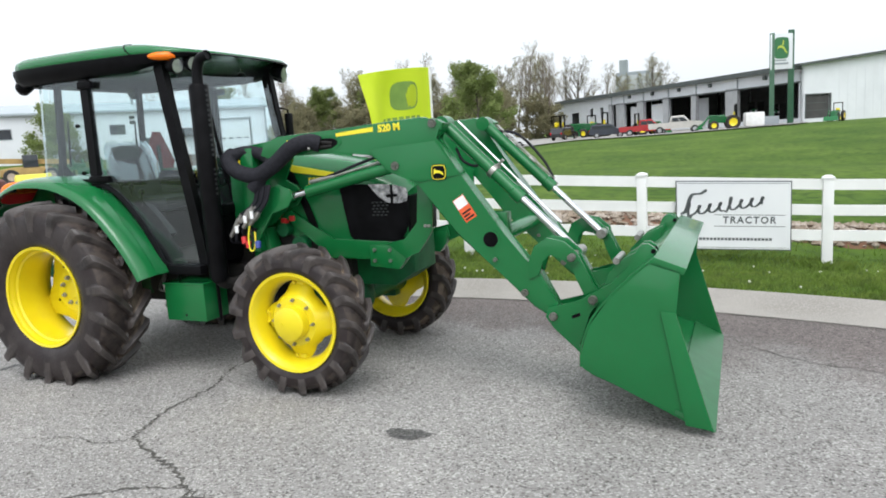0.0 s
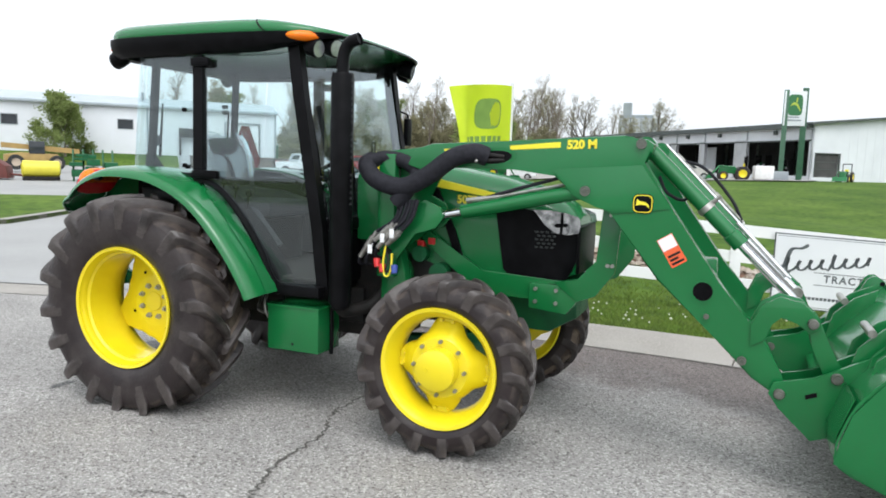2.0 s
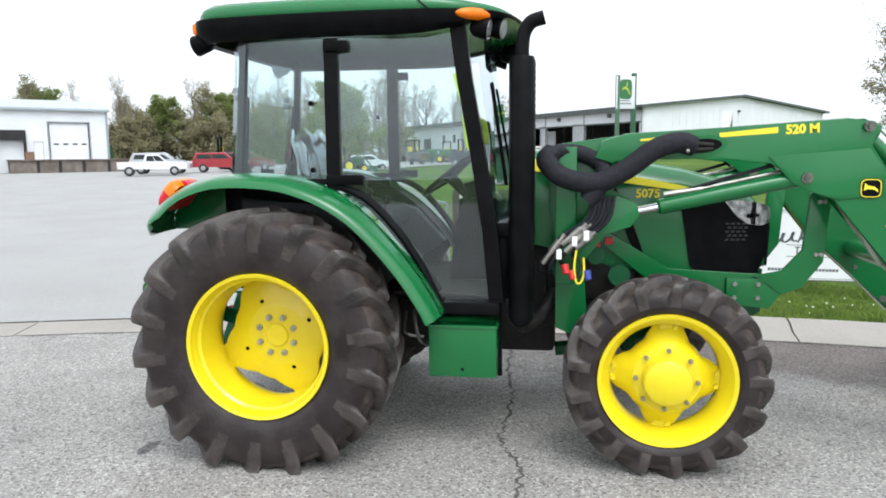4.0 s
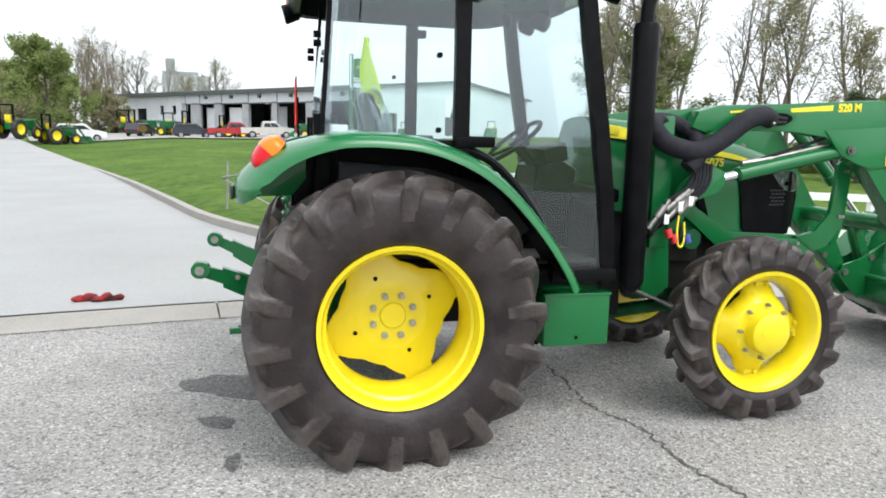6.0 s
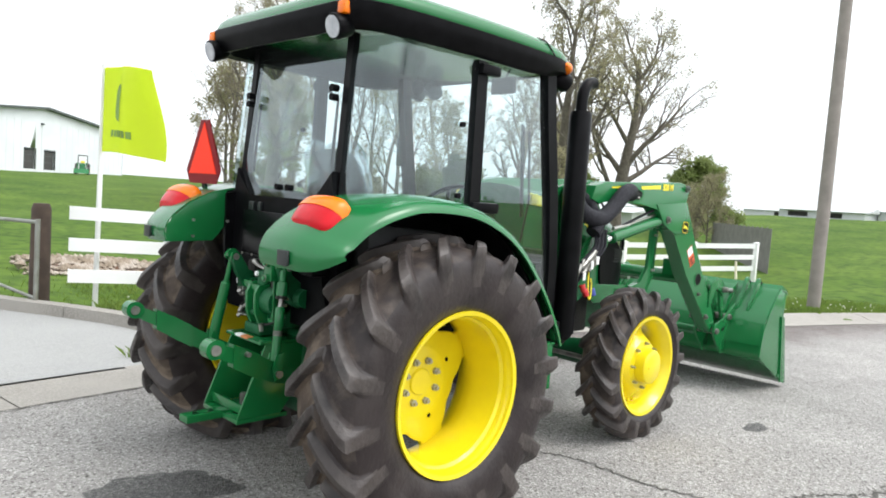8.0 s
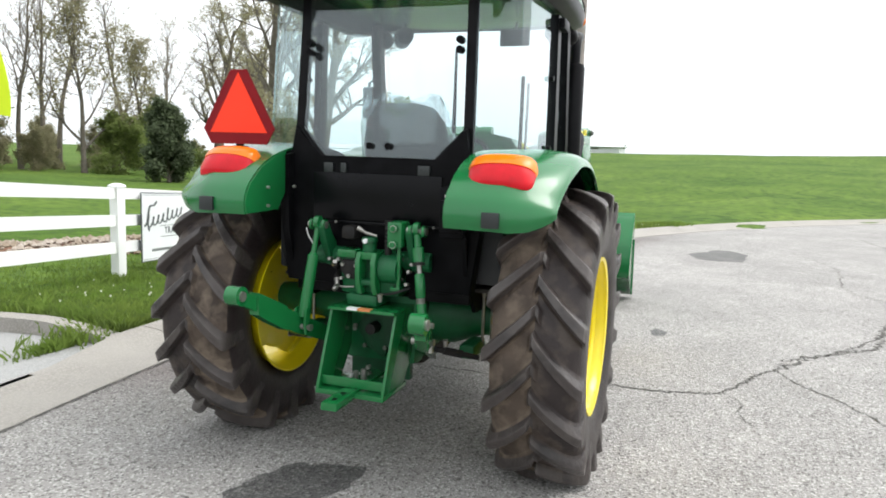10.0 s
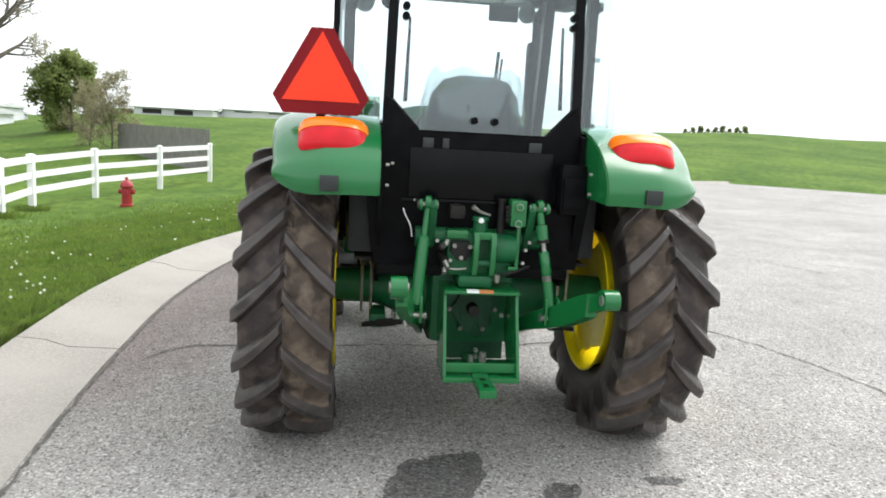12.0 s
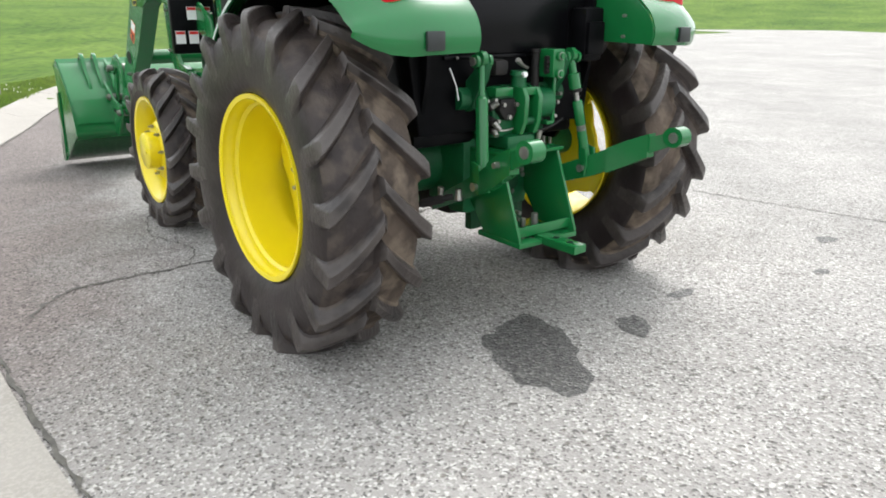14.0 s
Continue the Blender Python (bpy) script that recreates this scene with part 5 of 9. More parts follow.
part("transmission", bm, DARK, tractor, "dark transmission housing")
bm = B()
add_tube(bm, [(1.5, 0.0, 0.42), (2.0, 0, 0.47)], 0.045, 12)
part("drive_shaft", bm, GREEN_DULL, tractor)
# rear axle
bm = B()
add_tube(bm, [(0, -0.72, 0.69), (0, -0.45, 0.69), (0, -0.3, 0.69), (0, 0.3, 0.69), (0, 0.45, 0.69), (0, 0.72, 0.69)], [0.075, 0.095, 0.15, 0.15, 0.095, 0.075], 20)
add_box(bm, -0.30, 0.3, -0.2, 0.2, 0.47, 0.93, 0.05)
part("rear_axle", bm, GREEN_DULL, tractor, "green cast rear axle housing")
# green toolbox step on the right, tank step on the left
bm = B()
add_box(bm, 0.825, 1.195, -0.645, -0.40, 0.425, 0.70, 0.008)
box = part("toolbox", bm, GREEN, tractor, "square green steel toolbox under the door")
bm = B()
add_box(bm, 0.818, 1.202, -0.652, -0.395, 0.698, 0.712, 0.004)
part("lid", bm, GREEN, box)
bm = B()
add_tube(bm, [(1.01, -0.645, 0.47), (1.01, -0.6475, 0.47)], 0.010, 8)
part("drain_hole", bm, BLACK, box)
for s in (-1, 1):
    for x in (0.84, 1.2):
        bm = B()
        add_tube(bm, [(x, 0.5 * s, 0.40), (x, 0.5 * s, 0.80)], 0.014, 8)
        part("step_bracket", bm, BLACK_PAINT, tractor)
    if s > 0:
        for y1, z in ((0.66, 0.40), (0.62, 0.62)):
            bm = B()
            add_box(bm, 0.82, 1.22, 0.42, y1, z, z + 0.022, 0.006)
            part("step", bm, BLACK_PAINT, tractor)
bm = B()
add_tube(bm, curve3([(0.72, -0.5, 0.76), (0.74, -0.56, 0.68), (0.76, -0.55, 0.60), (0.80, -0.5, 0.56)], 4), 0.01, 8)
add_tube(bm, curve3([(0.66, -0.46, 0.74), (0.68, -0.55, 0.64), (0.78, -0.55, 0.62)], 4), 0.008, 8)
part("brake_line", bm, ZINC, tractor)


# ---- rear three-point hitch ----
def piece(name, material, parent, label="", boxes=(), tubes=()):
    """One cast or turned piece from bevelled boxes and tubes that run into each other."""
    bm = B()
    for x0, x1, y0, y1, z0, z1, bev in boxes:
        add_box(bm, x0, x1, y0, y1, z0, z1, bev)
    for pts, r, n in tubes:
        add_tube(bm, pts, r, n)
    return part(name, bm, material, parent, label)


hitch = piece("rear_hitch", GREEN_DULL, tractor, "green cast hitch housing", [(-0.43, -0.24, -0.16, 0.15, 0.83, 1.035, 0.03)])
piece("rockshaft", GREEN_DULL, hitch, "", (), [([(-0.36, -0.29, 1.0), (-0.36, 0.29, 1.0)], 0.045, 20)])
# cylinder cover with its dark bolted plate
piece("cylinder_cover", GREEN, hitch, "", [(-0.455, -0.36, 0.055, 0.155, 1.005, 1.045, 0.012)])
bm = B()
add_prism(bm, [(0.128, 0.995), (0.050, 0.995), (0.036, 0.945), (0.062, 0.905), (0.105, 0.91), (0.135, 0.95)], -0.46, -0.41, 0.008, "yz")
plate2 = part("cover_plate", bm, DARK, hitch, "black bolted cover plate")
for y, z in ((0.118, 0.975), (0.048, 0.972), (0.086, 0.922)):
    piece("cover_bolt", ZINC, plate2, "", (), [([(-0.455, y, z), (-0.472, y, z)], 0.0095, 8)])
# top link bracket: two plates joined by a bridge
bm = B()
for y0, y1 in ((0.012, 0.036), (-0.066, -0.042)):
    add_prism(bm, [(-0.40, 0.84), (-0.475, 0.845), (-0.50, 0.90), (-0.505, 1.00), (-0.485, 1.04), (-0.40, 1.045)], y0, y1, 0.004)
add_box(bm, -0.485, -0.40, -0.05, 0.02, 1.008, 1.042, 0.006)
bracket = part("top_link_bracket", bm, GREEN, hitch, "light green forked top link bracket")
piece("bracket_pin", GREEN_DULL, bracket, "", (), [([(-0.47, -0.055, 0.90), (-0.47, 0.025, 0.90)], 0.016, 12)])
# filler neck with a white plug
piece("filler_neck", GREEN_DULL, hitch, "", (), [([(-0.42, 0.0, 1.03), (-0.42, 0.0, 1.085), (-0.42, 0.0, 1.087), (-0.42, 0.0, 1.105)], [0.034, 0.032, 0.040, 0.036], 16)])
piece("breather_cap", LABEL_WHITE, hitch, "", (), [([(-0.452, 0.004, 1.092), (-0.468, 0.004, 1.092)], 0.012, 10)])
piece("control_lever", ZINC, hitch, "bare steel control lever", (), [([(-0.43, -0.04, 1.115), (-0.45, 0.01, 1.13), (-0.46, 0.045, 1.152)], [0.006, 0.008, 0.012], 8)])
piece("solenoid", DARK, hitch, "black rounded solenoid body", [(-0.44, -0.34, 0.07, 0.145, 1.09, 1.155, 0.022)])
piece("oil_filter_post", DARK, hitch, "", (), [([(-0.42, -0.094, 1.03), (-0.42, -0.094, 1.175), (-0.42, -0.094, 1.178), (-0.42, -0.094, 1.19)], [0.017, 0.017, 0.021, 0.021], 14)])
# selective control valve with two ports and a comb of springs
valve = piece("valve_block", GREEN, hitch, "green control valve with two round ports", [(-0.50, -0.40, -0.192, -0.122, 1.075, 1.192, 0.008)])
for y, z in ((-0.157, 1.163), (-0.155, 1.09)):
    piece("port", GREEN, valve, "", (), [([(-0.495, y, z), (-0.512, y, z), (-0.513, y, z), (-0.524, y, z)], [0.021, 0.021, 0.014, 0.012], 14)])
    piece("port_ring", ZINC, valve, "", (), [([(-0.512, y, z), (-0.517, y, z)], 0.016, 14)])
for k in range(4):
    piece("spring_coil", DARK, valve, "", (), [([(-0.47, -0.105, 1.10 + 0.018 * k), (-0.47, -0.125, 1.10 + 0.018 * k)], 0.011, 10)])
piece("valve_plate", GREEN, valve, "", [(-0.47, -0.455, -0.176, -0.16, 0.885, 1.08, 0.003), (-0.47, -0.40, -0.176, -0.13, 0.872, 0.888, 0.002)])
# round lift housing beside the bracket
bm = B()
add_tube(bm, [(-0.42, -0.07, 0.965), (-0.42, -0.16, 0.965)], 0.068, 24)
part("lift_cover", bm, GREEN_DULL, hitch)
for k in range(5):
    a = 0.4 + k * 1.25
    piece("lift_cover_bolt", PIN, hitch, "", (), [([(-0.42 + 0.05 * math.sin(a), -0.158, 0.965 + 0.05 * math.cos(a)), (-0.42 + 0.05 * math.sin(a), -0.168, 0.965 + 0.05 * math.cos(a))], 0.008, 6)])
piece("rear_cover", GREEN_DULL, hitch, "", [(-0.47, -0.30, -0.065, 0.095, 0.784, 0.842, 0.02)])
# loose hydraulic couplers and pipes
for k, (y, z, dy, dz) in enumerate(((0.168, 0.925, -0.025, -0.05), (0.15, 0.885, 0.01, -0.035), (0.185, 0.955, -0.03, 0.03))):
    coupler = piece("remote_coupler", DARK, hitch, "black hydraulic coupler with a bright steel end", (), [([(-0.39, y, z), (-0.45, y + dy * 0.5, z + dz * 0.5)], 0.018, 12)])
    piece("coupler_end", ZINC, coupler, "", (), [([(-0.45, y + dy * 0.5, z + dz * 0.5), (-0.472, y + dy, z + dz)], [0.013, 0.010], 10)])
piece("cross_pipe", DARK, hitch, "thin steel pipe", (), [(curve3([(-0.46, -0.08, 0.848), (-0.47, -0.15, 0.862), (-0.47, -0.228, 0.893)], 5), 0.006, 8)])
piece("pipe_elbow", ZINC, hitch, "", (), [([(-0.47, -0.082, 0.815), (-0.475, -0.082, 0.852)], [0.010, 0.014], 8)])
piece("draft_wire", ZINC, hitch, "", (), [(curve3([(-0.46, 0.06, 0.872), (-0.465, 0.11, 0.868), (-0.45, 0.16, 0.872)], 4), 0.004, 6)])
for y, z in ((0.15, 0.99), (0.132, 0.902), (0.195, 0.99), (-0.21, 0.96), (-0.225, 0.995), (-0.20, 0.90)):
    piece("fitting", ZINC, hitch, "", (), [([(-0.42, y, z), (-0.455, y, z + 0.004)], 0.008, 8)])
for s in (-1, 1):
    # rocker arm: a curved cast arm from the cross shaft to the lift pin
    bm = B()
    add_prism(bm, [(-0.36, 0.945), (-0.31, 0.99), (-0.33, 1.05), (-0.41, 1.10), (-0.435, 1.16), (-0.475, 1.175), (-0.492, 1.145), (-0.465, 1.08), (-0.43, 1.02), (-0.40, 0.96)], 0.205 * s, 0.238 * s, 0.008)
    part("lift_arm", bm, GREEN_DULL, hitch, "curved green lift arm")
    top = Vector((-0.47, 0.247 * s if s > 0 else -0.256, 1.155))
    low = Vector((-0.54, 0.290 * s if s > 0 else -0.326, 0.672))
    d = low - top
    link = piece("lift_link", GREEN, hitch, "green lift link" if s > 0 else "green adjustable lift link with a threaded rod", (), [([top + Vector((0, -0.012, 0.01)), top + Vector((0, 0.012, 0.01))], 0.030, 16), ([top, top + d * 0.30], 0.0135, 12)] if s > 0 else [([top + Vector((0, -0.012, 0.01)), top + Vector((0, 0.012, 0.01))], 0.030, 16), ([top, top + d * 0.14, top + d * 0.15, top + d * 0.28], [0.016, 0.018, 0.027, 0.027], 14)])
    if s > 0:
        piece("link_sleeve", GREEN, link, "", (), [([top + d * 0.28, top + d * 0.30, top + d * 0.90], [0.017, 0.026, 0.028], 16)])
    else:
        piece("threaded_rod", ZINC, link, "", (), [([top + d * 0.28, top + d * 0.40], 0.0115, 12)])
        piece("lock_collar", DARK, link, "", (), [([top + d * 0.285, top + d * 0.31], 0.028, 14)])
        piece("link_sleeve", GREEN, link, "", (), [([top + d * 0.385, top + d * 0.40, top + d * 0.60, top + d * 0.61], [0.018, 0.024, 0.024, 0.020], 8)])
        piece("brass_collar", PIN, link, "", (), [([top + d * 0.61, top + d * 0.66], 0.021, 14)])
        piece("link_shank", GREEN, link, "", (), [([top + d * 0.66, top + d * 0.90], 0.022, 14)])
    for dy in (-0.027, 0.027):
        bm = B()
        q = top + d * 0.86
        add_prism(bm, [(q.x + 0.020, q.z + 0.03), (q.x - 0.022, q.z + 0.02), (low.x - 0.026, low.z + 0.02), (low.x - 0.012, low.z - 0.032), (low.x + 0.020, low.z - 0.022)], low.y + dy - 0.006, low.y + dy + 0.006, 0.002)
        part("fork_plate", bm, GREEN, link)
    for p, w in ((top, 0.046), (low, 0.052)):
        piece("hitch_pin", ZINC, link, "", (), [([p - Vector((0, w, 0)), p - Vector((0, w - 0.012, 0)), p + Vector((0, w - 0.012, 0)), p + Vector((0, w, 0))], [0.018, 0.013, 0.013, 0.018], 10)])
    # pins either side of the rocker's eye
    for dy in (-0.034, 0.030):
        piece("eye_plate", GREEN, link, "", (), [([(top.x, top.y + dy - 0.007, top.z), (top.x, top.y + dy + 0.007, top.z)], 0.026, 14)])
    bm = B()
    pts = [(-0.12, 0.225, 0.50), (-0.40, 0.27, 0.62), (-0.56, 0.315, 0.69), (-0.66, 0.345, 0.745)]
    rings = [[(x, (y + a) * s, z + b) for a, b in ((-0.014, -h), (0.014, -h), (0.014, h), (-0.014, h))] for (x, y, z), h in zip(pts, (0.03, 0.04, 0.05, 0.05))]
    add_rings(bm, rings)
    rings = [[(x, (y + a) * s, z + b) for a, b in ((-0.024, -h), (0.024, -h), (0.024, h), (-0.024, h))] for (x, y, z), h in zip([(-0.62, 0.333, 0.72), (-0.70, 0.358, 0.765), (-0.78, 0.372, 0.808)], (0.056, 0.056, 0.05))]
    add_rings(bm, rings)
    rings = [[(x, (y + a) * s, z + b) for a, b in ((-0.014, -h), (0.014, -h), (0.014, h), (-0.014, h))] for (x, y, z), h in zip([(-0.76, 0.370, 0.80), (-0.86, 0.392, 0.845)], (0.036, 0.03))]
    add_rings(bm, rings)
    add_tube(bm, [(-0.875, 0.362 * s, 0.855), (-0.875, 0.425 * s, 0.855)], 0.042, 20)
    for v in bm.verts:
        f = min(1.0, max(0.0, (-0.40 - v.co.x) / 0.5))
        v.co.x -= 0.042 * f
        v.co.y += (-0.008 if s > 0 else -0.058) * f
        v.co.z += (0.022 if s > 0 else -0.010) * f
    arm = part("draft_arm", bm, GREEN, hitch, "green lower hitch arm with ball end")
    bm = B()
    by, bz = (0.385, 0.876) if s > 0 else (-0.452, 0.845)
    add_tube(bm, [(-0.917, by - 0.038, bz), (-0.917, by + 0.038, bz)], 0.022, 16)
    part("ball_bush", bm, ZINC, arm)
    bm = B()
    add_tube(bm, [(-0.74, (0.348 if s > 0 else -0.385), 0.80), (-0.74, (0.405 if s > 0 else -0.445), 0.80)], 0.012, 8)
    part("arm_pin", bm, ZINC, arm)
    # sway turnbuckle between the arm and the axle
    sway = piece("sway_block", DARK, hitch, "dark sway turnbuckle with bare steel ends", (), [([(-0.40, 0.33 * s, 0.605), (-0.28, 0.51 * s, 0.555)], 0.013, 10), ([(-0.375, 0.367 * s, 0.595), (-0.325, 0.442 * s, 0.574)], 0.021, 6)])
    piece("turnbuckle_end", ZINC, sway, "", (), [([(-0.415, 0.315 * s, 0.59), (-0.415, 0.315 * s, 0.635)], [0.018, 0.012], 8)])
    piece("turnbuckle_end", ZINC, sway, "", (), [([(-0.275, 0.515 * s, 0.54), (-0.275, 0.515 * s, 0.57)], [0.014, 0.012], 8)])
    piece("clip_pin", ZINC, sway, "", (), [([(-0.365, 0.372 * s, 0.60), (-0.37, 0.372 * s, 0.645)], [0.010, 0.014], 8)])
    piece("sway_bracket", GREEN_DULL, hitch, "", [(-0.26, -0.05, 0.44 * s - 0.04, 0.44 * s + 0.04, 0.53, 0.60, 0.02)])
    for y in (0.475, 0.52):
        piece("axle_u_bolt", ZINC, hitch, "", (), [([(-0.105, y * s, 0.575), (-0.105, y * s, 0.815), (-0.105, y * s, 0.816), (-0.105, y * s, 0.835)], [0.008, 0.008, 0.014, 0.014], 8)])
# PTO guard box and drawbar
guard = piece("pto_guard", GREEN, hitch, "green steel shaft guard box", [(-0.53, -0.27, -0.180, 0.160, 0.768, 0.782, 0.002)])
for y in (-0.173, 0.153):
    bm = B()
    add_prism(bm, [(-0.29, 0.767), (-0.50, 0.767), (-0.63, 0.43), (-0.63, 0.42), (-0.40, 0.42), (-0.30, 0.55)], y - 0.007, y + 0.007, 0.002)
    part("guard_side", bm, GREEN, guard)
piece("guard_floor", GREEN, guard, "", [(-0.635, -0.36, -0.180, 0.160, 0.396, 0.419, 0.004)])
piece("guard_bar", GREEN, guard, "", [(-0.60, -0.585, -0.166, 0.146, 0.432, 0.475, 0.003)])
# darker green than the guard's other sheets, for its back and bearing cover
DARK_GREEN = mat("dark_green_iron", (0.003, 0.036, 0.013), (0.005, 0.055, 0.02), 9, 0.5, bump=0.3, bscale=90, spec=0.3)
piece("guard_back", DARK_GREEN, guard, "", [(-0.29, -0.25, -0.166, 0.146, 0.40, 0.767, 0.0)])
for y, z in ((0.128, 0.63), (-0.15, 0.62)):
    piece("guard_bolt", ZINC, guard, "", (), [([(-0.29, y, z), (-0.31, y, z)], 0.011, 8)])
for z in (0.455, 0.485):
    piece("grease_nipple", ZINC, guard, "", (), [([(-0.42, -0.012, z), (-0.445, -0.012, z)], 0.010, 8)])
bm = B()
star = [(0.115 + 0.012 * math.cos(7 * a) + 0.01 * math.sin(3 * a + 1), a) for a in [2 * math.pi * k / 42 for k in range(42)]]
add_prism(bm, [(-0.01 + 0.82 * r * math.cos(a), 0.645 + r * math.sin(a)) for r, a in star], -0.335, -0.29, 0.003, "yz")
plate = part("bearing_plate", bm, DARK_GREEN, guard, "dark green bearing cover")
for k in range(6):
    a = 2 * math.pi * k / 6
    bm = B()
    add_tube(bm, [(-0.333, 0.108 * math.cos(a), 0.655 + 0.108 * math.sin(a)), (-0.348, 0.108 * math.cos(a), 0.655 + 0.108 * math.sin(a))], 0.011, 6)
    part("cover_bolt", bm, PIN, plate)
bm = B()
add_tube(bm, [(-0.30, 0, 0.66), (-0.40, 0, 0.66)], [0.03, 0.026], 16)
part("pto_shaft", bm, DARK, guard)
piece("label_plate", LABEL_WHITE, guard, "", [(-0.534, -0.50, 0.005, 0.06, 0.776, 0.786, 0.0)])
piece("label_plate", mat("orange_label", (0.55, 0.20, 0.06), (0.5, 0.18, 0.06), 8, 0.6), guard, "", [(-0.534, -0.50, -0.06, 0.003, 0.776, 0.786, 0.0)])
bm = B()
add_prism(bm, [(-0.25, 0.035), (-0.25, -0.035), (-0.815, -0.045), (-0.82, 0.028)], 0.395, 0.43, 0.004, "xy")
bar_ob = part("drawbar", bm, GREEN, hitch, "flat green drawbar")
for x in (-0.76, -0.68):
    bm = B()
    add_tube(bm, [(x, -0.008, 0.4285), (x, -0.008, 0.4325)], 0.013, 12)
    part("pin_hole", bm, BLACK, bar_ob)
bm = B()
add_tube(bm, [(-0.52, -0.03, 0.43), (-0.52, -0.03, 0.50)], 0.015, 8)
add_tube(bm, [(-0.50, 0.02, 0.43), (-0.50, 0.02, 0.48)], 0.012, 8)
part("drawbar_pin", bm, ZINC, bar_ob)

# slow vehicle triangle on the left
bm = B()
def tri_out(w, h, cut):
    return [(-w + cut * 0.6, -h), (-w, -h + cut), (-cut * 0.62, h), (cut * 0.62, h), (w, -h + cut), (w - cut * 0.6, -h)]
cy, cz = 0.725, 1.70
add_prism(bm, [(cy + a, cz + b) for a, b in tri_out(0.205, 0.18, 0.075)], -0.42, -0.412, 0.0, "yz")
smv = part("warning_triangle", bm, SMV_RED, tractor, "orange warning triangle with red border")
bm = B()
add_prism(bm, [(cy - 0.165, cz - 0.125), (cy + 0.165, cz - 0.125), (cy, cz + 0.165)], -0.424, -0.4195, 0.0, "yz")
part("triangle_face", bm, SMV_ORANGE, smv)
bm = B()
add_box(bm, -0.412, -0.40, cy - 0.02, cy + 0.02, cz - 0.26, cz + 0.05, 0.0)
add_tube(bm, [(-0.405, cy, cz - 0.2), (-0.31, cy - 0.1, cz - 0.2)], 0.012, 8)
part("triangle_bracket", bm, BLACK_PAINT, smv)

bm = B()
add_tube(bm, curve3([(-0.40, 0.351, 1.128), (-0.405, 0.338, 1.094), (-0.40, 0.317, 1.054), (-0.40, 0.306, 1.0)], 5), 0.003, 6)
part("white_cable", bm, LABEL_WHITE, tractor, "loose thin white cable")


# ---- front loader ----
ARM_Y = 0.50
KNEE = [(1.70, 1.60), (1.74, 1.69), (1.86, 1.725), (2.30, 1.745), (2.93, 1.785), (2.97, 1.765), (3.05, 1.765), (3.085, 1.74), (3.075, 1.70), (3.025, 1.65), (3.20, 1.40), (3.44, 1.06), (3.575, 0.875), (3.64, 0.855), (3.76, 0.62), (3.79, 0.55), (3.74, 0.52), (3.62, 0.595),
        (3.375, 0.835), (3.135, 1.05), (2.892, 1.385), (2.80, 1.42), (2.68, 1.47), (2.58, 1.575), (2.35, 1.59), (1.88, 1.60), (1.80, 1.565)]
loader = None
for s in (-1, 1):
    bm = B()
    add_prism(bm, KNEE, (ARM_Y - 0.10) * s, ARM_Y * s, 0.012)
    la = part("loader_arm", bm, GREEN, tractor, "bent green box-section loader arm")
    # gusset plate round the knee, slightly proud
    bm = B()
    add_prism(bm, [(2.56, 1.60), (2.92, 1.625), (3.03, 1.635), (3.185, 1.415), (2.902, 1.377), (2.80, 1.41), (2.68, 1.46)], (ARM_Y - 0.002) * s, (ARM_Y + 0.007) * s, 0.003)
    part("knee_plate", bm, GREEN, la)
    bm = B()
    add_tube(bm, [(3.365, (ARM_Y + 0.004) * s, 1.01), (3.365, (ARM_Y - 0.104) * s, 1.01)], 0.062, 28)
    part("tube_end", bm, GREEN, la)
    bm = B()
    add_tube(bm, [(3.365, (ARM_Y + 0.0055) * s, 1.01), (3.365, (ARM_Y - 0.02) * s, 1.01)], 0.048, 28)
    part("tube_hole", bm, BLACK, la, "dark open cross-tube end")
    # oval hose opening
    bm = B()
    add_prism(bm, [(2.235 + 0.125 * math.cos(a), 1.655 + 0.056 * math.sin(a) + 0.010 * math.cos(a)) for a in [2 * math.pi * k / 28 for k in range(28)]], (ARM_Y - 0.01) * s, (ARM_Y + 0.004) * s)
    part("hose_rim", bm, GREEN, la)
    bm = B()
    add_prism(bm, [(2.235 + 0.098 * math.cos(a), 1.655 + 0.036 * math.sin(a) + 0.008 * math.cos(a)) for a in [2 * math.pi * k / 28 for k in range(28)]], (ARM_Y - 0.01) * s, (ARM_Y + 0.0065) * s)
    part("hose_opening", bm, BLACK, la)
    # decals
    bm = B()
    add_prism(bm, [(1.93, 1.683), (2.08, 1.692), (2.08, 1.708), (1.93, 1.694)], ARM_Y * s, (ARM_Y + 0.002) * s)
    part("arm_stripe", bm, YELLOW_TRIM, la, "short yellow stripe decal")
    bm = B()
    add_prism(bm, [(2.32, 1.697), (2.60, 1.715), (2.60, 1.745), (2.32, 1.72)], ARM_Y * s, (ARM_Y + 0.002) * s)
    part("arm_stripe", bm, YELLOW_TRIM, la, "yellow stripe decal")
    bm = B()
    add_text(bm, "520 M", 0.062, Matrix.Translation((2.715, (ARM_Y + 0.002) * s, 1.732)) @ Matrix.Rotation(radians(90), 4, "X") @ (Matrix.Rotation(radians(2.5), 4, "Z") if s < 0 else Matrix.Rotation(radians(180), 4, "Y")), 0.001, 0.003)
    part("model_number", bm, YELLOW_TRIM, la)
    rr = [(math.copysign(abs(math.cos(a)) ** 0.5, math.cos(a)), math.copysign(abs(math.sin(a)) ** 0.5, math.sin(a))) for a in [2 * math.pi * k / 32 for k in range(32)]]
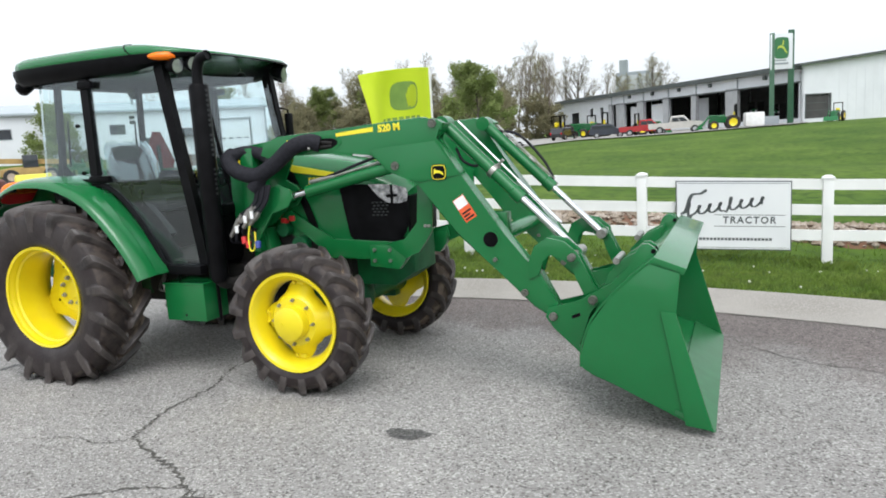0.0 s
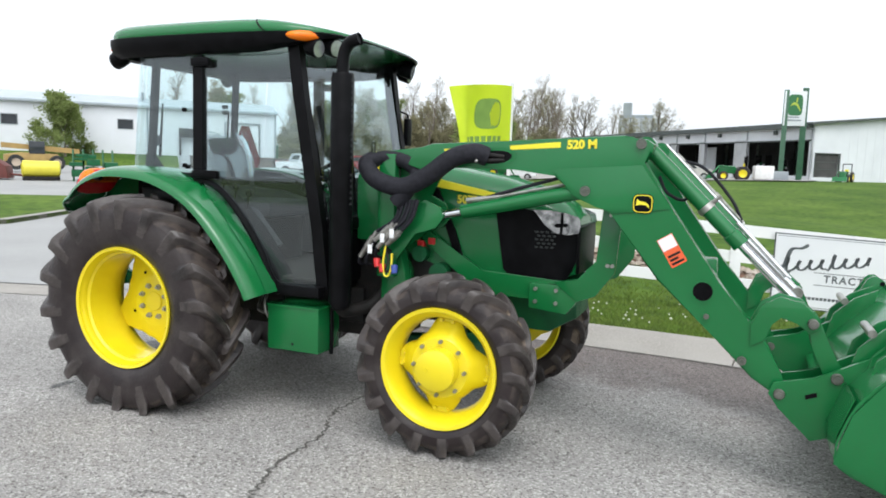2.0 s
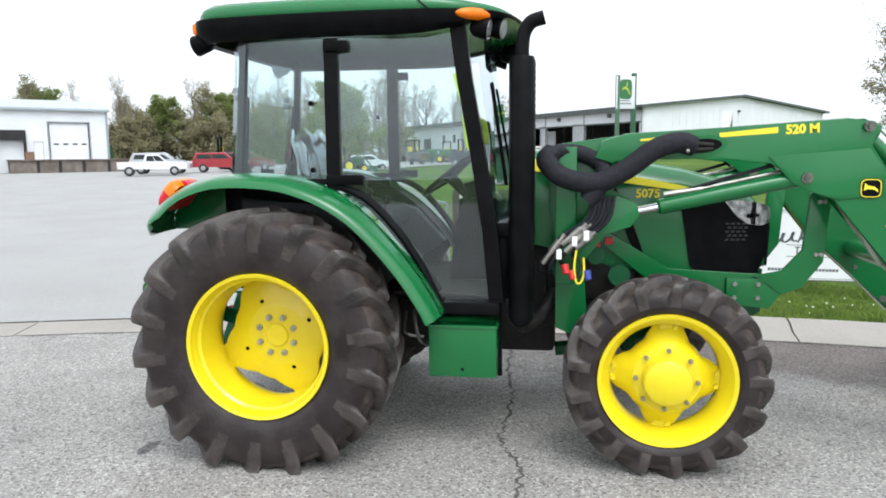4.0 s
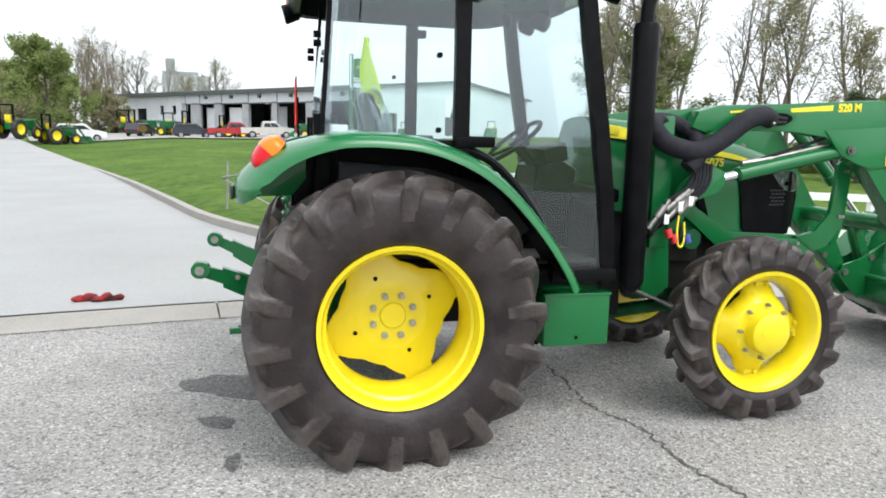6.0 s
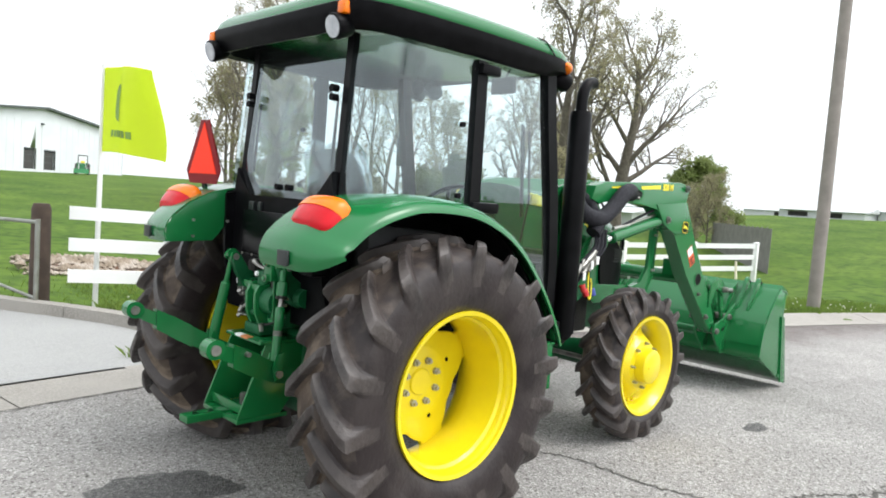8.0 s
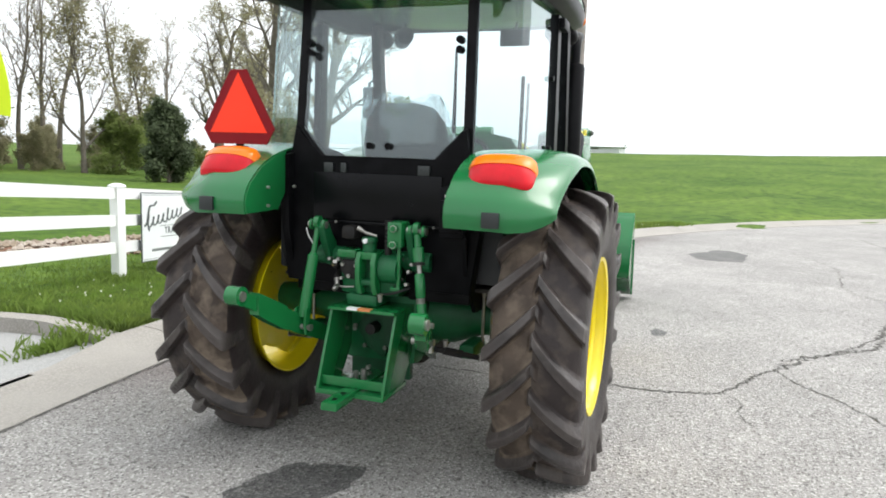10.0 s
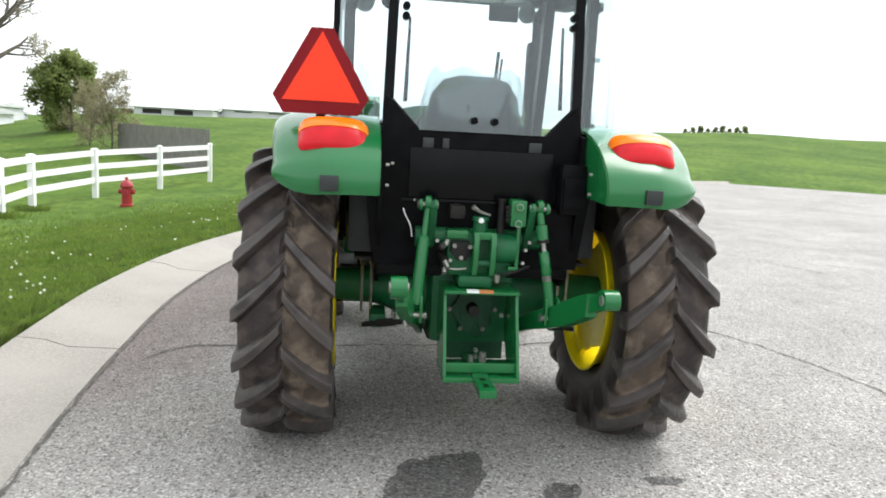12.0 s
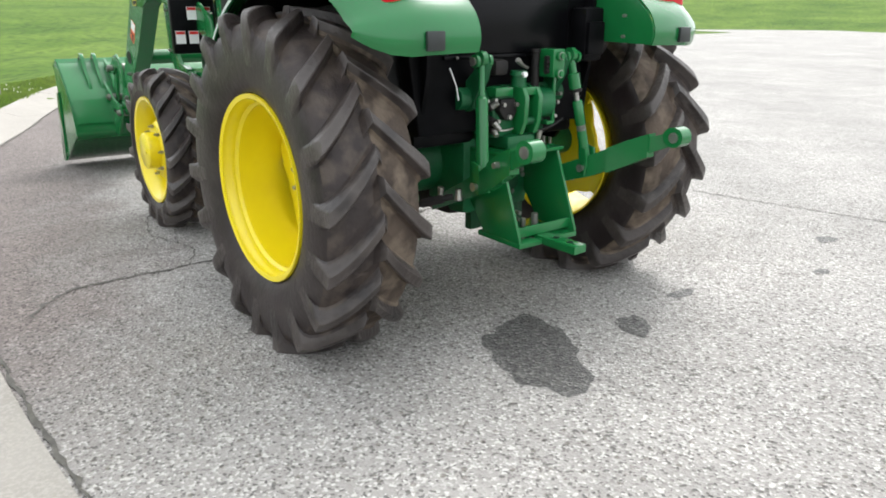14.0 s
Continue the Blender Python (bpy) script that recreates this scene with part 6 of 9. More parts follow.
    for k, (sc, ma, off) in enumerate(((0.052, BLACK, 0.008), (0.048, YELLOW_TRIM, 0.0088), (0.043, BLACK, 0.0096))):
        bm = B()
        add_prism(bm, [(3.045 + sc * a, 1.437 + sc * b * 0.95) for a, b in rr], ARM_Y * s, (ARM_Y + off) * s)
        part("emblem_plate", bm, ma, la)
    bm = B()
    add_prism(bm, [(3.010, 1.425), (3.03, 1.432), (3.06, 1.43), (3.078, 1.415), (3.075, 1.432), (3.058, 1.446), (3.03, 1.450), (3.016, 1.462)], (ARM_Y + 0.009) * s, (ARM_Y + 0.0104) * s)
    part("emblem_mark", bm, YELLOW_TRIM, la)
    bm = B()
    c, u, w = Vector((3.203, 0, 1.205)), Vector((0.53, 0, -0.85)), Vector((0.85, 0, 0.53))
    def lab(u0, u1, w0, w1, o):
        q = [c + u * a + w * b for a, b in ((u0, w0), (u1, w0), (u1, w1), (u0, w1))]
        return add_prism(bm, [(p.x, p.z) for p in q], ARM_Y * s, (ARM_Y + o) * s)
    lab(-0.080, 0.080, -0.042, 0.042, 0.0015)
    part("warning_label", bm, LABEL_ORANGE, la, "orange and white warning label")
    bm = B()
    lab(-0.077, -0.012, -0.039, 0.039, 0.003)
    part("label_panel", bm, LABEL_WHITE, la)
    bm = B()
    for k in range(3):
        lab(0.016 + k * 0.021, 0.028 + k * 0.021, -0.032, 0.033 - 0.02 * (k % 2), 0.003)
    part("label_bars", bm, DARK, la)
    # pins
    for x, z, r in ((3.02, 1.742, 0.026), (2.745, 1.49, 0.027), (3.57, 0.68, 0.022), (3.75, 0.545, 0.027), (3.39, 0.885, 0.013)):
        bm = B()
        add_tube(bm, [(x, (ARM_Y - 0.11) * s, z), (x, (ARM_Y + 0.018) * s, z)], r, 20)
        add_tube(bm, [(x, (ARM_Y + 0.018) * s, z), (x, (ARM_Y + 0.03) * s, z)], r * 0.55, 6)
        part("pivot_pin", bm, PIN, la)
    # mast with its side plates
    bm = B()
    add_prism(bm, [(1.50, 1.12), (1.46, 1.40), (1.47, 1.66), (1.53, 1.68), (1.86, 1.72), (1.92, 1.68), (1.88, 1.55), (1.80, 1.42), (1.90, 1.38), (1.935, 1.30), (1.89, 1.235), (1.80, 1.22), (1.74, 1.16), (1.66, 1.10)], (ARM_Y - 0.125) * s, (ARM_Y - 0.105) * s, 0.004)
    add_prism(bm, [(1.66, 1.30), (1.82, 1.40), (1.92, 1.36), (1.935, 1.30), (1.89, 1.235), (1.76, 1.20), (1.62, 1.0), (1.56, 1.1)], (ARM_Y - 0.013) * s, (ARM_Y + 0.006) * s, 0.003)
    add_box(bm, 1.50, 1.61, (ARM_Y - 0.10) * s, (ARM_Y - 0.02) * s, 0.92, 1.66, 0.01)
    mast = part("loader_mast", bm, GREEN, tractor, "green loader mast bracket")
    bm = B()
    add_prism(bm, [(1.60, 0.62), (1.68, 0.68), (1.66, 0.95), (1.62, 1.08), (1.50, 1.0), (1.5, 0.66)], 0.30 * s, 0.42 * s, 0.01)
    add_prism(bm, [(1.70, 1.17), (1.78, 1.20), (2.12, 0.98), (2.62, 0.955), (2.70, 0.98), (2.72, 0.90), (2.64, 0.84), (2.10, 0.85)], 0.305 * s, 0.335 * s, 0.005)
    part("loader_frame", bm, GREEN, mast, "green side rail")
    bm = B()
    add_prism(bm, [(2.42, 0.80), (2.64, 0.78), (2.70, 0.86), (2.70, 0.945), (2.42, 0.945)], 0.29 * s, 0.3565 * s, 0.004)
    part("frame_bracket", bm, GREEN, mast)
    for x, z in ((2.46, 0.915), (2.46, 0.84), (2.58, 0.915), (2.58, 0.84)):
        bm = B()
        add_tube(bm, [(x, 0.35 * s, z), (x, 0.37 * s, z)], 0.012, 6)
        part("frame_bolt", bm, ZINC, mast)
    # bent brush guard bar before the grille
    bm = B()
    add_prism(bm, [(2.56, 0.96), (2.70, 0.86), (2.80, 0.90), (2.90, 1.04), (2.925, 1.40), (2.85, 1.43), (2.82, 1.40), (2.80, 1.10), (2.70, 0.985)], 0.338 * s, 0.363 * s, 0.004)
    part("grille_guard", bm, GREEN, mast, "green bent guard bar")
    for x, z in ((2.86, 1.08), (2.885, 1.08), (2.865, 1.36), (2.89, 1.36)):
        bm = B()
        add_tube(bm, [(x, 0.35 * s, z), (x, 0.372 * s, z)], 0.011, 8)
        part("guard_bolt", bm, ZINC, mast)
    # lift cylinder
    p, q = Vector((1.875, (ARM_Y - 0.04) * s, 1.305)), Vector((2.745, (ARM_Y - 0.04) * s, 1.49))
    d = (q - p).normalized()
    bm = B()
    add_tube(bm, [p + d * 0.16, p + d * 0.17, p + d * 0.20, q - d * 0.02], [0.032, 0.043, 0.043, 0.042], 20)
    add_tube(bm, [q + Vector((0, -0.04, 0)), q + Vector((0, 0.04, 0))], 0.05, 20)
    add_tube(bm, [p + Vector((0, -0.04, 0)), p + Vector((0, 0.04, 0))], 0.045, 20)
    cyl = part("lift_cylinder", bm, GREEN, tractor, "green hydraulic lift cylinder")
    bm = B()
    add_tube(bm, [p, p + d * 0.18], 0.024, 16)
    part("chrome_rod", bm, CHROME, cyl, "bright chrome piston rod")
    bm = B()
    add_tube(bm, [q - d * 0.55 + Vector((0, 0, 0.05)), q - d * 0.08 + Vector((0, 0, 0.055))], 0.009, 8)
    add_tube(bm, [q - d * 0.70 + Vector((0, 0, 0.06)), q - d * 0.5 + Vector((0, 0, 0.05))], 0.014, 8)
    part("oil_line", bm, ZINC, cyl)
    bm = B()
    add_tube(bm, curve3([p + d * 0.28 + Vector((0, 0, 0.055)), q - d * 0.35 + Vector((0, 0, 0.08)), q - d * 0.12 + Vector((0, 0, 0.10)), q + Vector((-0.03, 0, 0.13))], 5), 0.010, 8)
    part("hose", bm, HOSE, cyl)
    # bucket cylinder along the arm's upper side
    p, q = Vector((3.03, (ARM_Y - 0.10 - 0.05) * s, 1.735)), Vector((3.87, (ARM_Y - 0.15) * s, 0.905))
    d = (q - p).normalized()
    up = Vector((-d.z, 0, d.x))
    bm = B()
    add_tube(bm, [p, p + d * 0.62, p + d * 0.625, p + d * 0.70], [0.040, 0.040, 0.046, 0.046], 20)
    add_tube(bm, [p + Vector((0, -0.05, 0)), p + Vector((0, 0.05, 0))], 0.05, 20)
    cyl = part("bucket_cylinder", bm, GREEN, tractor, "green hydraulic bucket cylinder")
    bm = B()
    add_tube(bm, [p + d * 0.69, q], 0.024, 16)
    part("chrome_rod", bm, CHROME, cyl, "bright chrome piston rod")
    bm = B()
    add_tube(bm, [q + Vector((0, -0.05, 0)), q + Vector((0, 0.09, 0))], 0.033, 16)
    part("rod_eye", bm, ZINC, cyl)
    bm = B()
    if s > 0:
        add_tube(bm, [p + d * 0.08 + up * 0.055, p + d * 0.66 + up * 0.055], 0.010, 8)
        add_tube(bm, [p + d * 0.42 + up * 0.05, p + d * 0.47 + up * 0.05], 0.02, 8)
        part("oil_line", bm, ZINC, cyl)
        bm = B()
        add_tube(bm, curve3([p + d * 0.66 + up * 0.05, p + d * 0.5 + up * 0.10, p + d * 0.25 + up * 0.11, p + d * 0.10 + up * 0.02], 5), 0.010, 8)
        part("hose", bm, HOSE, cyl)
    else:
        # bucket level rod in its guide
        add_tube(bm, [p + d * 0.06 + up * 0.075, p + d * 0.98 + up * 0.060], 0.008, 10)
        part("level_rod", bm, CHROME, cyl, "thin bright bucket level rod")
        bm = B()
        add_tube(bm, [p + d * 0.43, p + d * 0.46], 0.048, 16)
        add_tube(bm, [p + d * 0.445 + up * 0.04, p + d * 0.445 + up * 0.095], 0.012, 8)
        part("rod_guide", bm, ZINC, cyl, "bright clamp round the cylinder")
        bm = B()
        add_tube(bm, [p + d * 0.60 + up * 0.062, p + d * 0.96 + up * 0.055], 0.014, 10)
        part("rod_sleeve", bm, CHROME, cyl)
        bm = B()
        add_tube(bm, curve3([p + d * 0.30 + up * 0.03, p + d * 0.34 - up * 0.05, p + d * 0.25 - up * 0.09, p + d * 0.16 - up * 0.06], 5), 0.009, 8)
        part("hose", bm, HOSE, cyl)
    # lever, curved link and bucket plate at the arm's end
    yy = ARM_Y - 0.05
    bm = B()
    outer = [(3.60, 0.87), (3.64, 0.97), (3.72, 1.02), (3.82, 1.00), (3.90, 0.93), (3.91, 0.88), (3.86, 0.85), (3.80, 0.90), (3.73, 0.92), (3.69, 0.88), (3.67, 0.80), (3.60, 0.76)]
    for dy in (-0.055, 0.055):
        add_prism(bm, outer, (yy + dy) * s - 0.008, (yy + dy) * s + 0.008, 0.003)
    part("lever_link", bm, GREEN, la, "curved green bucket lever")
    bm = B()
    for dy in (-0.03, 0.03):
        add_prism(bm, [(3.84, 0.93), (3.90, 0.92), (3.99, 0.72), (4.05, 0.66), (4.02, 0.60), (3.95, 0.62), (3.88, 0.78)], (yy + dy) * s - 0.010, (yy + dy) * s + 0.010, 0.003)
    part("bucket_link", bm, GREEN, la)
    bm = B()
    add_prism(bm, [(3.72, 0.60), (3.90, 0.64), (4.10, 0.76), (4.22, 0.80), (4.24, 0.72), (4.08, 0.60), (3.98, 0.36), (3.90, 0.33), (3.75, 0.47), (3.70, 0.54)], (yy + 0.062) * s, (yy + 0.082) * s, 0.004)
    add_prism(bm, [(3.72, 0.60), (3.90, 0.64), (4.10, 0.76), (4.22, 0.80), (4.24, 0.72), (4.08, 0.60), (3.98, 0.36), (3.90, 0.33), (3.75, 0.47), (3.70, 0.54)], (yy - 0.082) * s, (yy - 0.062) * s, 0.004)
    carrier = part("bucket_carrier", bm, GREEN, la, "green quick coupler plates")
    for x, z, r in ((3.87, 0.905, 0.024), (3.99, 0.655, 0.027), (3.75, 0.545, 0.026)):
        bm = B()
        add_tube(bm, [(x, (yy - 0.09) * s, z), (x, (yy + 0.094) * s, z), (x, (yy + 0.10) * s, z)], [r, r, r * 0.85], 16)
        add_tube(bm, [(x, (yy + 0.10) * s, z), (x, (yy + 0.108) * s, z)], r * 0.5, 6)
        part("carrier_pin", bm, PIN, carrier)
    bm = B()
    add_prism(bm, [(3.86, 0.555), (3.91, 0.575), (3.915, 0.555), (3.865, 0.535)], (yy + 0.082) * s, (yy + 0.0845) * s)
    part("carrier_slot", bm, BLACK, carrier)
# cross tube between the arms
bm = B()
add_tube(bm, [(3.365, -0.42, 1.01), (3.365, 0.42, 1.01)], 0.055, 24)
tube_ob = part("cross_tube", bm, GREEN, tractor, "green loader cross tube")
bm = B()
add_box(bm, 3.26, 3.42, -0.36, -0.26, 1.02, 1.16, 0.01)
part("valve_cover", bm, GREEN, tube_ob)
bm = B()
add_tube(bm, [(3.98, -0.52, 0.50), (3.98, 0.52, 0.50)], 0.03, 16)
part("carrier_tube", bm, GREEN, tractor)
bm = B()
add_tube(bm, [(3.95, -0.36, 0.70), (3.97, -0.25, 0.64), (3.99, -0.22, 0.60)], 0.013, 8)
add_tube(bm, [(3.90, -0.40, 0.80), (3.93, -0.34, 0.72)], 0.016, 8)
part("latch_handle", bm, ZINC, tractor)

# bucket
BW = 0.925
SIDE = [(3.97, 0.35), (4.00, 0.46), (4.05, 0.58), (4.16, 0.73), (4.29, 0.86), (4.39, 0.94), (4.53, 0.89), (4.505, 0.67), (4.67, 0.05), (4.60, 0.05)]
bm = B()
add_prism(bm, SIDE, -BW, -BW + 0.012, 0.002)
add_prism(bm, SIDE, BW - 0.012, BW, 0.002)
# shell: floor, curved back, top lip
shell = curve3([(4.68, 0, 0.045), (4.30, 0, 0.215), (4.02, 0, 0.335), (3.985, 0, 0.40), (4.01, 0, 0.50), (4.10, 0, 0.66), (4.25, 0, 0.82), (4.39, 0, 0.93), (4.52, 0, 0.885)], 4)
rows = []
for i, p in enumerate(shell):
    t = (shell[min(i + 1, len(shell) - 1)] - shell[max(i - 1, 0)]).normalized()
    nrm = Vector((t.z, 0, -t.x))
    rows.append([p + Vector((0, -BW + 0.01, 0)), p + Vector((0, BW - 0.01, 0)), p + nrm * -0.012 + Vector((0, BW - 0.01, 0)), p + nrm * -0.012 + Vector((0, -BW + 0.01, 0))])
add_rings(bm, rows)
bucket = part("bucket", bm, GREEN, tractor, "wide green steel loader bucket resting on its edge")
bm = B()
e0, e1 = Vector((4.70, 0, 0.030)), Vector((4.50, 0, 0.118))
add_prism(bm, [(4.685, 0.032), (4.70, 0.038), (4.50, 0.142), (4.495, 0.118)], -BW - 0.008, BW + 0.008, 0.002)
part("cutting_edge", bm, mat("worn_edge_paint", (0.014, 0.11, 0.034), (0.02, 0.13, 0.045), 12, 0.4), bucket)
for s in (-1, 1):
    bm = B()
    add_prism(bm, [(4.43, 0.68), (4.505, 0.67), (4.69, 0.04), (4.55, 0.06)], BW * s, (BW + 0.014) * s, 0.003)
    part("side_cutter", bm, GREEN, bucket)
bm = B()
add_prism(bm, [(4.36, 0.93), (4.40, 0.965), (4.56, 0.905), (4.545, 0.87)], -BW, BW, 0.003)
part("top_lip", bm, GREEN, bucket)
for y in (-0.73, -0.63, 0.63, 0.73):
    bm = B()
    add_prism(bm, [(4.13, 0.70), (4.15, 0.79), (4.24, 0.865), (4.275, 0.94), (4.295, 0.985), (4.32, 1.005), (4.35, 1.008), (4.385, 0.985), (4.415, 0.93), (4.40, 0.88), (4.30, 0.80)], y - 0.014, y + 0.014, 0.005)
    lug = part("top_lug", bm, GREEN, bucket, "rounded green hook plate")
    bm = B()
    add_tube(bm, [(4.35, y - 0.0155, 0.965), (4.35, y + 0.0155, 0.965)], 0.014, 14)
    part("lug_hole", bm, BLACK, lug)
for y in (-0.46, 0.46):
    bm = B()
    add_prism(bm, [(4.02, 0.50), (4.10, 0.80), (4.20, 0.90), (4.32, 0.96), (4.30, 0.86), (4.14, 0.70)], y - 0.10, y - 0.08, 0.003)
    add_prism(bm, [(4.02, 0.50), (4.10, 0.80), (4.20, 0.90), (4.32, 0.96), (4.30, 0.86), (4.14, 0.70)], y + 0.08, y + 0.10, 0.003)
    part("hook_plate", bm, GREEN, bucket)
    bm = B()
    add_tube(bm, [(4.15, y - 0.12, 0.88), (4.15, y + 0.12, 0.88)], 0.02, 12)
    part("hook_bar", bm, ZINC, bucket)
bm = B()
rows = []
for p in ((3.975, 0.45), (4.06, 0.64)):
    rows.append([(p[0] - 0.01, -BW + 0.02, p[1]), (p[0] - 0.01, BW - 0.02, p[1]), (p[0] - 0.004, BW - 0.02, p[1] + 0.008), (p[0] - 0.004, -BW + 0.02, p[1] + 0.008)])
add_rings(bm, rows)
part("back_stiffener", bm, GREEN, bucket)

# black panel with warning labels on the left mast, and thin guard rods beside it
bm = B()
add_box(bm, 1.86, 1.90, 0.40, 0.66, 1.10, 1.47, 0.01)
guard_panel = part("mast_panel", bm, BLACK_PAINT, tractor, "black panel with red and white warning labels")
for y in (0.425, 0.505, 0.585):
    for z in (1.16, 1.30):
        if y > 0.55 and z > 1.2:
            continue
        bm = B()
        add_box(bm, 1.8575, 1.8605, y, y + 0.058, z, z + 0.075)
        lab = part("warning_label", bm, LABEL_WHITE, guard_panel, "white label with a red heading")
        bm = B()
        add_box(bm, 1.856, 1.8575, y + 0.003, y + 0.055, z + 0.055, z + 0.072)
        part("label_heading", bm, RED_PLASTIC, lab)
for y in (0.395, 0.412, 0.493):
    bm = B()
    add_tube(bm, [(1.84, y, 1.08), (1.84, y, 1.50)], 0.006, 8)
    part("guard_rod", bm, BLACK_PAINT, guard_panel)

# sleeved hoses from the mast to the right arm, with couplings
bm = B()
hy = -(ARM_Y + 0.045)
add_tube(bm, curve3([(2.19, hy + 0.05, 1.655), (2.12, hy + 0.02, 1.675), (2.00, hy - 0.005, 1.642), (1.85, hy - 0.015, 1.535), (1.70, hy - 0.02, 1.470), (1.53, hy - 0.01, 1.505), (1.45, hy + 0.01, 1.585), (1.47, hy + 0.06, 1.625)], 6), 0.054, 14)
hoses = part("sleeved_hose", bm, HOSE, tractor, "looped black sleeved hydraulic hose bundle")
bm = B()
add_tube(bm, curve3([(1.47, hy + 0.06, 1.62), (1.53, hy + 0.10, 1.635), (1.64, hy + 0.11, 1.62), (1.74, hy + 0.09, 1.56), (1.75, hy + 0.04, 1.49)], 5), 0.043, 12)
part("hose_return", bm, HOSE, hoses)
bm = B()
add_tube(bm, curve3([(1.74, hy, 1.48), (1.70, hy - 0.01, 1.42), (1.66, hy - 0.01, 1.375)], 4), 0.05, 12)
part("hose_tail", bm, HOSE, hoses)
for dz in (-0.02, 0.012):
    bm = B()
    add_tube(bm, [(2.17, hy + 0.035, 1.66 + dz), (2.20, hy + 0.03, 1.655 + dz), (2.29, hy + 0.04, 1.652 + dz * 0.6)], [0.018, 0.013, 0.011], 10)
    part("hose_end", bm, DARK, hoses)
bm = B()
add_ball(bm, (2.155, hy - 0.035, 1.63), 0.010, seg=8)
part("hose_clip", bm, ZINC, hoses)
rnd = random.Random(4)
for k in range(6):
    x0, x1 = 1.66 + 0.022 * k, 1.42 + 0.036 * k + rnd.uniform(-0.03, 0.02)
    z1 = 1.04 + rnd.uniform(-0.05, 0.06)
    bm = B()
    line = curve3([(x0 + 0.03, hy - 0.015, 1.40), (x0 - 0.03 + 0.03, hy - 0.03 - 0.008 * (k % 2), 1.28), ((x0 + x1) / 2 - 0.01, hy - 0.03, 1.18), (x1 + 0.02, hy - 0.015, z1 + 0.02), (x1 + 0.03, hy + 0.08, z1 - 0.02)], 5)
    add_tube(bm, line, 0.010, 8)
    h = part("coupler_hose", bm, HOSE, hoses)
    j = rnd.choice((6, 7, 8, 9, 10))
    a, b = line[j], line[j + 5]
    dd = (b - a)
    bm = B()
    add_tube(bm, [a, a + dd * 0.2, a + dd * 0.22, a + dd * 0.6, a + dd * 0.62, b], [0.013, 0.013, 0.02, 0.02, 0.016, 0.016], 10)
    part("coupler", bm, ZINC, h, "zinc plated quick coupler")
for x, z, ma in ((1.55, 1.04, RED_PLASTIC), (1.585, 1.01, RED_PLASTIC), (1.665, 1.01, BLUE_PLASTIC)):
    bm = B()
    add_tube(bm, [(x, hy - 0.03, z), (x + 0.01, hy - 0.045, z - 0.045)], [0.022, 0.018], 10)
    part("dust_cap", bm, ma, hoses)
bm = B()
add_tube(bm, curve3([(1.60, hy - 0.03, 1.12), (1.63, hy - 0.04, 1.04), (1.61, hy - 0.04, 0.97), (1.64, hy - 0.02, 0.98)], 4), 0.006, 6)
part("cap_cord", bm, DARK, hoses)
bm = B()
add_tube(bm, curve3([(1.61, hy - 0.035, 1.12), (1.60, hy - 0.045, 1.03), (1.61, hy - 0.05, 0.955), (1.635, hy - 0.045, 0.95), (1.65, hy - 0.04, 1.0), (1.648, hy - 0.03, 1.08)], 5), 0.006, 6)
part("cap_cord", bm, YELLOW_TRIM, hoses, "looped yellow dust cap cord")
for x, z in ((1.60, 1.17), (1.66, 1.20), (1.52, 1.10)):
    bm = B()
    add_box(bm, x - 0.014, x + 0.014, hy - 0.066, hy - 0.062, z - 0.026, z + 0.026, 0.001, None)
    add_tube(bm, [(x, hy - 0.064, z + 0.02), (x + 0.006, hy - 0.03, z + 0.03)], 0.0025, 5)
    part("paper_tag", bm, LABEL_WHITE, hoses, "small white tag tied to a hose")



# the front axle and loader stand a little to the left of the rear axle's middle
for ob in [o for o in tractor.children_recursive if o.type == "MESH"]:
    up = ob
    whole = False
    while up is not None:
        whole = whole or up.name.split(".")[0] in ("bucket", "carrier_tube", "front_wheel")
        up = up.parent
    flat = np.empty(len(ob.data.vertices) * 3)
    ob.data.vertices.foreach_get("co", flat)
    co = flat.reshape(-1, 3)
    ahead = np.maximum(co[:, 0], 0.0) * 0.021
    if "bucket" in (ob.name.split(".")[0], ob.parent.name.split(".")[0]):
        co[:, 0] -= 0.028 * np.clip((co[:, 0] - 3.95) / 0.1, 0, 1)
    if whole and "front_wheel" not in (ob.name.split(".")[0], ob.parent.name.split(".")[0]):
        co[:, 1] += ahead
    elif whole:
        co[:, 1] += 0.086 if co[:, 1].mean() > 0 else 0.0
    else:
        co[:, 1] += ahead * (1 + np.clip(co[:, 1] / 0.5, -1, 1))
    ob.data.vertices.foreach_set("co", co.reshape(-1))
    ob.data.update()


# ---- fence, sign, flag and small things by the kerb ----
VINYL = mat("white_vinyl", (0.80, 0.80, 0.80), (0.74, 0.745, 0.74), 2.5, 0.35, bump=0.02, bscale=30)
PANEL = mat("white_sign_panel", (0.74, 0.75, 0.77), (0.70, 0.71, 0.735), 2, 0.4)
INK = mat("dark_grey_ink", (0.07, 0.08, 0.085), (0.09, 0.10, 0.105), 10, 0.5)
STEEL_PIPE = mat("weathered_galvanised_pipe", (0.30, 0.31, 0.28), (0.22, 0.22, 0.19), 9, 0.5, 0.5, bump=0.2, bscale=60)
POST_WOOD = mat("dark_weathered_wood", (0.045, 0.03, 0.022), (0.075, 0.05, 0.038), 6, 0.85, bump=0.5, bscale=50)
GREY_WOOD = mat("grey_weathered_wood", (0.17, 0.165, 0.155), (0.22, 0.21, 0.20), 3, 0.9, bump=0.5, bscale=40)
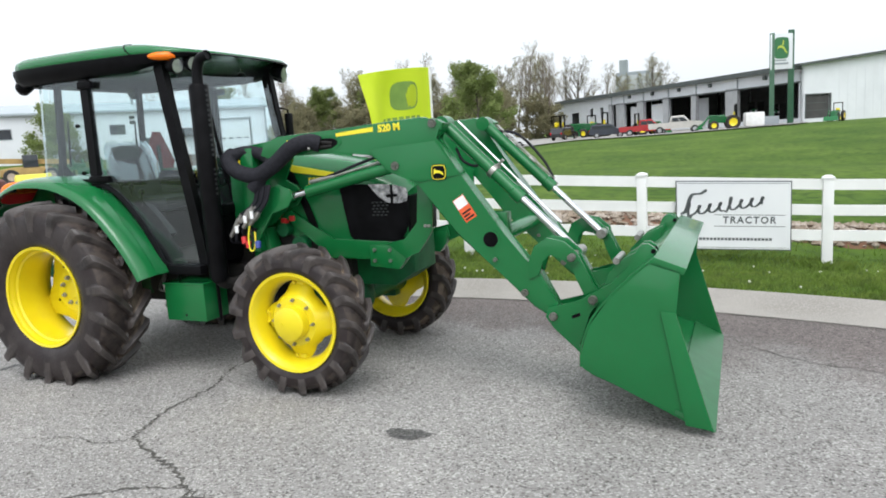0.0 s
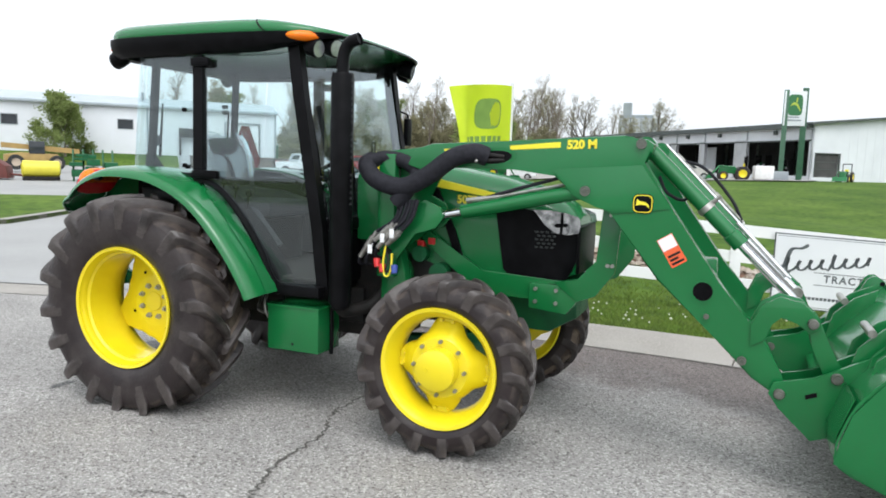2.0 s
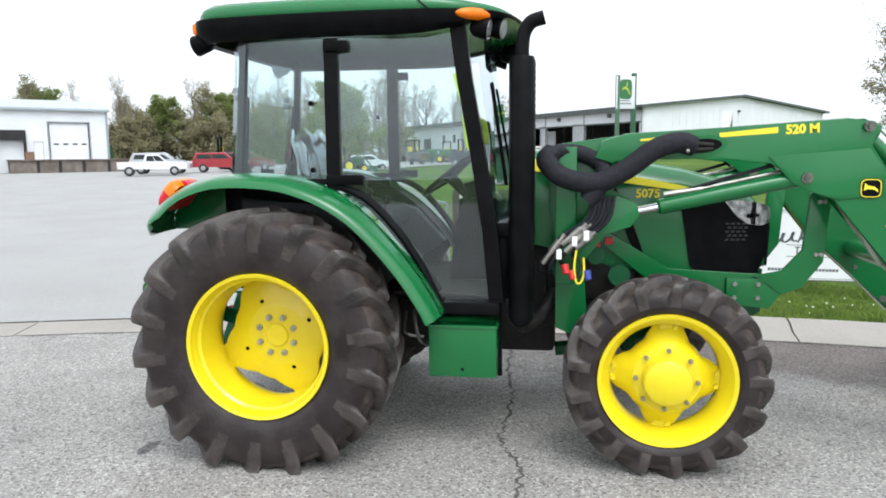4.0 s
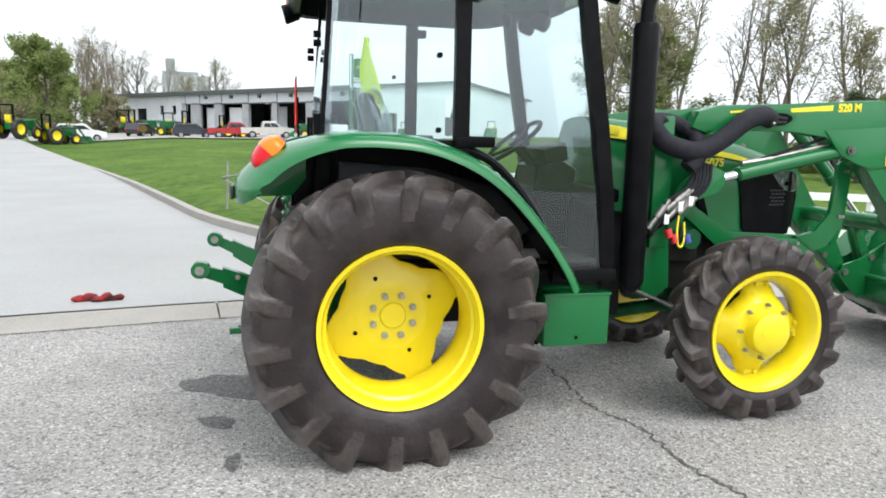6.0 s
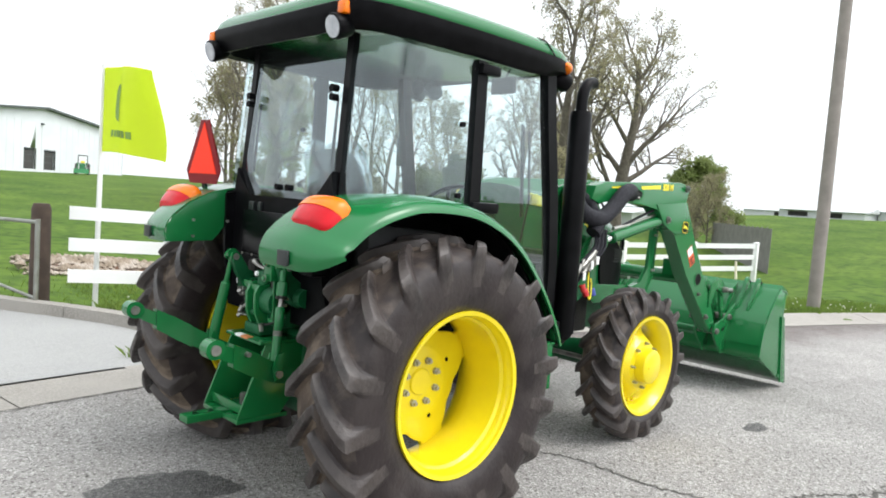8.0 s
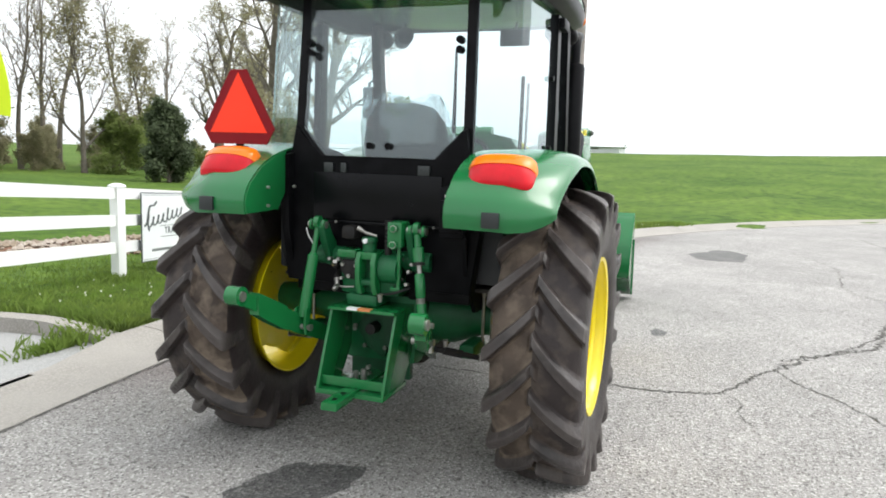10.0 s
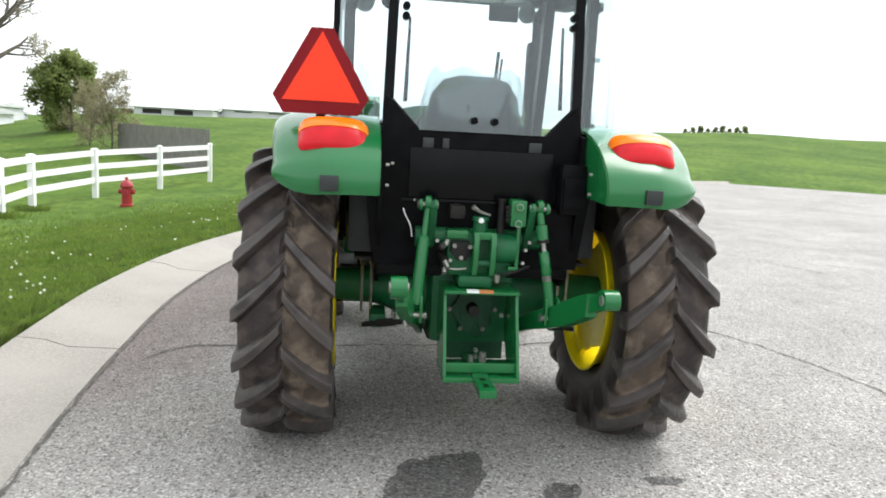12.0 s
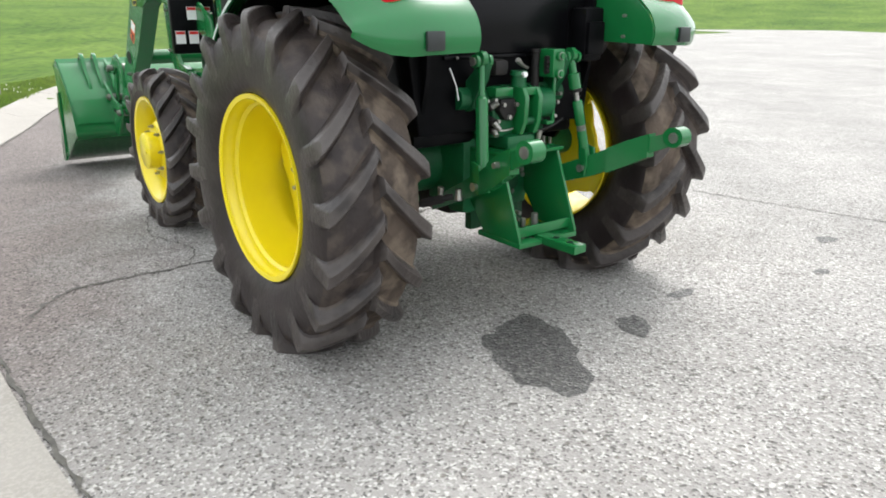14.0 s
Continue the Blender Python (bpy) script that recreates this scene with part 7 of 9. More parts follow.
FLAG = leaf_mat("yellow_flag_cloth", (0.72, 0.84, 0.05), (0.76, 0.86, 0.07), (0.74, 0.85, 0.06), 0.5)
FLAG_MARK = mat("dull_green_print", (0.16, 0.28, 0.05), (0.2, 0.33, 0.06), 5, 0.8)
HYDRANT_RED = mat("red_hydrant_paint", (0.33, 0.02, 0.025), (0.25, 0.016, 0.02), 12, 0.4, bump=0.2)

POSTS = [(1.21, 4.77, 1.19), (3.54, 5.36, 1.03), (5.85, 5.97, 0.87), (8.17, 6.58, 0.75), (10.49, 7.23, 0.64), (12.85, 7.69, 0.62), (15.21, 7.2, 0.72), (17.41, 6.22, 0.80), (19.63, 5.3, 0.88)]
fence = thing("fence", "white vinyl post and three-rail fence on the lawn", "fence", kind="structure")
for x, y, z in POSTS:
    bm = B()
    add_box(bm, x - 0.064, x + 0.064, y - 0.064, y + 0.064, z - 1.5, z - 0.03, 0.006)
    po = part("fence_post", bm, VINYL, fence)
    bm = B()
    add_rings(bm, [[(x + a * w, y + b * w, zz) for a, b in ((-1, -1), (1, -1), (1, 1), (-1, 1))] for w, zz in ((0.075, z - 0.045), (0.075, z - 0.02), (0.03, z + 0.005))])
    part("post_cap", bm, VINYL, po)
ends = [(0.2, 5.0, 1.22)] + POSTS
for (x0, y0, z0), (x1, y1, z1) in zip(ends, ends[1:]):
    a, b = Vector((x0, y0, 0)), Vector((x1, y1, 0))
    t = (b - a).normalized()
    n2 = Vector((-t.y, t.x, 0)) * 0.02
    for dz in (0.12, 0.46, 0.80):
        bm = B()
        rings = []
        for p, z in ((a, z0), (b, z1)):
            c = p + Vector((0, 0, z - dz))
            rings.append([c - n2 - Vector((0, 0, 0.07)), c + n2 - Vector((0, 0, 0.07)), c + n2 + Vector((0, 0, 0.07)), c - n2 + Vector((0, 0, 0.07))])
        add_rings(bm, rings)
        part("fence_rail", bm, VINYL, fence)

# sign board on the fence rails; the lettering of the firm is left as plain strokes
s0, s1 = Vector((3.97, 5.45 - 0.03, 0)), Vector((5.40, 5.80 - 0.03, 0))
st = (s1 - s0).normalized()
SL = (s1 - s0).length
sign = thing("sign_board", "white sign board with grey lettering fixed to the fence", "sign")
sm = Matrix(((st.x, 0, st.y, s0.x), (st.y, 0, -st.x, s0.y), (0, 1, 0, 0), (0, 0, 0, 1)))
sm = Matrix.Translation(Vector((st.y, -st.x, 0)) * 0.03) @ sm


def sign_z(u):
    return 0.905 - 0.075 * u / SL


def sign_poly(pts, d0, d1, material, name):
    bm = B()
    add_prism(bm, [(u, v + sign_z(u)) for u, v in pts], d0, d1, plane="xy")
    bm.transform(sm)
    return part(name, bm, material, sign)


sign_poly([(0, 0), (SL, 0), (SL, -0.93), (0, -0.93)], -0.012, 0.0, INK, "sign_back")
sign_poly([(0.014, -0.014), (SL - 0.014, -0.014), (SL - 0.014, -0.916), (0.014, -0.916)], 0.0, 0.004, PANEL, "sign_face")
sign_poly([(0.03, -0.03), (SL - 0.03, -0.03), (SL - 0.03, -0.036), (0.03, -0.036)], 0.004, 0.006, INK, "border_line")
sign_poly([(0.03, -0.894), (SL - 0.03, -0.894), (SL - 0.03, -0.9), (0.03, -0.9)], 0.004, 0.006, INK, "border_line")
# flowing pen line in place of the firm's name, then the plain word below it
pen = []
for k in range(121):
    f = k / 120
    lean = 0.062 * math.sin(f * 48.0)
    pen.append(Vector((0.12 + 1.02 * f + 0.030 * math.cos(f * 48.0) + 0.4 * lean, -0.415 + 0.15 * f + lean * (1.9 if f < 0.10 or 0.5 < f < 0.6 else 1.0), 0)))
swash = curve3([(0.06, -0.45, 0), (0.13, -0.40, 0), (0.20, -0.20, 0), (0.32, -0.17, 0), (0.40, -0.12, 0)], 6)
for line, wide in ((pen, 0.0145), (swash, 0.020)):
    bm = B()
    rows = []
    for k, p in enumerate(line):
        t = (line[min(k + 1, len(line) - 1)] - line[max(k - 1, 0)]).normalized()
        w = wide * (0.55 + 0.75 * abs(t.y)) * (0.4 if k in (0, len(line) - 1) else 1)
        nn = Vector((-t.y, t.x, 0)) * w
        o = Vector((0, sign_z(p.x), 0))
        rows.append([p + o + nn + Vector((0, 0, 0.0045)), p + o - nn + Vector((0, 0, 0.0045)), p + o - nn + Vector((0, 0, 0.0065)), p + o + nn + Vector((0, 0, 0.0065))])
    add_rings(bm, rows)
    bm.transform(sm)
    part("script_line", bm, INK, sign, "dark flowing script line")
bm = B()
add_text(bm, "TRACTOR", 0.128, sm @ Matrix.Translation((0.94, -0.528 + sign_z(0.94), 0.0055)) @ Matrix.Rotation(-0.05, 4, "Z"), 0.001, 0.003, 1.22)
part("sign_word", bm, INK, sign, "dark capital letters")
for v in (-0.452, -0.605):
    sign_poly([(0.49, v), (1.39, v), (1.39, v - 0.008), (0.49, v - 0.008)], 0.004, 0.006, INK, "rule_line")
for k in range(21):
    u = 0.25 + k * 0.047
    sign_poly([(u, -0.80), (u + 0.036, -0.80), (u + 0.036, -0.765), (u, -0.765)], 0.004, 0.006, INK, "letter_bar")

# yellow flag on a white pole beside the gate post
flag = thing("flag", "bright yellow flag with a dull print on a white pole", "flag")
bm = B()
add_tube(bm, [(0.55, 5.18, -0.2), (0.56, 5.18, 2.74)], [0.03, 0.024], 12)
part("flag_pole", bm, WHITE_PAINT, flag, "white flag pole")


def flag_at(u, v):
    d = Vector((-0.10, -0.995, 0))
    n2 = Vector((0.995, -0.10, 0))
    return Vector((0.56, 5.17, 2.70 - 0.92 * v)) + d * (1.78 * u) + n2 * (0.10 * u * math.sin(6.5 * u + 2.0 * v) + 0.05 * math.sin(11 * u - 3 * v) * u) + Vector((0, 0, -0.10 * u * u - 0.10 * u * (1 - v)))


bm = B()
NU, NV = 28, 14
g = [[bm.verts.new(flag_at(i / NU, j / NV)) for j in range(NV + 1)] for i in range(NU + 1)]
g2 = [[bm.verts.new(flag_at(i / NU, j / NV) + Vector((0.003, -0.001, 0))) for j in range(NV + 1)] for i in range(NU + 1)]
for i in range(NU):
    for j in range(NV):
        bm.faces.new((g[i][j], g[i + 1][j], g[i + 1][j + 1], g[i][j + 1]))
        bm.faces.new((g2[i][j], g2[i][j + 1], g2[i + 1][j + 1], g2[i + 1][j]))
part("flag_cloth", bm, FLAG, flag, "bright yellow flag cloth", 80)
for off in (0.006, -0.004):
    bm = B()
    pts = [(0.40 + 0.16 * math.copysign(abs(math.cos(a)) ** 0.6, math.cos(a)), 0.42 + 0.22 * math.copysign(abs(math.sin(a)) ** 0.6, math.sin(a))) for a in [2 * math.pi * k / 24 for k in range(24)]]
    c0 = bm.verts.new(flag_at(0.40, 0.42) + Vector((off, 0, 0)))
    ring = [bm.verts.new(flag_at(*p) + Vector((off, 0, 0))) for p in pts]
    for i in range(24):
        bm.faces.new((c0, ring[i], ring[(i + 1) % 24]))
    part("flag_print", bm, FLAG_MARK, flag)
    for k in range(7):
        bm = B()
        u0 = 0.2 + k * 0.075
        vs = [bm.verts.new(flag_at(uu, vv) + Vector((off, 0, 0))) for uu, vv in ((u0, 0.74), (u0 + 0.055, 0.74), (u0 + 0.055, 0.82), (u0, 0.82))]
        bm.faces.new(vs)
        part("letter_bar", bm, FLAG_MARK, flag)

gate = thing("pipe_gate", "open rusty pipe gate standing along the driveway", "gate")
GA, GB = Vector((-0.02, 5.3, 0)), Vector((-1.5, 9.7, 0))
gd = (GB - GA)
for nm, pts, r in (("top_rail", [GA + Vector((0, 0, 0.97)), GA + gd * 0.5 + Vector((0, 0, 0.92)), GB + Vector((0, 0, 0.66)) + gd * 0.05], 0.021),
                   ("brace", [GB + Vector((0, 0, 0.62)), GA + gd * 0.45 + Vector((0, 0, 0.40)), GA + Vector((0, 0, 0.14))], 0.019),
                   ("gate_end", [GB + Vector((0, 0, 0.0)), GB + Vector((0.03, 0.1, 0.98))], 0.022), ("gate_stile", [GA + gd * 0.33 + Vector((0, 0, 0.0)), GA + gd * 0.33 + Vector((0, 0, 0.95))], 0.016),
                   ("hinge_stile", [GA + Vector((0, 0, 0.05)), GA + Vector((0, 0, 1.0))], 0.026)):
    bm = B()
    add_tube(bm, pts, r, 10)
    part(nm, bm, STEEL_PIPE, gate)
bm = B()
add_tube(bm, [(0.10, 5.62, -0.3), (0.10, 5.62, 1.10), (0.10, 5.62, 1.16)], [0.11, 0.10, 0.08], 12)
tagged(part("gate_post", bm, POST_WOOD), "dark weathered wooden gate post in the lawn", "post")

hyd = thing("fire_hydrant", "dull red fire hydrant standing in the grass", "hydrant")
hx, hy2 = 12.98, 5.74
hz = land(hx, hy2)
bm = B()
add_tube(bm, [(hx, hy2, hz), (hx, hy2, hz + 0.05), (hx, hy2, hz + 0.06), (hx, hy2, hz + 0.42), (hx, hy2, hz + 0.45), (hx, hy2, hz + 0.47)], [0.15, 0.15, 0.115, 0.11, 0.15, 0.15], 16)
part("barrel", bm, HYDRANT_RED, hyd)
bm = B()
add_tube(bm, [(hx, hy2, hz + 0.47), (hx, hy2, hz + 0.54), (hx, hy2, hz + 0.59), (hx, hy2, hz + 0.60), (hx, hy2, hz + 0.66)], [0.14, 0.12, 0.06, 0.035, 0.03], 16)
part("bonnet", bm, HYDRANT_RED, hyd)
for dx, dy in ((0.0, -0.17), (-0.17, 0.0), (0.0, 0.17)):
    bm = B()
    add_tube(bm, [(hx + dx * 0.4, hy2 + dy * 0.4, hz + 0.34), (hx + dx, hy2 + dy, hz + 0.34)], 0.055, 12)
    part("outlet", bm, HYDRANT_RED, hyd)

bm = B()
sx, sy = 11.0, 2.25
rr = land(sx, sy)
add_rings(bm, [[(sx + a * 0.03 + f * 0.05, sy + b * 0.012 + f * 0.10, rr - 0.1 + f * 0.95) for a, b in ((-1, -1), (1, -1), (1, 1), (-1, 1))] for f in (0, 1)])
tagged(part("marker_stake", bm, mat("cream_stake_paint", (0.62, 0.58, 0.44), (0.55, 0.5, 0.38), 5, 0.6)), "leaning cream marker stake in the grass", "stake")
bm = B()
add_tube(bm, [(11.2, 0.97, -0.4), (11.2, 0.97, 0.0), (11.2, 0.97, 5), (11.2, 0.97, 11)], [0.115, 0.11, 0.10, 0.085], 16)
pole = tagged(part("utility_pole", bm, mat("grey_brown_pole", (0.20, 0.18, 0.16), (0.26, 0.235, 0.21), 4, 0.8, bump=0.4, bscale=40)), "tall grey wooden utility pole beside the kerb", "pole")
bm = B()
rnd = random.Random(5)
for k in range(5):
    x, y = -2.28 + 0.08 * k, 2.62 + 0.02 * math.sin(k * 2)
    add_ball(bm, (x, y, 0.03 + 0.01 * (k % 2)), 0.055, 1.1, 0.8, 0.6, 10)
for v in bm.verts:
    v.co += Vector((noise.noise(v.co * 14), noise.noise(v.co * 14 + Vector((5, 0, 0))), noise.noise(v.co * 14 + Vector((0, 7, 0))))) * 0.025
    v.co.z = max(v.co.z, 0.005)
tagged(part("red_rag", bm, mat("dirty_red_cloth", (0.30, 0.015, 0.018), (0.02, 0.008, 0.008), 9, 0.9, bump=0.4, bscale=80)), "crumpled red rag lying on the driveway", "rag")

# grey board fence beyond the white one
shed = thing("board_fence", "grey weathered board fence behind the lawn", "fence", kind="structure")
q0, q1 = Vector((30.5, 11.6, 0)), Vector((22.2, 5.83, 0))
NB = 42
for k in range(NB):
    a, b = q0 + (q1 - q0) * (k / NB), q0 + (q1 - q0) * ((k + 0.94) / NB)
    zb, zt = land(a.x, a.y) - 0.1, 1.30 + 0.03 * math.sin(k * 2.3)
    bm = B()
    add_rings(bm, [[(p.x, p.y, zb), (p.x + 0.025, p.y, zb), (p.x + 0.025, p.y, zt), (p.x, p.y, zt)] for p in (a, b)])
    part("board", bm, GREY_WOOD, shed)


# ---- buildings ----
METAL_WHITE = mat("white_metal_siding", (0.70, 0.72, 0.75), (0.64, 0.66, 0.69), 0.4, 0.45)
METAL_ROOF = mat("grey_metal_roof", (0.30, 0.33, 0.35), (0.25, 0.28, 0.30), 0.6, 0.5)
GREEN_TRIM = mat("dark_grey_green_trim", (0.060, 0.072, 0.070), (0.085, 0.10, 0.095), 2, 0.5)
# near-black: deep shade put into the colour; also serves dock seals and posts
SHADE = mat("shade_and_black_trim", (0.02, 0.02, 0.022), (0.035, 0.033, 0.03), 1, 0.9)
DARK_GLASS = mat("dark_window_glass", (0.02, 0.024, 0.03), (0.03, 0.034, 0.04), 1, 0.08)
DOOR_WHITE = mat("white_roller_door", (0.74, 0.76, 0.78), (0.68, 0.70, 0.72), 1, 0.5)


class Wall:
    """A frame along a facade: u along it, w out of it (towards the viewer), z up."""

    def __init__(self, p, d, out):
        self.p, self.d, self.o = Vector((*p, 0)), Vector((*d, 0)).normalized(), Vector((*out, 0)).normalized()

    def at(self, u, w, z):
        q = self.p + self.d * u + self.o * w
        return (q.x, q.y, z)

    def box(self, bm, u0, u1, w0, w1, z0, z1):
        v = [bm.verts.new(self.at(u, w, z)) for u in (u0, u1) for w in (w0, w1) for z in (z0, z1)]
        for f in ((0, 1, 3, 2), (4, 6, 7, 5), (0, 4, 5, 1), (2, 3, 7, 6), (0, 2, 6, 4), (1, 5, 7, 3)):
            bm.faces.new([v[i] for i in f])
        return bm


def siding(W, u0, u1, z0, z1, holes, parent, name="wall", thick=0.25):
    """A wall with openings (u0, u1, z0, z1) through it and ribs of metal siding."""
    us = sorted({u0, u1, *[h[0] for h in holes], *[h[1] for h in holes]})
    zs = sorted({z0, z1, *[h[2] for h in holes], *[h[3] for h in holes]})
    bm = B()
    for a, b in zip(us, us[1:]):
        for c, d in zip(zs, zs[1:]):
            if any(h[0] <= (a + b) / 2 <= h[1] and h[2] <= (c + d) / 2 <= h[3] for h in holes):
                continue
            W.box(bm, a, b, -thick, 0, c, d)
    bmesh.ops.remove_doubles(bm, verts=bm.verts, dist=1e-4)
    wall = part(name, bm, METAL_WHITE, parent)
    u, mesh = u0 + 0.3, None
    while u < u1 - 0.1:
        if not any(h[0] - 0.08 <= u <= h[1] + 0.08 for h in holes):
            if mesh is None:
                rib = part("rib", W.box(B(), u - 0.02, u + 0.02, -0.005, 0.02, z0, z1), METAL_WHITE, wall)
                mesh, first = rib.data, u
            else:
                rib = new("rib", mesh)
                rib.parent = wall
                rib.matrix_parent_inverse.identity()
                rib.matrix_local = Matrix.Translation(W.d * (u - first))
        u += 1.2
    return wall


def slatted(W, u0, u1, w, z0, z1, n, parent):
    """A roller door of separate slats on a dark backing."""
    door = part("roller_door", W.box(B(), u0, u1, w - 0.06, w - 0.02, z0, z1), DOOR_WHITE, parent)
    h = (z1 - z0) / n
    for r in range(n):
        part("slat", W.box(B(), u0, u1, w - 0.02, w, z0 + r * h + 0.015, z0 + (r + 1) * h - 0.015), DOOR_WHITE, door)
    return door


# long workshop up the hill: bays on one side, gable end towards the lawn
shop = thing("workshop_building", "long white metal workshop with dark open bays", "building")
C0, DL, DR = (10.8, 83.0), (-0.63, 0.777), (0.777, 0.63)
Z0, EAVE = 1.65, 7.3
side = Wall(C0, DL, (-0.777, -0.63))
gable = Wall(C0, DR, (0.63, -0.777))
bays = [(a, b, Z0, 5.6) for a, b in ((0.4, 10.2), (12.4, 18.3), (19.4, 24.6), (26.0, 31.0), (32.8, 36.6), (39.0, 40.4))]
small = [(43.2, 44.3, 4.0, 5.4), (46.8, 47.9, 4.0, 5.4), (52.0, 55.0, Z0, 5.0)]
siding(side, 0, 60, Z0 - 1.2, EAVE, bays + small, shop)
# dark grey for bay backs and ceiling: the bays' shade is in the colour
INSIDE = mat("shade_grey_interior", (0.07, 0.068, 0.066), (0.05, 0.05, 0.05), 1, 0.9)
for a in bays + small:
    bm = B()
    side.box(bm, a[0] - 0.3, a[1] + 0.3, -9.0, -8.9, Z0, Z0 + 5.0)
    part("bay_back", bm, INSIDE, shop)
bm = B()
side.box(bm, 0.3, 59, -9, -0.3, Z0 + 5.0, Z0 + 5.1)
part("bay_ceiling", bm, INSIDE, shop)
bm = B()
side.box(bm, 0.3, 59, -9, -0.3, Z0 - 0.1, Z0)
part("bay_floor", bm, LOT, shop)
PILLAR = mat("grey_bay_pillar", (0.42, 0.43, 0.44), (0.36, 0.37, 0.38), 1, 0.7)
for a, b in ((10.2, 12.4), (18.3, 19.4), (24.6, 26.0), (31.0, 32.8), (36.6, 39.0), (40.4, 41.4)):
    bm = B()
    side.box(bm, a, b, -0.35, 0.10, Z0 - 0.6, 5.75)
    part("bay_pillar", bm, PILLAR, shop)
    bm = B()
    side.box(bm, a - 0.06, a + 0.06, 0.0, 0.12, 5.75, EAVE - 0.3)
    part("downspout", bm, METAL_ROOF, shop)
bm = B()
side.box(bm, 0.1, 41.2, 0.0, 0.10, 5.45, 5.62)
part("bay_lintel", bm, GREEN_TRIM, shop)
for u in (5.4, 15.3, 22.0, 28.5, 34.8):
    bm = B()
    side.box(bm, u - 0.22, u + 0.22, 0.0, 0.32, 6.25, 6.72)
    part("wall_lamp", bm, GREEN_TRIM, shop)
slatted(side, 20.4, 24.0, -3.4, Z0, 5.2, 8, shop)
slatted(side, 27.4, 30.4, -0.9, Z0, 5.0, 8, shop)
slatted(side, 33.2, 36.2, -0.9, Z0, 5.0, 8, shop)
# racks in the near-black, so the bay's shade is in their colour
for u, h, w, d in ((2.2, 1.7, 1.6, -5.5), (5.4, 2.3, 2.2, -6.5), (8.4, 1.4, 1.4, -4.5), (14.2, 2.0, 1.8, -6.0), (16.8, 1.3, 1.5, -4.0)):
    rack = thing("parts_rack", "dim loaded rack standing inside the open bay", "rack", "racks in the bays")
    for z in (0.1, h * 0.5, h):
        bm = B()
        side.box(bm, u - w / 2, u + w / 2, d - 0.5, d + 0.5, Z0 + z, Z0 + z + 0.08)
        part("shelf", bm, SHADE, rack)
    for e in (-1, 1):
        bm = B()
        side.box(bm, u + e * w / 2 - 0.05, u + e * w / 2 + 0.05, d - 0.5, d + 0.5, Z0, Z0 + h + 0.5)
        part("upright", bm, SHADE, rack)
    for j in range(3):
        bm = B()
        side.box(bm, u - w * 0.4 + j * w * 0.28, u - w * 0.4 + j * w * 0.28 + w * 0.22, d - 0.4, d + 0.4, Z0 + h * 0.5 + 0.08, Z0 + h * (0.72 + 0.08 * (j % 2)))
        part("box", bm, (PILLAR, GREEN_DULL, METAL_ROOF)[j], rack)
GW = 35.0
doors = [(0.6, 3.9, Z0 - 0.1, 4.1), (14.1, 16.0, Z0 - 0.1, 3.95), (17.7, 19.6, Z0 - 0.1, 3.9)]
siding(gable, 0, GW, Z0 - 2.0, EAVE, doors, shop, "gable_wall")
bm = B()
va = [bm.verts.new(gable.at(u, w, z)) for w in (0.0, -0.25) for u, z in ((0, EAVE), (GW, EAVE), (GW / 2, EAVE + 1.62))]
bm.faces.new(va[:3])
bm.faces.new(list(reversed(va[3:])))
for i in range(3):
    j = (i + 1) % 3
    bm.faces.new((va[i], va[3 + i], va[3 + j], va[j]))
part("gable_top", bm, METAL_WHITE, shop)
part("wall_lamp", gable.box(B(), 16.85, 17.15, 0.0, 0.3, 6.95, 7.2), GREEN_TRIM, shop)
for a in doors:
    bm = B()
    # door sheets take the same dark grey as the bay backs
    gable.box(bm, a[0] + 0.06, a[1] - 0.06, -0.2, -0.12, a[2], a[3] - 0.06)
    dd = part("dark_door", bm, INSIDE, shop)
    for z in (2.4, 3.2):
        part("door_rail", gable.box(B(), a[0] + 0.06, a[1] - 0.06, -0.12, -0.09, z, z + 0.06), GREEN_TRIM, dd)
    for u0, u1, z0, z1 in ((a[0] - 0.12, a[0], a[2], a[3] + 0.12), (a[1], a[1] + 0.12, a[2], a[3] + 0.12), (a[0], a[1], a[3], a[3] + 0.12)):
        part("door_frame", gable.box(B(), u0, u1, -0.1, 0.05, z0, z1), GREEN_TRIM, dd)
bm = B()
for w0, u0, z0, u1, z1 in ((0, -0.7, EAVE - 0.1, GW / 2, EAVE + 1.66), (0, GW / 2, EAVE + 1.66, GW + 0.7, EAVE - 0.1)):
    rings = [[gable.at(u, 0.6, z), gable.at(u, 0.6, z + 0.26), gable.at(u, -60.6, z + 0.26), gable.at(u, -60.6, z)] for u, z in ((u0, z0), (u1, z1))]
    add_rings(bm, rings)
part("roof", bm, GREEN_TRIM, shop, "dark grey-green edged metal roof")
bm = B()
side.box(bm, 0, 60.3, 0.05, 0.75, EAVE - 0.40, EAVE - 0.06)
part("eave_trim", bm, GREEN_TRIM, shop)
bm = B()
side.box(bm, 0, 60, -35.0, -34.8, Z0 - 0.5, EAVE)
part("rear_wall", bm, METAL_WHITE, shop)
bm = B()
gable.box(bm, 0, GW, -60.2, -60, Z0 - 0.5, EAVE)
part("rear_wall", bm, METAL_WHITE, shop)

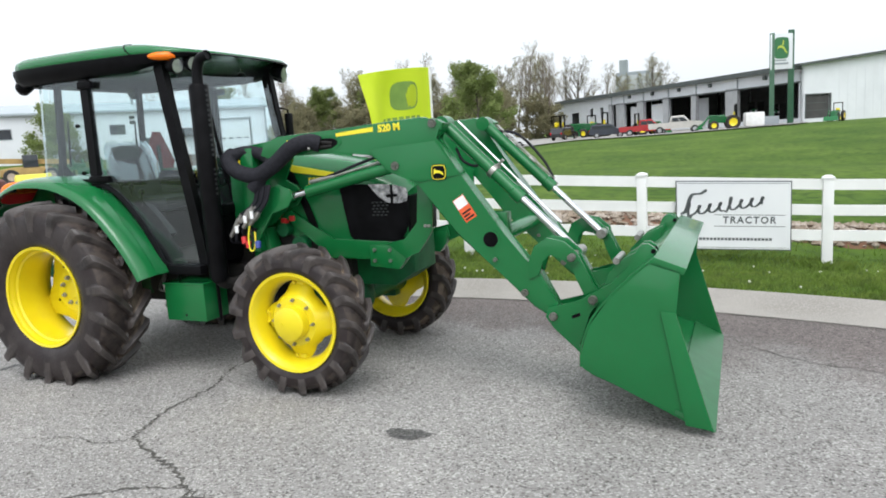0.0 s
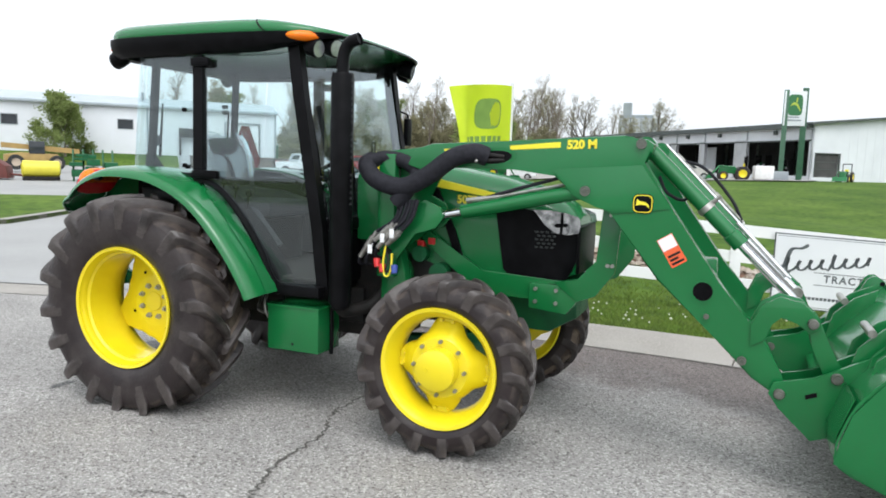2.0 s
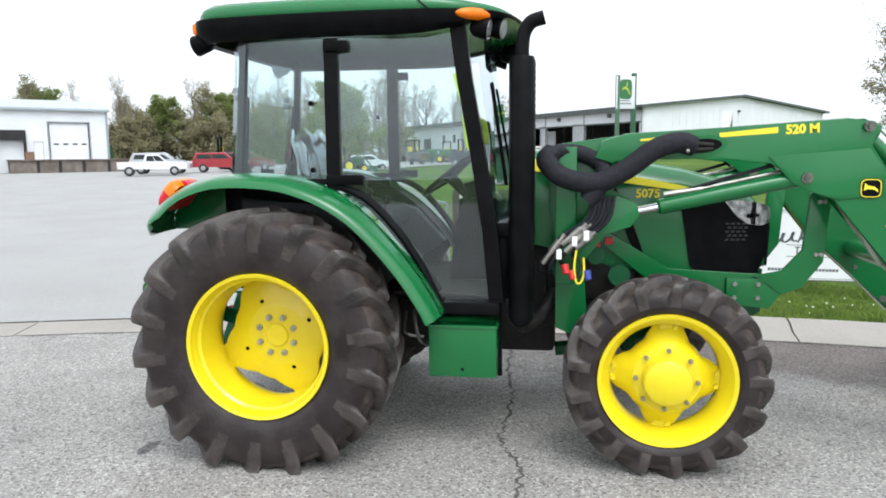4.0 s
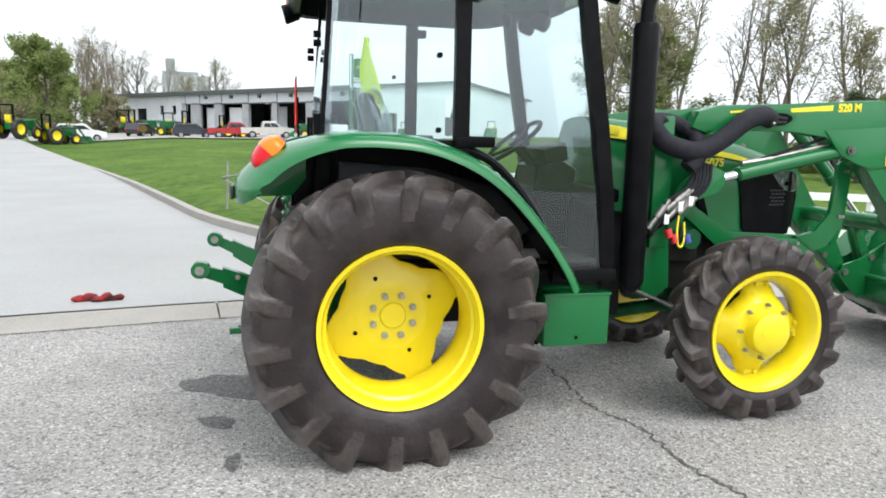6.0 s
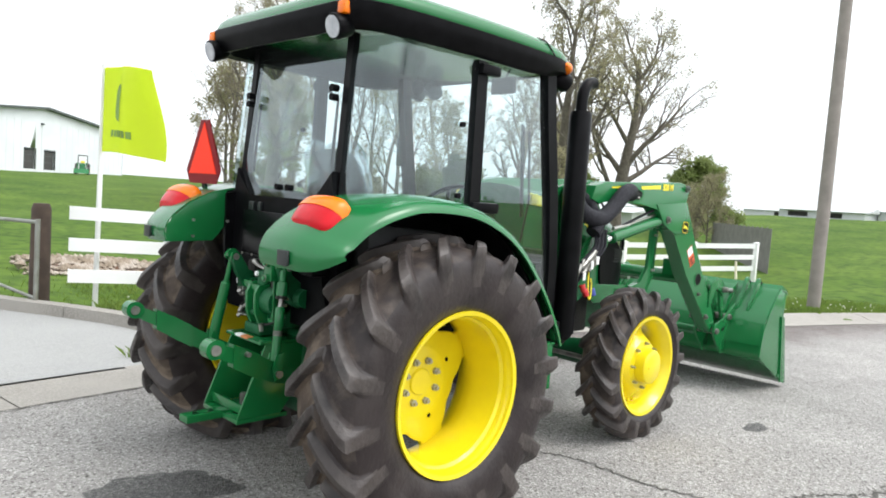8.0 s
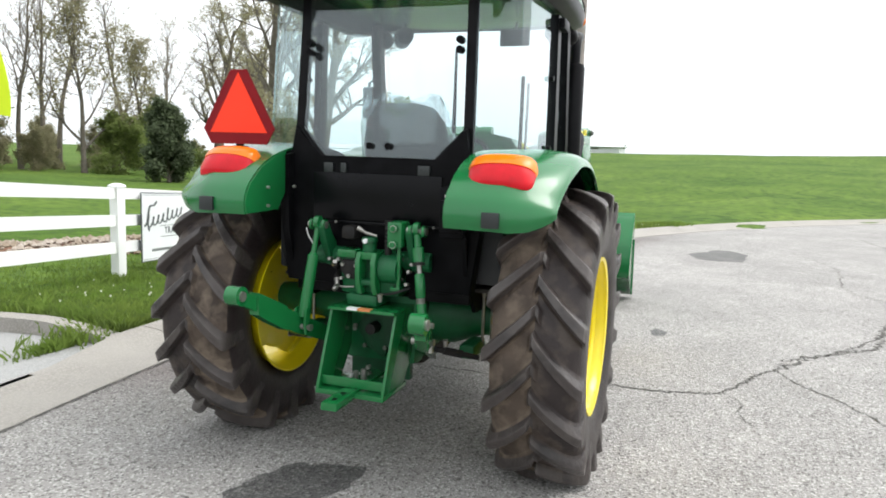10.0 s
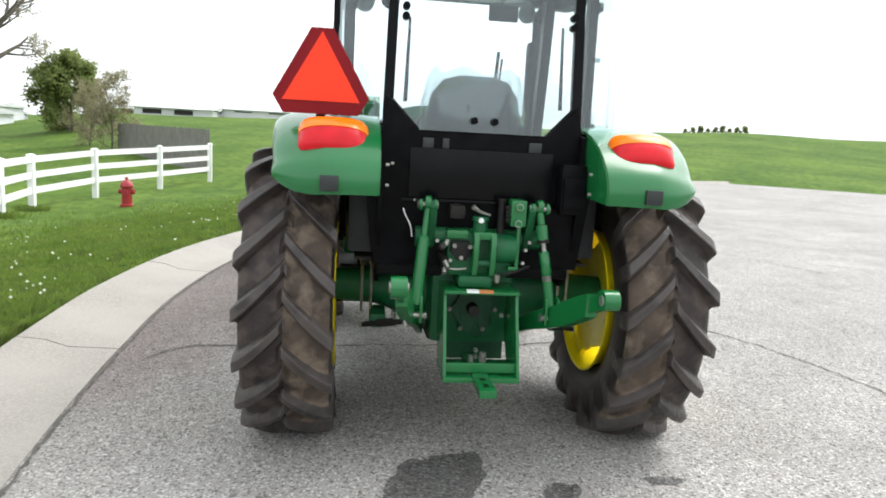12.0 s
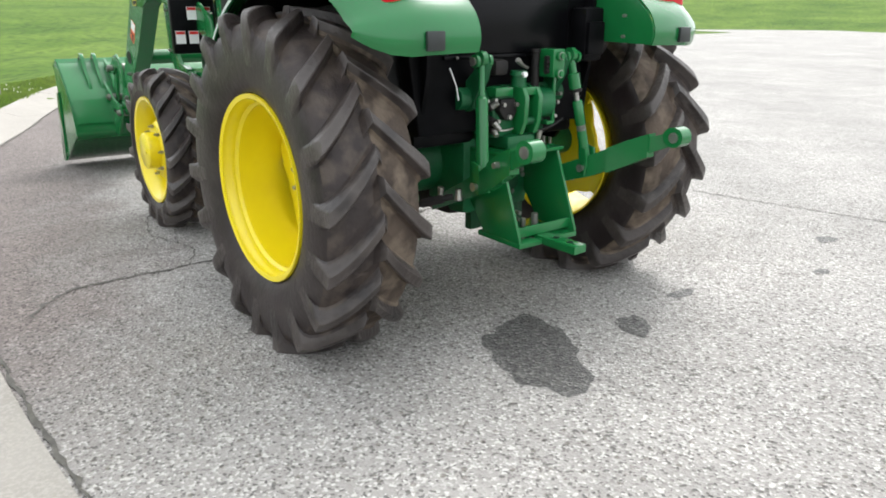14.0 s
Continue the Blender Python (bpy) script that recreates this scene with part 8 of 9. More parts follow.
# pale warehouse across the yard, on a dock
ware = thing("warehouse", "pale metal warehouse with dock doors across the yard", "building")
front = Wall((-42.8, 59.9), (-0.70, -0.714), (0.714, -0.70))
flank = Wall((-42.8, 59.9), (-0.714, 0.70), (0.70, 0.714))
Zw, Ew, Dw, Lw = 1.78, 6.5, 6.3, 40
wh = [(1.6, 5.1, Zw, 5.25), (5.6, 6.4, Zw, 3.45), (7.1, 9.6, Zw, 4.4), (11.5, 12.2, 2.7, 3.65), (14.0, 15.35, 4.2, 5.1), (24.0, 25.3, 4.2, 5.1)]
siding(front, 0, Lw, 0.2, Ew, wh, ware)
slatted(front, 1.7, 5.0, -0.14, Zw, 5.2, 6, ware)
for u in (2.1, 2.9, 3.7, 4.5):
    part("door_window", front.box(B(), u - 0.22, u + 0.22, -0.145, -0.13, 3.15, 3.3), DARK_GLASS, ware)
for u0, u1, z0, z1 in ((1.5, 1.6, Zw, 5.35), (5.1, 5.2, Zw, 5.35), (1.6, 5.1, 5.25, 5.35)):
    part("door_frame", front.box(B(), u0, u1, -0.1, 0.06, z0, z1), METAL_ROOF, ware)
for z0, z1, u0, u1 in ((Zw, 4.5, 7.0, 7.2), (Zw, 4.5, 9.5, 9.7), (3.6, 4.5, 7.2, 9.5)):
    part("dock_seal", front.box(B(), u0, u1, -0.3, 0.25, z0, z1), SHADE, ware)
slatted(front, 7.2, 9.5, -0.4, Zw, 3.6, 4, ware)
part("side_door", front.box(B(), 5.63, 6.37, -0.2, -0.06, Zw, 3.42), DOOR_WHITE, ware)
for h in wh[3:]:
    pane_ = part("window", front.box(B(), h[0], h[1], -0.18, -0.12, h[2], h[3]), DARK_GLASS, ware)
    for u0, u1, z0, z1 in ((h[0] - 0.07, h[0], h[2] - 0.07, h[3] + 0.07), (h[1], h[1] + 0.07, h[2] - 0.07, h[3] + 0.07), (h[0], h[1], h[3], h[3] + 0.07), (h[0], h[1], h[2] - 0.07, h[2])):
        part("window_frame", front.box(B(), u0, u1, -0.1, 0.04, z0, z1), METAL_ROOF, pane_)
bm = B()
rings = [[front.at(u, w, z) for w, z in ((0.35, Ew - 0.05), (0.35, Ew + 0.1), (-Dw / 2, Ew + 1.05), (-Dw - 0.35, Ew + 0.1), (-Dw - 0.35, Ew - 0.05), (-Dw / 2, Ew + 0.9))] for u in (-0.3, Lw + 0.3)]
add_rings(bm, rings)
part("roof", bm, mat("pale_blue_grey_roof", (0.42, 0.47, 0.50), (0.37, 0.42, 0.45), 0.6, 0.45), ware, "low pale grey metal roof")
part("gutter", front.box(B(), -0.3, Lw + 0.3, 0.0, 0.38, Ew - 0.16, Ew - 0.04), METAL_ROOF, ware)
part("roof_vent", front.box(B(), 12.9, 13.2, -2.2, -1.9, Ew + 0.4, Ew + 1.5), METAL_ROOF, ware)
for u in (0, Lw - 0.2):
    bm = B()
    add_rings(bm, [[front.at(x, w, z) for w, z in ((-0.26, 0.2), (-0.26, Ew), (-Dw / 2, Ew + 0.9), (-Dw + 0.26, Ew), (-Dw + 0.26, 0.2))] for x in (u, u + 0.2)])
    part("end_wall", bm, METAL_WHITE, ware)
part("rear_wall", front.box(B(), 0, Lw, -Dw, -Dw + 0.25, 0.2, Ew), METAL_WHITE, ware)
# dark slab on the wall, coloured as the shade of an open doorway
part("end_doorway", flank.box(B(), 3.0, 3.7, 0.0, 0.05, Zw, 5.0), SHADE, ware)
part("end_box", flank.box(B(), 1.2, 2.6, 0.0, 0.6, Zw, 3.2), GREEN_DULL, ware)
for u in (-0.02, 12.65, 27, 39.9):
    part("downspout", front.box(B(), u - 0.09, u + 0.09, 0.0, 0.14, Zw - 0.3, Ew - 0.1), METAL_ROOF, ware)
DOCK = mat("dark_dock_wall", (0.12, 0.10, 0.085), (0.20, 0.17, 0.15), 1.2, 0.9, bump=0.3)
bm = B()
front.box(bm, -3.2, 8.6, 0.02, 2.0, 0.2, Zw - 0.1)
front.box(bm, -3.3, 8.7, 0.02, 2.15, Zw - 0.099, Zw)
dock = part("loading_dock", bm, DOCK, ware)
for u in (0.4, 2.6, 4.6, 6.4):
    part("dock_post", front.box(B(), u - 0.12, u + 0.12, 2.0, 2.1, 0.3, Zw - 0.14), SHADE, dock)
crate = thing("wooden_crate", "brown wooden crate on the loading dock", "crate")
part("crate_body", front.box(B(), 6.6, 7.3, 1.0, 1.6, Zw + 0.002, Zw + 0.7), mat("crate_wood", (0.22, 0.13, 0.08), (0.17, 0.10, 0.06), 4, 0.8), crate)
# grass bank at the foot of the long wall
bm = B()
add_rings(bm, [[front.at(u, w, z + k) for w, z in ((0.03, 0.1), (0.03, 1.7), (1.6, 1.5), (3.6, 0.95), (5.5, 0.1))] for u, k in ((9.9, 0), (16, 0.05), (24, 0), (34, 0.1), (44, 0))])
tagged(part("grass_bank", bm, GRASS), "grassy bank along the foot of the warehouse", "bank", kind="structure")

# pylon sign of the dealer: plain emblem only
pyl = thing("pylon_sign", "tall green posts carrying a white and green panel", "sign")
px, py, pz = 8.85, 81.4, 0.9
POST_GREEN = mat("dark_green_post", (0.022, 0.085, 0.045), (0.03, 0.1, 0.05), 3, 0.4)
for x0, x1, d, top in ((-1.3, -0.80, -0.35, 10.75), (0.52, 1.12, 0.35, 11.0)):
    bm = B()
    add_box(bm, px + x0, px + x1, py - 0.22 + d, py + 0.22 + d, pz, top, 0.03)
    part("sign_post", bm, POST_GREEN if x0 > 0 else mat("grey_green_post", (0.05, 0.12, 0.075), (0.065, 0.14, 0.09), 3, 0.5), pyl)
bm = B()
add_prism(bm, [(px - 1.22, py - 0.62), (px + 0.95, py + 0.08), (px + 0.88, py + 0.28), (px - 1.28, py - 0.42)], 6.95, 10.62, 0.03, "xy")
panel = part("sign_panel", bm, METAL_WHITE, pyl, "white sign panel with a thin grey edge")


def on_panel(u, z, d):
    """A point on the panel's face: u across from -1 to 1, d out of it."""
    return (px - 0.135 + 1.085 * u + 0.31 * d, py - 0.27 + 0.35 * u - 0.95 * d, z)


def panel_shape(name, pts, d, material):
    bm = B()
    add_rings(bm, [[on_panel(u, z, e) for u, z in pts] for e in (d - 0.02, d)])
    return part(name, bm, material, panel)


def soft_square(u, z, a, b):
    return [(u + a * math.copysign(abs(math.cos(k)) ** 0.45, math.cos(k)), z + b * math.copysign(abs(math.sin(k)) ** 0.45, math.sin(k))) for k in [2 * math.pi * i / 24 for i in range(24)]]


panel_shape("emblem", soft_square(0.0, 9.15, 0.66, 1.12), 0.03, mat("emblem_green", (0.03, 0.14, 0.05), (0.03, 0.15, 0.055), 4, 0.4))
YMARK = mat("emblem_yellow", (0.42, 0.50, 0.06), (0.38, 0.46, 0.06), 4, 0.5)
panel_shape("emblem_mark", [(-0.42, 9.0), (-0.15, 9.2), (0.1, 9.1), (0.46, 8.5), (0.5, 8.62), (0.2, 9.3), (-0.1, 9.45), (-0.3, 9.35)], 0.05, YMARK)
panel_shape("emblem_mark", [(0.02, 9.4), (0.16, 9.44), (0.2, 9.9), (0.1, 9.95)], 0.05, YMARK)
panel_shape("letter_bar", [(-0.72, 7.45), (0.62, 7.45), (0.62, 7.62), (-0.72, 7.62)], 0.03, METAL_ROOF)
panel_shape("letter_bar", [(-0.72, 7.8), (0.4, 7.8), (0.4, 7.93), (-0.72, 7.93)], 0.03, METAL_ROOF)

# grain tower far behind
tower = thing("grain_tower", "pale grey grain elevator tower in the distance", "tower")
tx, ty = -29, 213
bm = B()
for k in range(4):
    add_tube(bm, [(tx + 3.2 * k, ty, 0), (tx + 3.2 * k, ty, 17)], 1.75, 16)
part("silo", bm, mat("pale_concrete_silo", (0.45, 0.47, 0.49), (0.38, 0.40, 0.42), 0.3, 0.8), tower)
bm = B()
add_box(bm, tx - 0.5, tx + 1.8, ty - 1, ty + 1, 17, 21.5)
add_box(bm, tx - 1.5, tx + 8, ty - 0.6, ty + 0.6, 17, 18)
part("head_house", bm, METAL_ROOF, tower)

tower.matrix_world = moved_out(2.4)

# low sheds on the horizon
SHED_ROOF = mat("pale_shed_roof", (0.55, 0.57, 0.58), (0.48, 0.50, 0.51), 0.5, 0.5)
for k, (x, y, w, h, zb) in enumerate(((74, 19.4, 7.6, 0.75, 2.2), (78, 11.0, 9, 0.4, 2.85), (68, 36, 5, 0.6, 1.55), (92, 26, 16, 1.4, 1.6), (70, 45, 22, 1.2, 0.4), (56, 36, 14, 1.0, 0.5))):
    sh = thing("far_shed", "low pale shed on the far side of the fields", "shed")
    bm = B()
    add_box(bm, x - 3, x + 3, y - w / 2, y + w / 2, zb - 1.5, zb + h)
    part("wall", bm, METAL_WHITE, sh)
    bm = B()
    add_prism(bm, [(x - 3.4, zb + h - 0.05), (x, zb + h + 0.45), (x + 3.4, zb + h - 0.05)], y - w / 2 - 0.3, y + w / 2 + 0.3)
    part("roof", bm, SHED_ROOF, sh)
    for j in range(2):
        bm = B()
        yy = y - w * 0.25 + j * w * 0.4
        add_box(bm, x - 3.05, x - 2.98, yy, yy + 1.8, zb + 0.1, zb + h - 0.2)
        part("door", bm, SHADE, sh)


# ---- vehicles in the yard ----
CAR_GLASS = mat("dark_car_glass", (0.03, 0.035, 0.04), (0.04, 0.045, 0.05), 2, 0.06)
CAR_TYRE = mat("car_tyre", (0.02, 0.02, 0.02), (0.03, 0.03, 0.03), 5, 0.8)
CAR_RIM = mat("grey_wheel_rim", (0.45, 0.45, 0.46), (0.38, 0.38, 0.39), 5, 0.3, 0.8)
HEAD = mat("car_headlamp", (0.6, 0.6, 0.6), (0.55, 0.55, 0.55), 4, 0.15)
BODY_SUV = [(-2.3, 0.45), (-2.35, 0.9), (-2.2, 1.15), (-1.95, 1.68), (0.4, 1.72), (1.05, 1.18), (2.1, 1.02), (2.35, 0.8), (2.35, 0.42)]
GLASS_SUV = [(-1.95, 1.18), (-1.78, 1.58), (0.32, 1.62), (0.85, 1.16)]
BODY_PICK = [(-2.9, 0.55), (-2.95, 1.15), (-0.75, 1.18), (-0.6, 1.85), (0.75, 1.88), (1.35, 1.28), (2.6, 1.18), (2.85, 0.95), (2.85, 0.5)]
GLASS_PICK = [(-0.52, 1.24), (-0.45, 1.72), (0.70, 1.74), (1.15, 1.24)]


def car(name, label, colour, body, glass, axles, at_, turn, r=0.36, w=0.92, group=""):
    paint = mat(name + "_paint", colour, tuple(v * 0.92 for v in colour), 2, 0.25, coat=0.6)
    root = thing(name, label, "car", group)
    bm = B()
    lo = [(x, z) for x, z in body]
    rings = [[(x, y, z if z < 1.2 else 1.2 + (z - 1.2) * k) for x, z in lo] for y, k in ((-w, 0.86), (-w + 0.1, 1.0), (w - 0.1, 1.0), (w, 0.86))]
    add_rings(bm, rings)
    part("body", bm, paint, root, "", 30)
    for s in (-1, 1):
        xm = (glass[0][0] + glass[-1][0]) / 2
        for a, b in ((0, 0.48), (0.52, 1.0)):
            bm = B()
            z0, z1 = glass[0][1], glass[1][1]
            def gx(f, top):
                return (glass[1][0] + (glass[2][0] - glass[1][0]) * f) if top else (glass[0][0] + (glass[3][0] - glass[0][0]) * f)
            add_prism(bm, [(gx(a, 0), z0), (gx(b, 0), z0), (gx(b, 1), 1.2 + (z1 - 1.2) * 0.9), (gx(a, 1), 1.2 + (z1 - 1.2) * 0.9)], (w - 0.02) * s, (w + 0.012) * s)
            part("side_window", bm, CAR_GLASS, root)
        for ax in axles:
            bm = B()
            add_lathe(bm, [(r * 0.55, -0.11), (r, -0.1), (r, 0.1), (r * 0.55, 0.11)], (ax, (w - 0.05) * s, r), 20, s)
            wh = part("wheel", bm, CAR_TYRE, root)
            bm = B()
            add_lathe(bm, [(0.0, 0.10), (r * 0.3, 0.11), (r * 0.56, 0.095)], (ax, (w - 0.05) * s, r), 20, s)
            part("rim", bm, CAR_RIM, wh)
        bm = B()
        add_box(bm, body[-2][0] - 0.12, body[-2][0] + 0.02, (w - 0.4) * s, (w - 0.08) * s, 0.8, 0.98, 0.02)
        part("headlamp", bm, HEAD, root)
        bm = B()
        add_box(bm, body[0][0] - 0.06, body[0][0] + 0.08, (w - 0.2) * s, (w - 0.03) * s, 0.8, 1.05, 0.02)
        part("tail_lamp", bm, RED_LENS, root)
    x, y = at_
    zz = stand(x, y)
    root.matrix_world = pose(x, y, zz, 0, 0, turn)
    return root


BODY_SMALL = [(-2.35, 0.50), (-2.4, 1.0), (-0.62, 1.03), (-0.45, 1.56), (0.45, 1.58), (1.0, 1.06), (2.2, 0.98), (2.4, 0.80), (2.4, 0.45)]
GLASS_SMALL = [(-0.42, 1.06), (-0.34, 1.48), (0.42, 1.50), (0.85, 1.06)]
car("silver_pickup", "silver crew-cab pickup parked before the workshop", (0.50, 0.48, 0.45), BODY_PICK, GLASS_PICK, (-1.75, 1.85), (-1.7, 77.0), 6, 0.40)
car("red_pickup", "dark red pickup parked before the workshop", (0.35, 0.02, 0.025), BODY_PICK, GLASS_PICK, (-1.75, 1.85), (-5.6, 82.0), 8, 0.40)
car("white_suv", "white sport utility vehicle parked in the yard", (0.75, 0.76, 0.77), BODY_SUV, GLASS_SUV, (-1.4, 1.45), (-19.6, 72.7), 12)
car("dark_suv", "dark blue vehicle parked in the yard", (0.03, 0.035, 0.05), BODY_SUV, GLASS_SUV, (-1.4, 1.45), (-10.6, 86.0), 12)
car("dark_suv", "black vehicle parked in the yard", (0.02, 0.02, 0.022), BODY_SUV, GLASS_SUV, (-1.4, 1.45), (-17.5, 92.0), 75)
car("white_pickup", "small white regular-cab pickup parked in the yard", (0.72, 0.73, 0.75), BODY_SMALL, GLASS_SMALL, (-1.6, 1.5), (-28.6, 44.5), 30, 0.34, 0.84)
car("red_car", "red car parked in a row in the yard", (0.3, 0.02, 0.03), BODY_SUV, GLASS_SUV, (-1.4, 1.45), (-28.0, 54.0), 24)
car("silver_car", "silver car parked in a row in the yard", (0.45, 0.47, 0.5), BODY_SUV, GLASS_SUV, (-1.4, 1.45), (-31.0, 49.6), 22)
car("dark_car", "dark red car parked in a row in the yard", (0.16, 0.02, 0.025), BODY_SUV, GLASS_SUV, (-1.4, 1.45), (-27.0, 57.5), 24)


def yard_tractor(at_, turn, k=1.0):
    """A small green tractor, far off."""
    root = thing("small_tractor", "small green tractor with yellow wheels by the workshop", "tractor", "machines in the yard")
    bm = B()
    add_prism(bm, [(-0.5, 0.6), (-0.5, 1.0), (0.2, 1.05), (0.3, 1.3), (1.5, 1.2), (1.6, 0.6)], -0.28, 0.28, 0.05)
    part("hood", bm, GREEN, root)
    bm = B()
    add_box(bm, -0.7, -0.55, -0.5, -0.42, 0.9, 2.1, 0.02)
    add_box(bm, -0.7, -0.55, 0.42, 0.5, 0.9, 2.1, 0.02)
    add_box(bm, -0.7, -0.55, -0.5, 0.5, 2.05, 2.15, 0.02)
    part("roll_bar", bm, BLACK, root)
    bm = B()
    add_box(bm, -0.5, -0.05, -0.22, 0.22, 1.0, 1.15, 0.05)
    add_box(bm, -0.55, -0.42, -0.22, 0.22, 1.1, 1.5, 0.05)
    part("seat", bm, YELLOW, root)
    for x, r, w in ((-0.35, 0.62, 0.3), (1.2, 0.4, 0.2)):
        for s in (-1, 1):
            bm = B()
            add_lathe(bm, [(r * 0.55, -w / 2), (r * 0.9, -w / 2), (r, -w * 0.3), (r, w * 0.3), (r * 0.9, w / 2), (r * 0.55, w / 2)], (x, 0.6 * s, r), 24, s)
            wh = part("wheel", bm, RUBBER, root)
            bm = B()
            add_lathe(bm, [(0.0, w * 0.3), (r * 0.4, w * 0.35), (r * 0.57, w * 0.5)], (x, 0.6 * s, r), 24, s)
            part("rim", bm, YELLOW, wh)
    bm = B()
    for s in (-1, 1):
        add_tube(bm, [(0.3, 0.42 * s, 1.15), (1.5, 0.42 * s, 1.25), (2.2, 0.42 * s, 0.4)], 0.06, 8)
    add_prism(bm, [(2.1, 0.15), (2.7, 0.12), (2.3, 0.6)], -0.75, 0.75)
    part("loader", bm, GREEN, root)
    root.matrix_world = Matrix.Translation((*at_, max(0, land(*at_)))) @ pose(0, 0, 0, 0, 0, turn) @ Matrix.Scale(k, 4)
    return root


yt = yard_tractor((3.5, 76.0), 188, 1.2)
for x, y, a, k in ((-6.8, 90, 30, 1.1), (-13.5, 96, 160, 1.3), (-15.0, 101, 70, 1.2), (-20.5, 108, 40, 1.4), (13.9, 80.0, 250, 0.75), (28.6, 93.0, 250, 0.95), (-24, 115, 100, 1.4), (-33.5, 67, 40, 1.3), (-22.0, 62, 70, 1.1), (-19.5, 64, 50, 1.0)):
    copy_thing(yt, Matrix.Translation((x, y, stand(x, y))) @ pose(0, 0, 0, 0, 0, a) @ Matrix.Scale(k, 4))
# wrapped goods before the big bay
for x, y, w, h, ma, lab in ((6.0, 77.6, 0.95, 1.55, WHITE_PAINT, "bulging white wrapped bale before the workshop"), (7.5, 77.9, 0.8, 1.0, METAL_ROOF, "grey crate standing before the workshop")):
    wrapped = thing("wrapped_bale" if h > 1.2 else "grey_crate", lab, "bale" if h > 1.2 else "crate")
    bm = B()
    add_box(bm, -w, w, -0.7, 0.7, 0.12, h, 0.16 if h > 1.2 else 0.03)
    part("load", bm, ma, wrapped)
    for e in (-0.8, 0, 0.8):
        bm = B()
        add_box(bm, e * w - 0.06, e * w + 0.06, -0.7, 0.7, 0.0, 0.12)
        part("pallet_runner", bm, GREY_WOOD, wrapped)
    wrapped.matrix_world = pose(x, y, stand(x, y), 0, 0, 10)

# telehandler, tank and implement across the yard
tele = thing("telehandler", "yellow telescopic handler parked by the warehouse", "machine")
YELM = mat("machine_yellow", (0.40, 0.27, 0.09), (0.33, 0.22, 0.075), 2, 0.5)
bm = B()
add_prism(bm, [(-2.4, 0.7), (-2.4, 1.3), (-1.2, 1.5), (1.6, 1.4), (2.0, 0.8)], -0.9, 0.9, 0.05)
part("chassis", bm, YELM, tele)
bm = B()
add_rings(bm, [[(x, y, z + d) for y, d in ((-0.2, -0.22), (0.2, -0.22), (0.2, 0.22), (-0.2, 0.22))] for x, z in ((-2.6, 2.1), (3.4, 1.7))])
part("boom", bm, YELM, tele)
bm = B()
add_box(bm, -0.6, 0.6, -0.95, -0.25, 1.4, 2.5, 0.05)
part("cab", bm, CAR_GLASS, tele)
for x in (-1.6, 1.5):
    for s in (-1, 1):
        bm = B()
        add_lathe(bm, [(0.35, -0.2), (0.62, -0.2), (0.65, 0), (0.62, 0.2), (0.35, 0.2)], (x, 0.95 * s, 0.65), 24, s)
        w_ = part("wheel", bm, CAR_TYRE, tele)
        bm = B()
        add_lathe(bm, [(0, 0.12), (0.36, 0.15)], (x, 0.95 * s, 0.65), 20, s)
        part("rim", bm, mat("pale_rim", (0.5, 0.4, 0.3), (0.45, 0.36, 0.28), 4, 0.5), w_)
tele.matrix_world = pose(-37.4, 27.4, 0.5, 0, 0, 58) @ Matrix.Scale(0.72, 4)
tank = thing("sprayer_tank", "bright yellow plastic tank on a low frame", "tank")
bm = B()
add_tube(bm, [(-0.85, 0, 0.75), (-0.78, 0, 0.75), (0.78, 0, 0.75), (0.85, 0, 0.75)], [0.25, 0.4, 0.4, 0.25], 20)
part("tank_body", bm, mat("yellow_plastic", (0.7, 0.62, 0.05), (0.65, 0.57, 0.05), 3, 0.4), tank)
bm = B()
add_box(bm, -0.8, 0.8, -0.35, 0.35, 0.1, 0.38, 0.03)
part("tank_frame", bm, DARK, tank)
tank.matrix_world = pose(-28.3, 20.6, 0.05, 0, 0, 55)
impl = thing("hay_implement", "dark green stacked farm implement in the yard", "machine")
bm = B()
rnd = random.Random(8)
for k in range(14):
    x, z = rnd.uniform(-0.9, 0.9), rnd.uniform(0.1, 1.5)
    add_box(bm, x - 0.3, x + 0.3, -0.5, 0.5, z, z + rnd.uniform(0.12, 0.35), 0.03)
for k in range(5):
    add_tube(bm, [(-0.9 + 0.45 * k, -0.5, 0), (-0.9 + 0.45 * k, 0.5, 1.8)], 0.05, 6)
part("implement_body", bm, GREEN_DULL, impl)
impl.matrix_world = pose(-26.6, 22.2, 0.0, 0, 0, 50)
for x, y in ((-30.5, 19.2), (-31.5, 18.0)):
    rk = thing("red_implement", "rusty red farm implement at the edge of the yard", "machine")
    bm = B()
    add_prism(bm, [(-1.2, 0.3), (-1.0, 1.2), (0.2, 1.5), (1.1, 0.9), (1.2, 0.3)], -0.6, 0.6, 0.05)
    add_tube(bm, [(1.1, 0, 0.5), (2.2, 0, 0.4)], 0.06, 8)
    part("frame", bm, mat("rusty_red", (0.14, 0.035, 0.028), (0.1, 0.03, 0.025), 3, 0.7), rk)
    for s in (-1, 1):
        bm = B()
        add_lathe(bm, [(0.15, -0.1), (0.35, -0.1), (0.35, 0.1), (0.15, 0.1)], (0, 0.7 * s, 0.35), 18, s)
        part("wheel", bm, CAR_TYRE, rk)
    rk.matrix_world = pose(x, y, 0, 0, 0, 40)

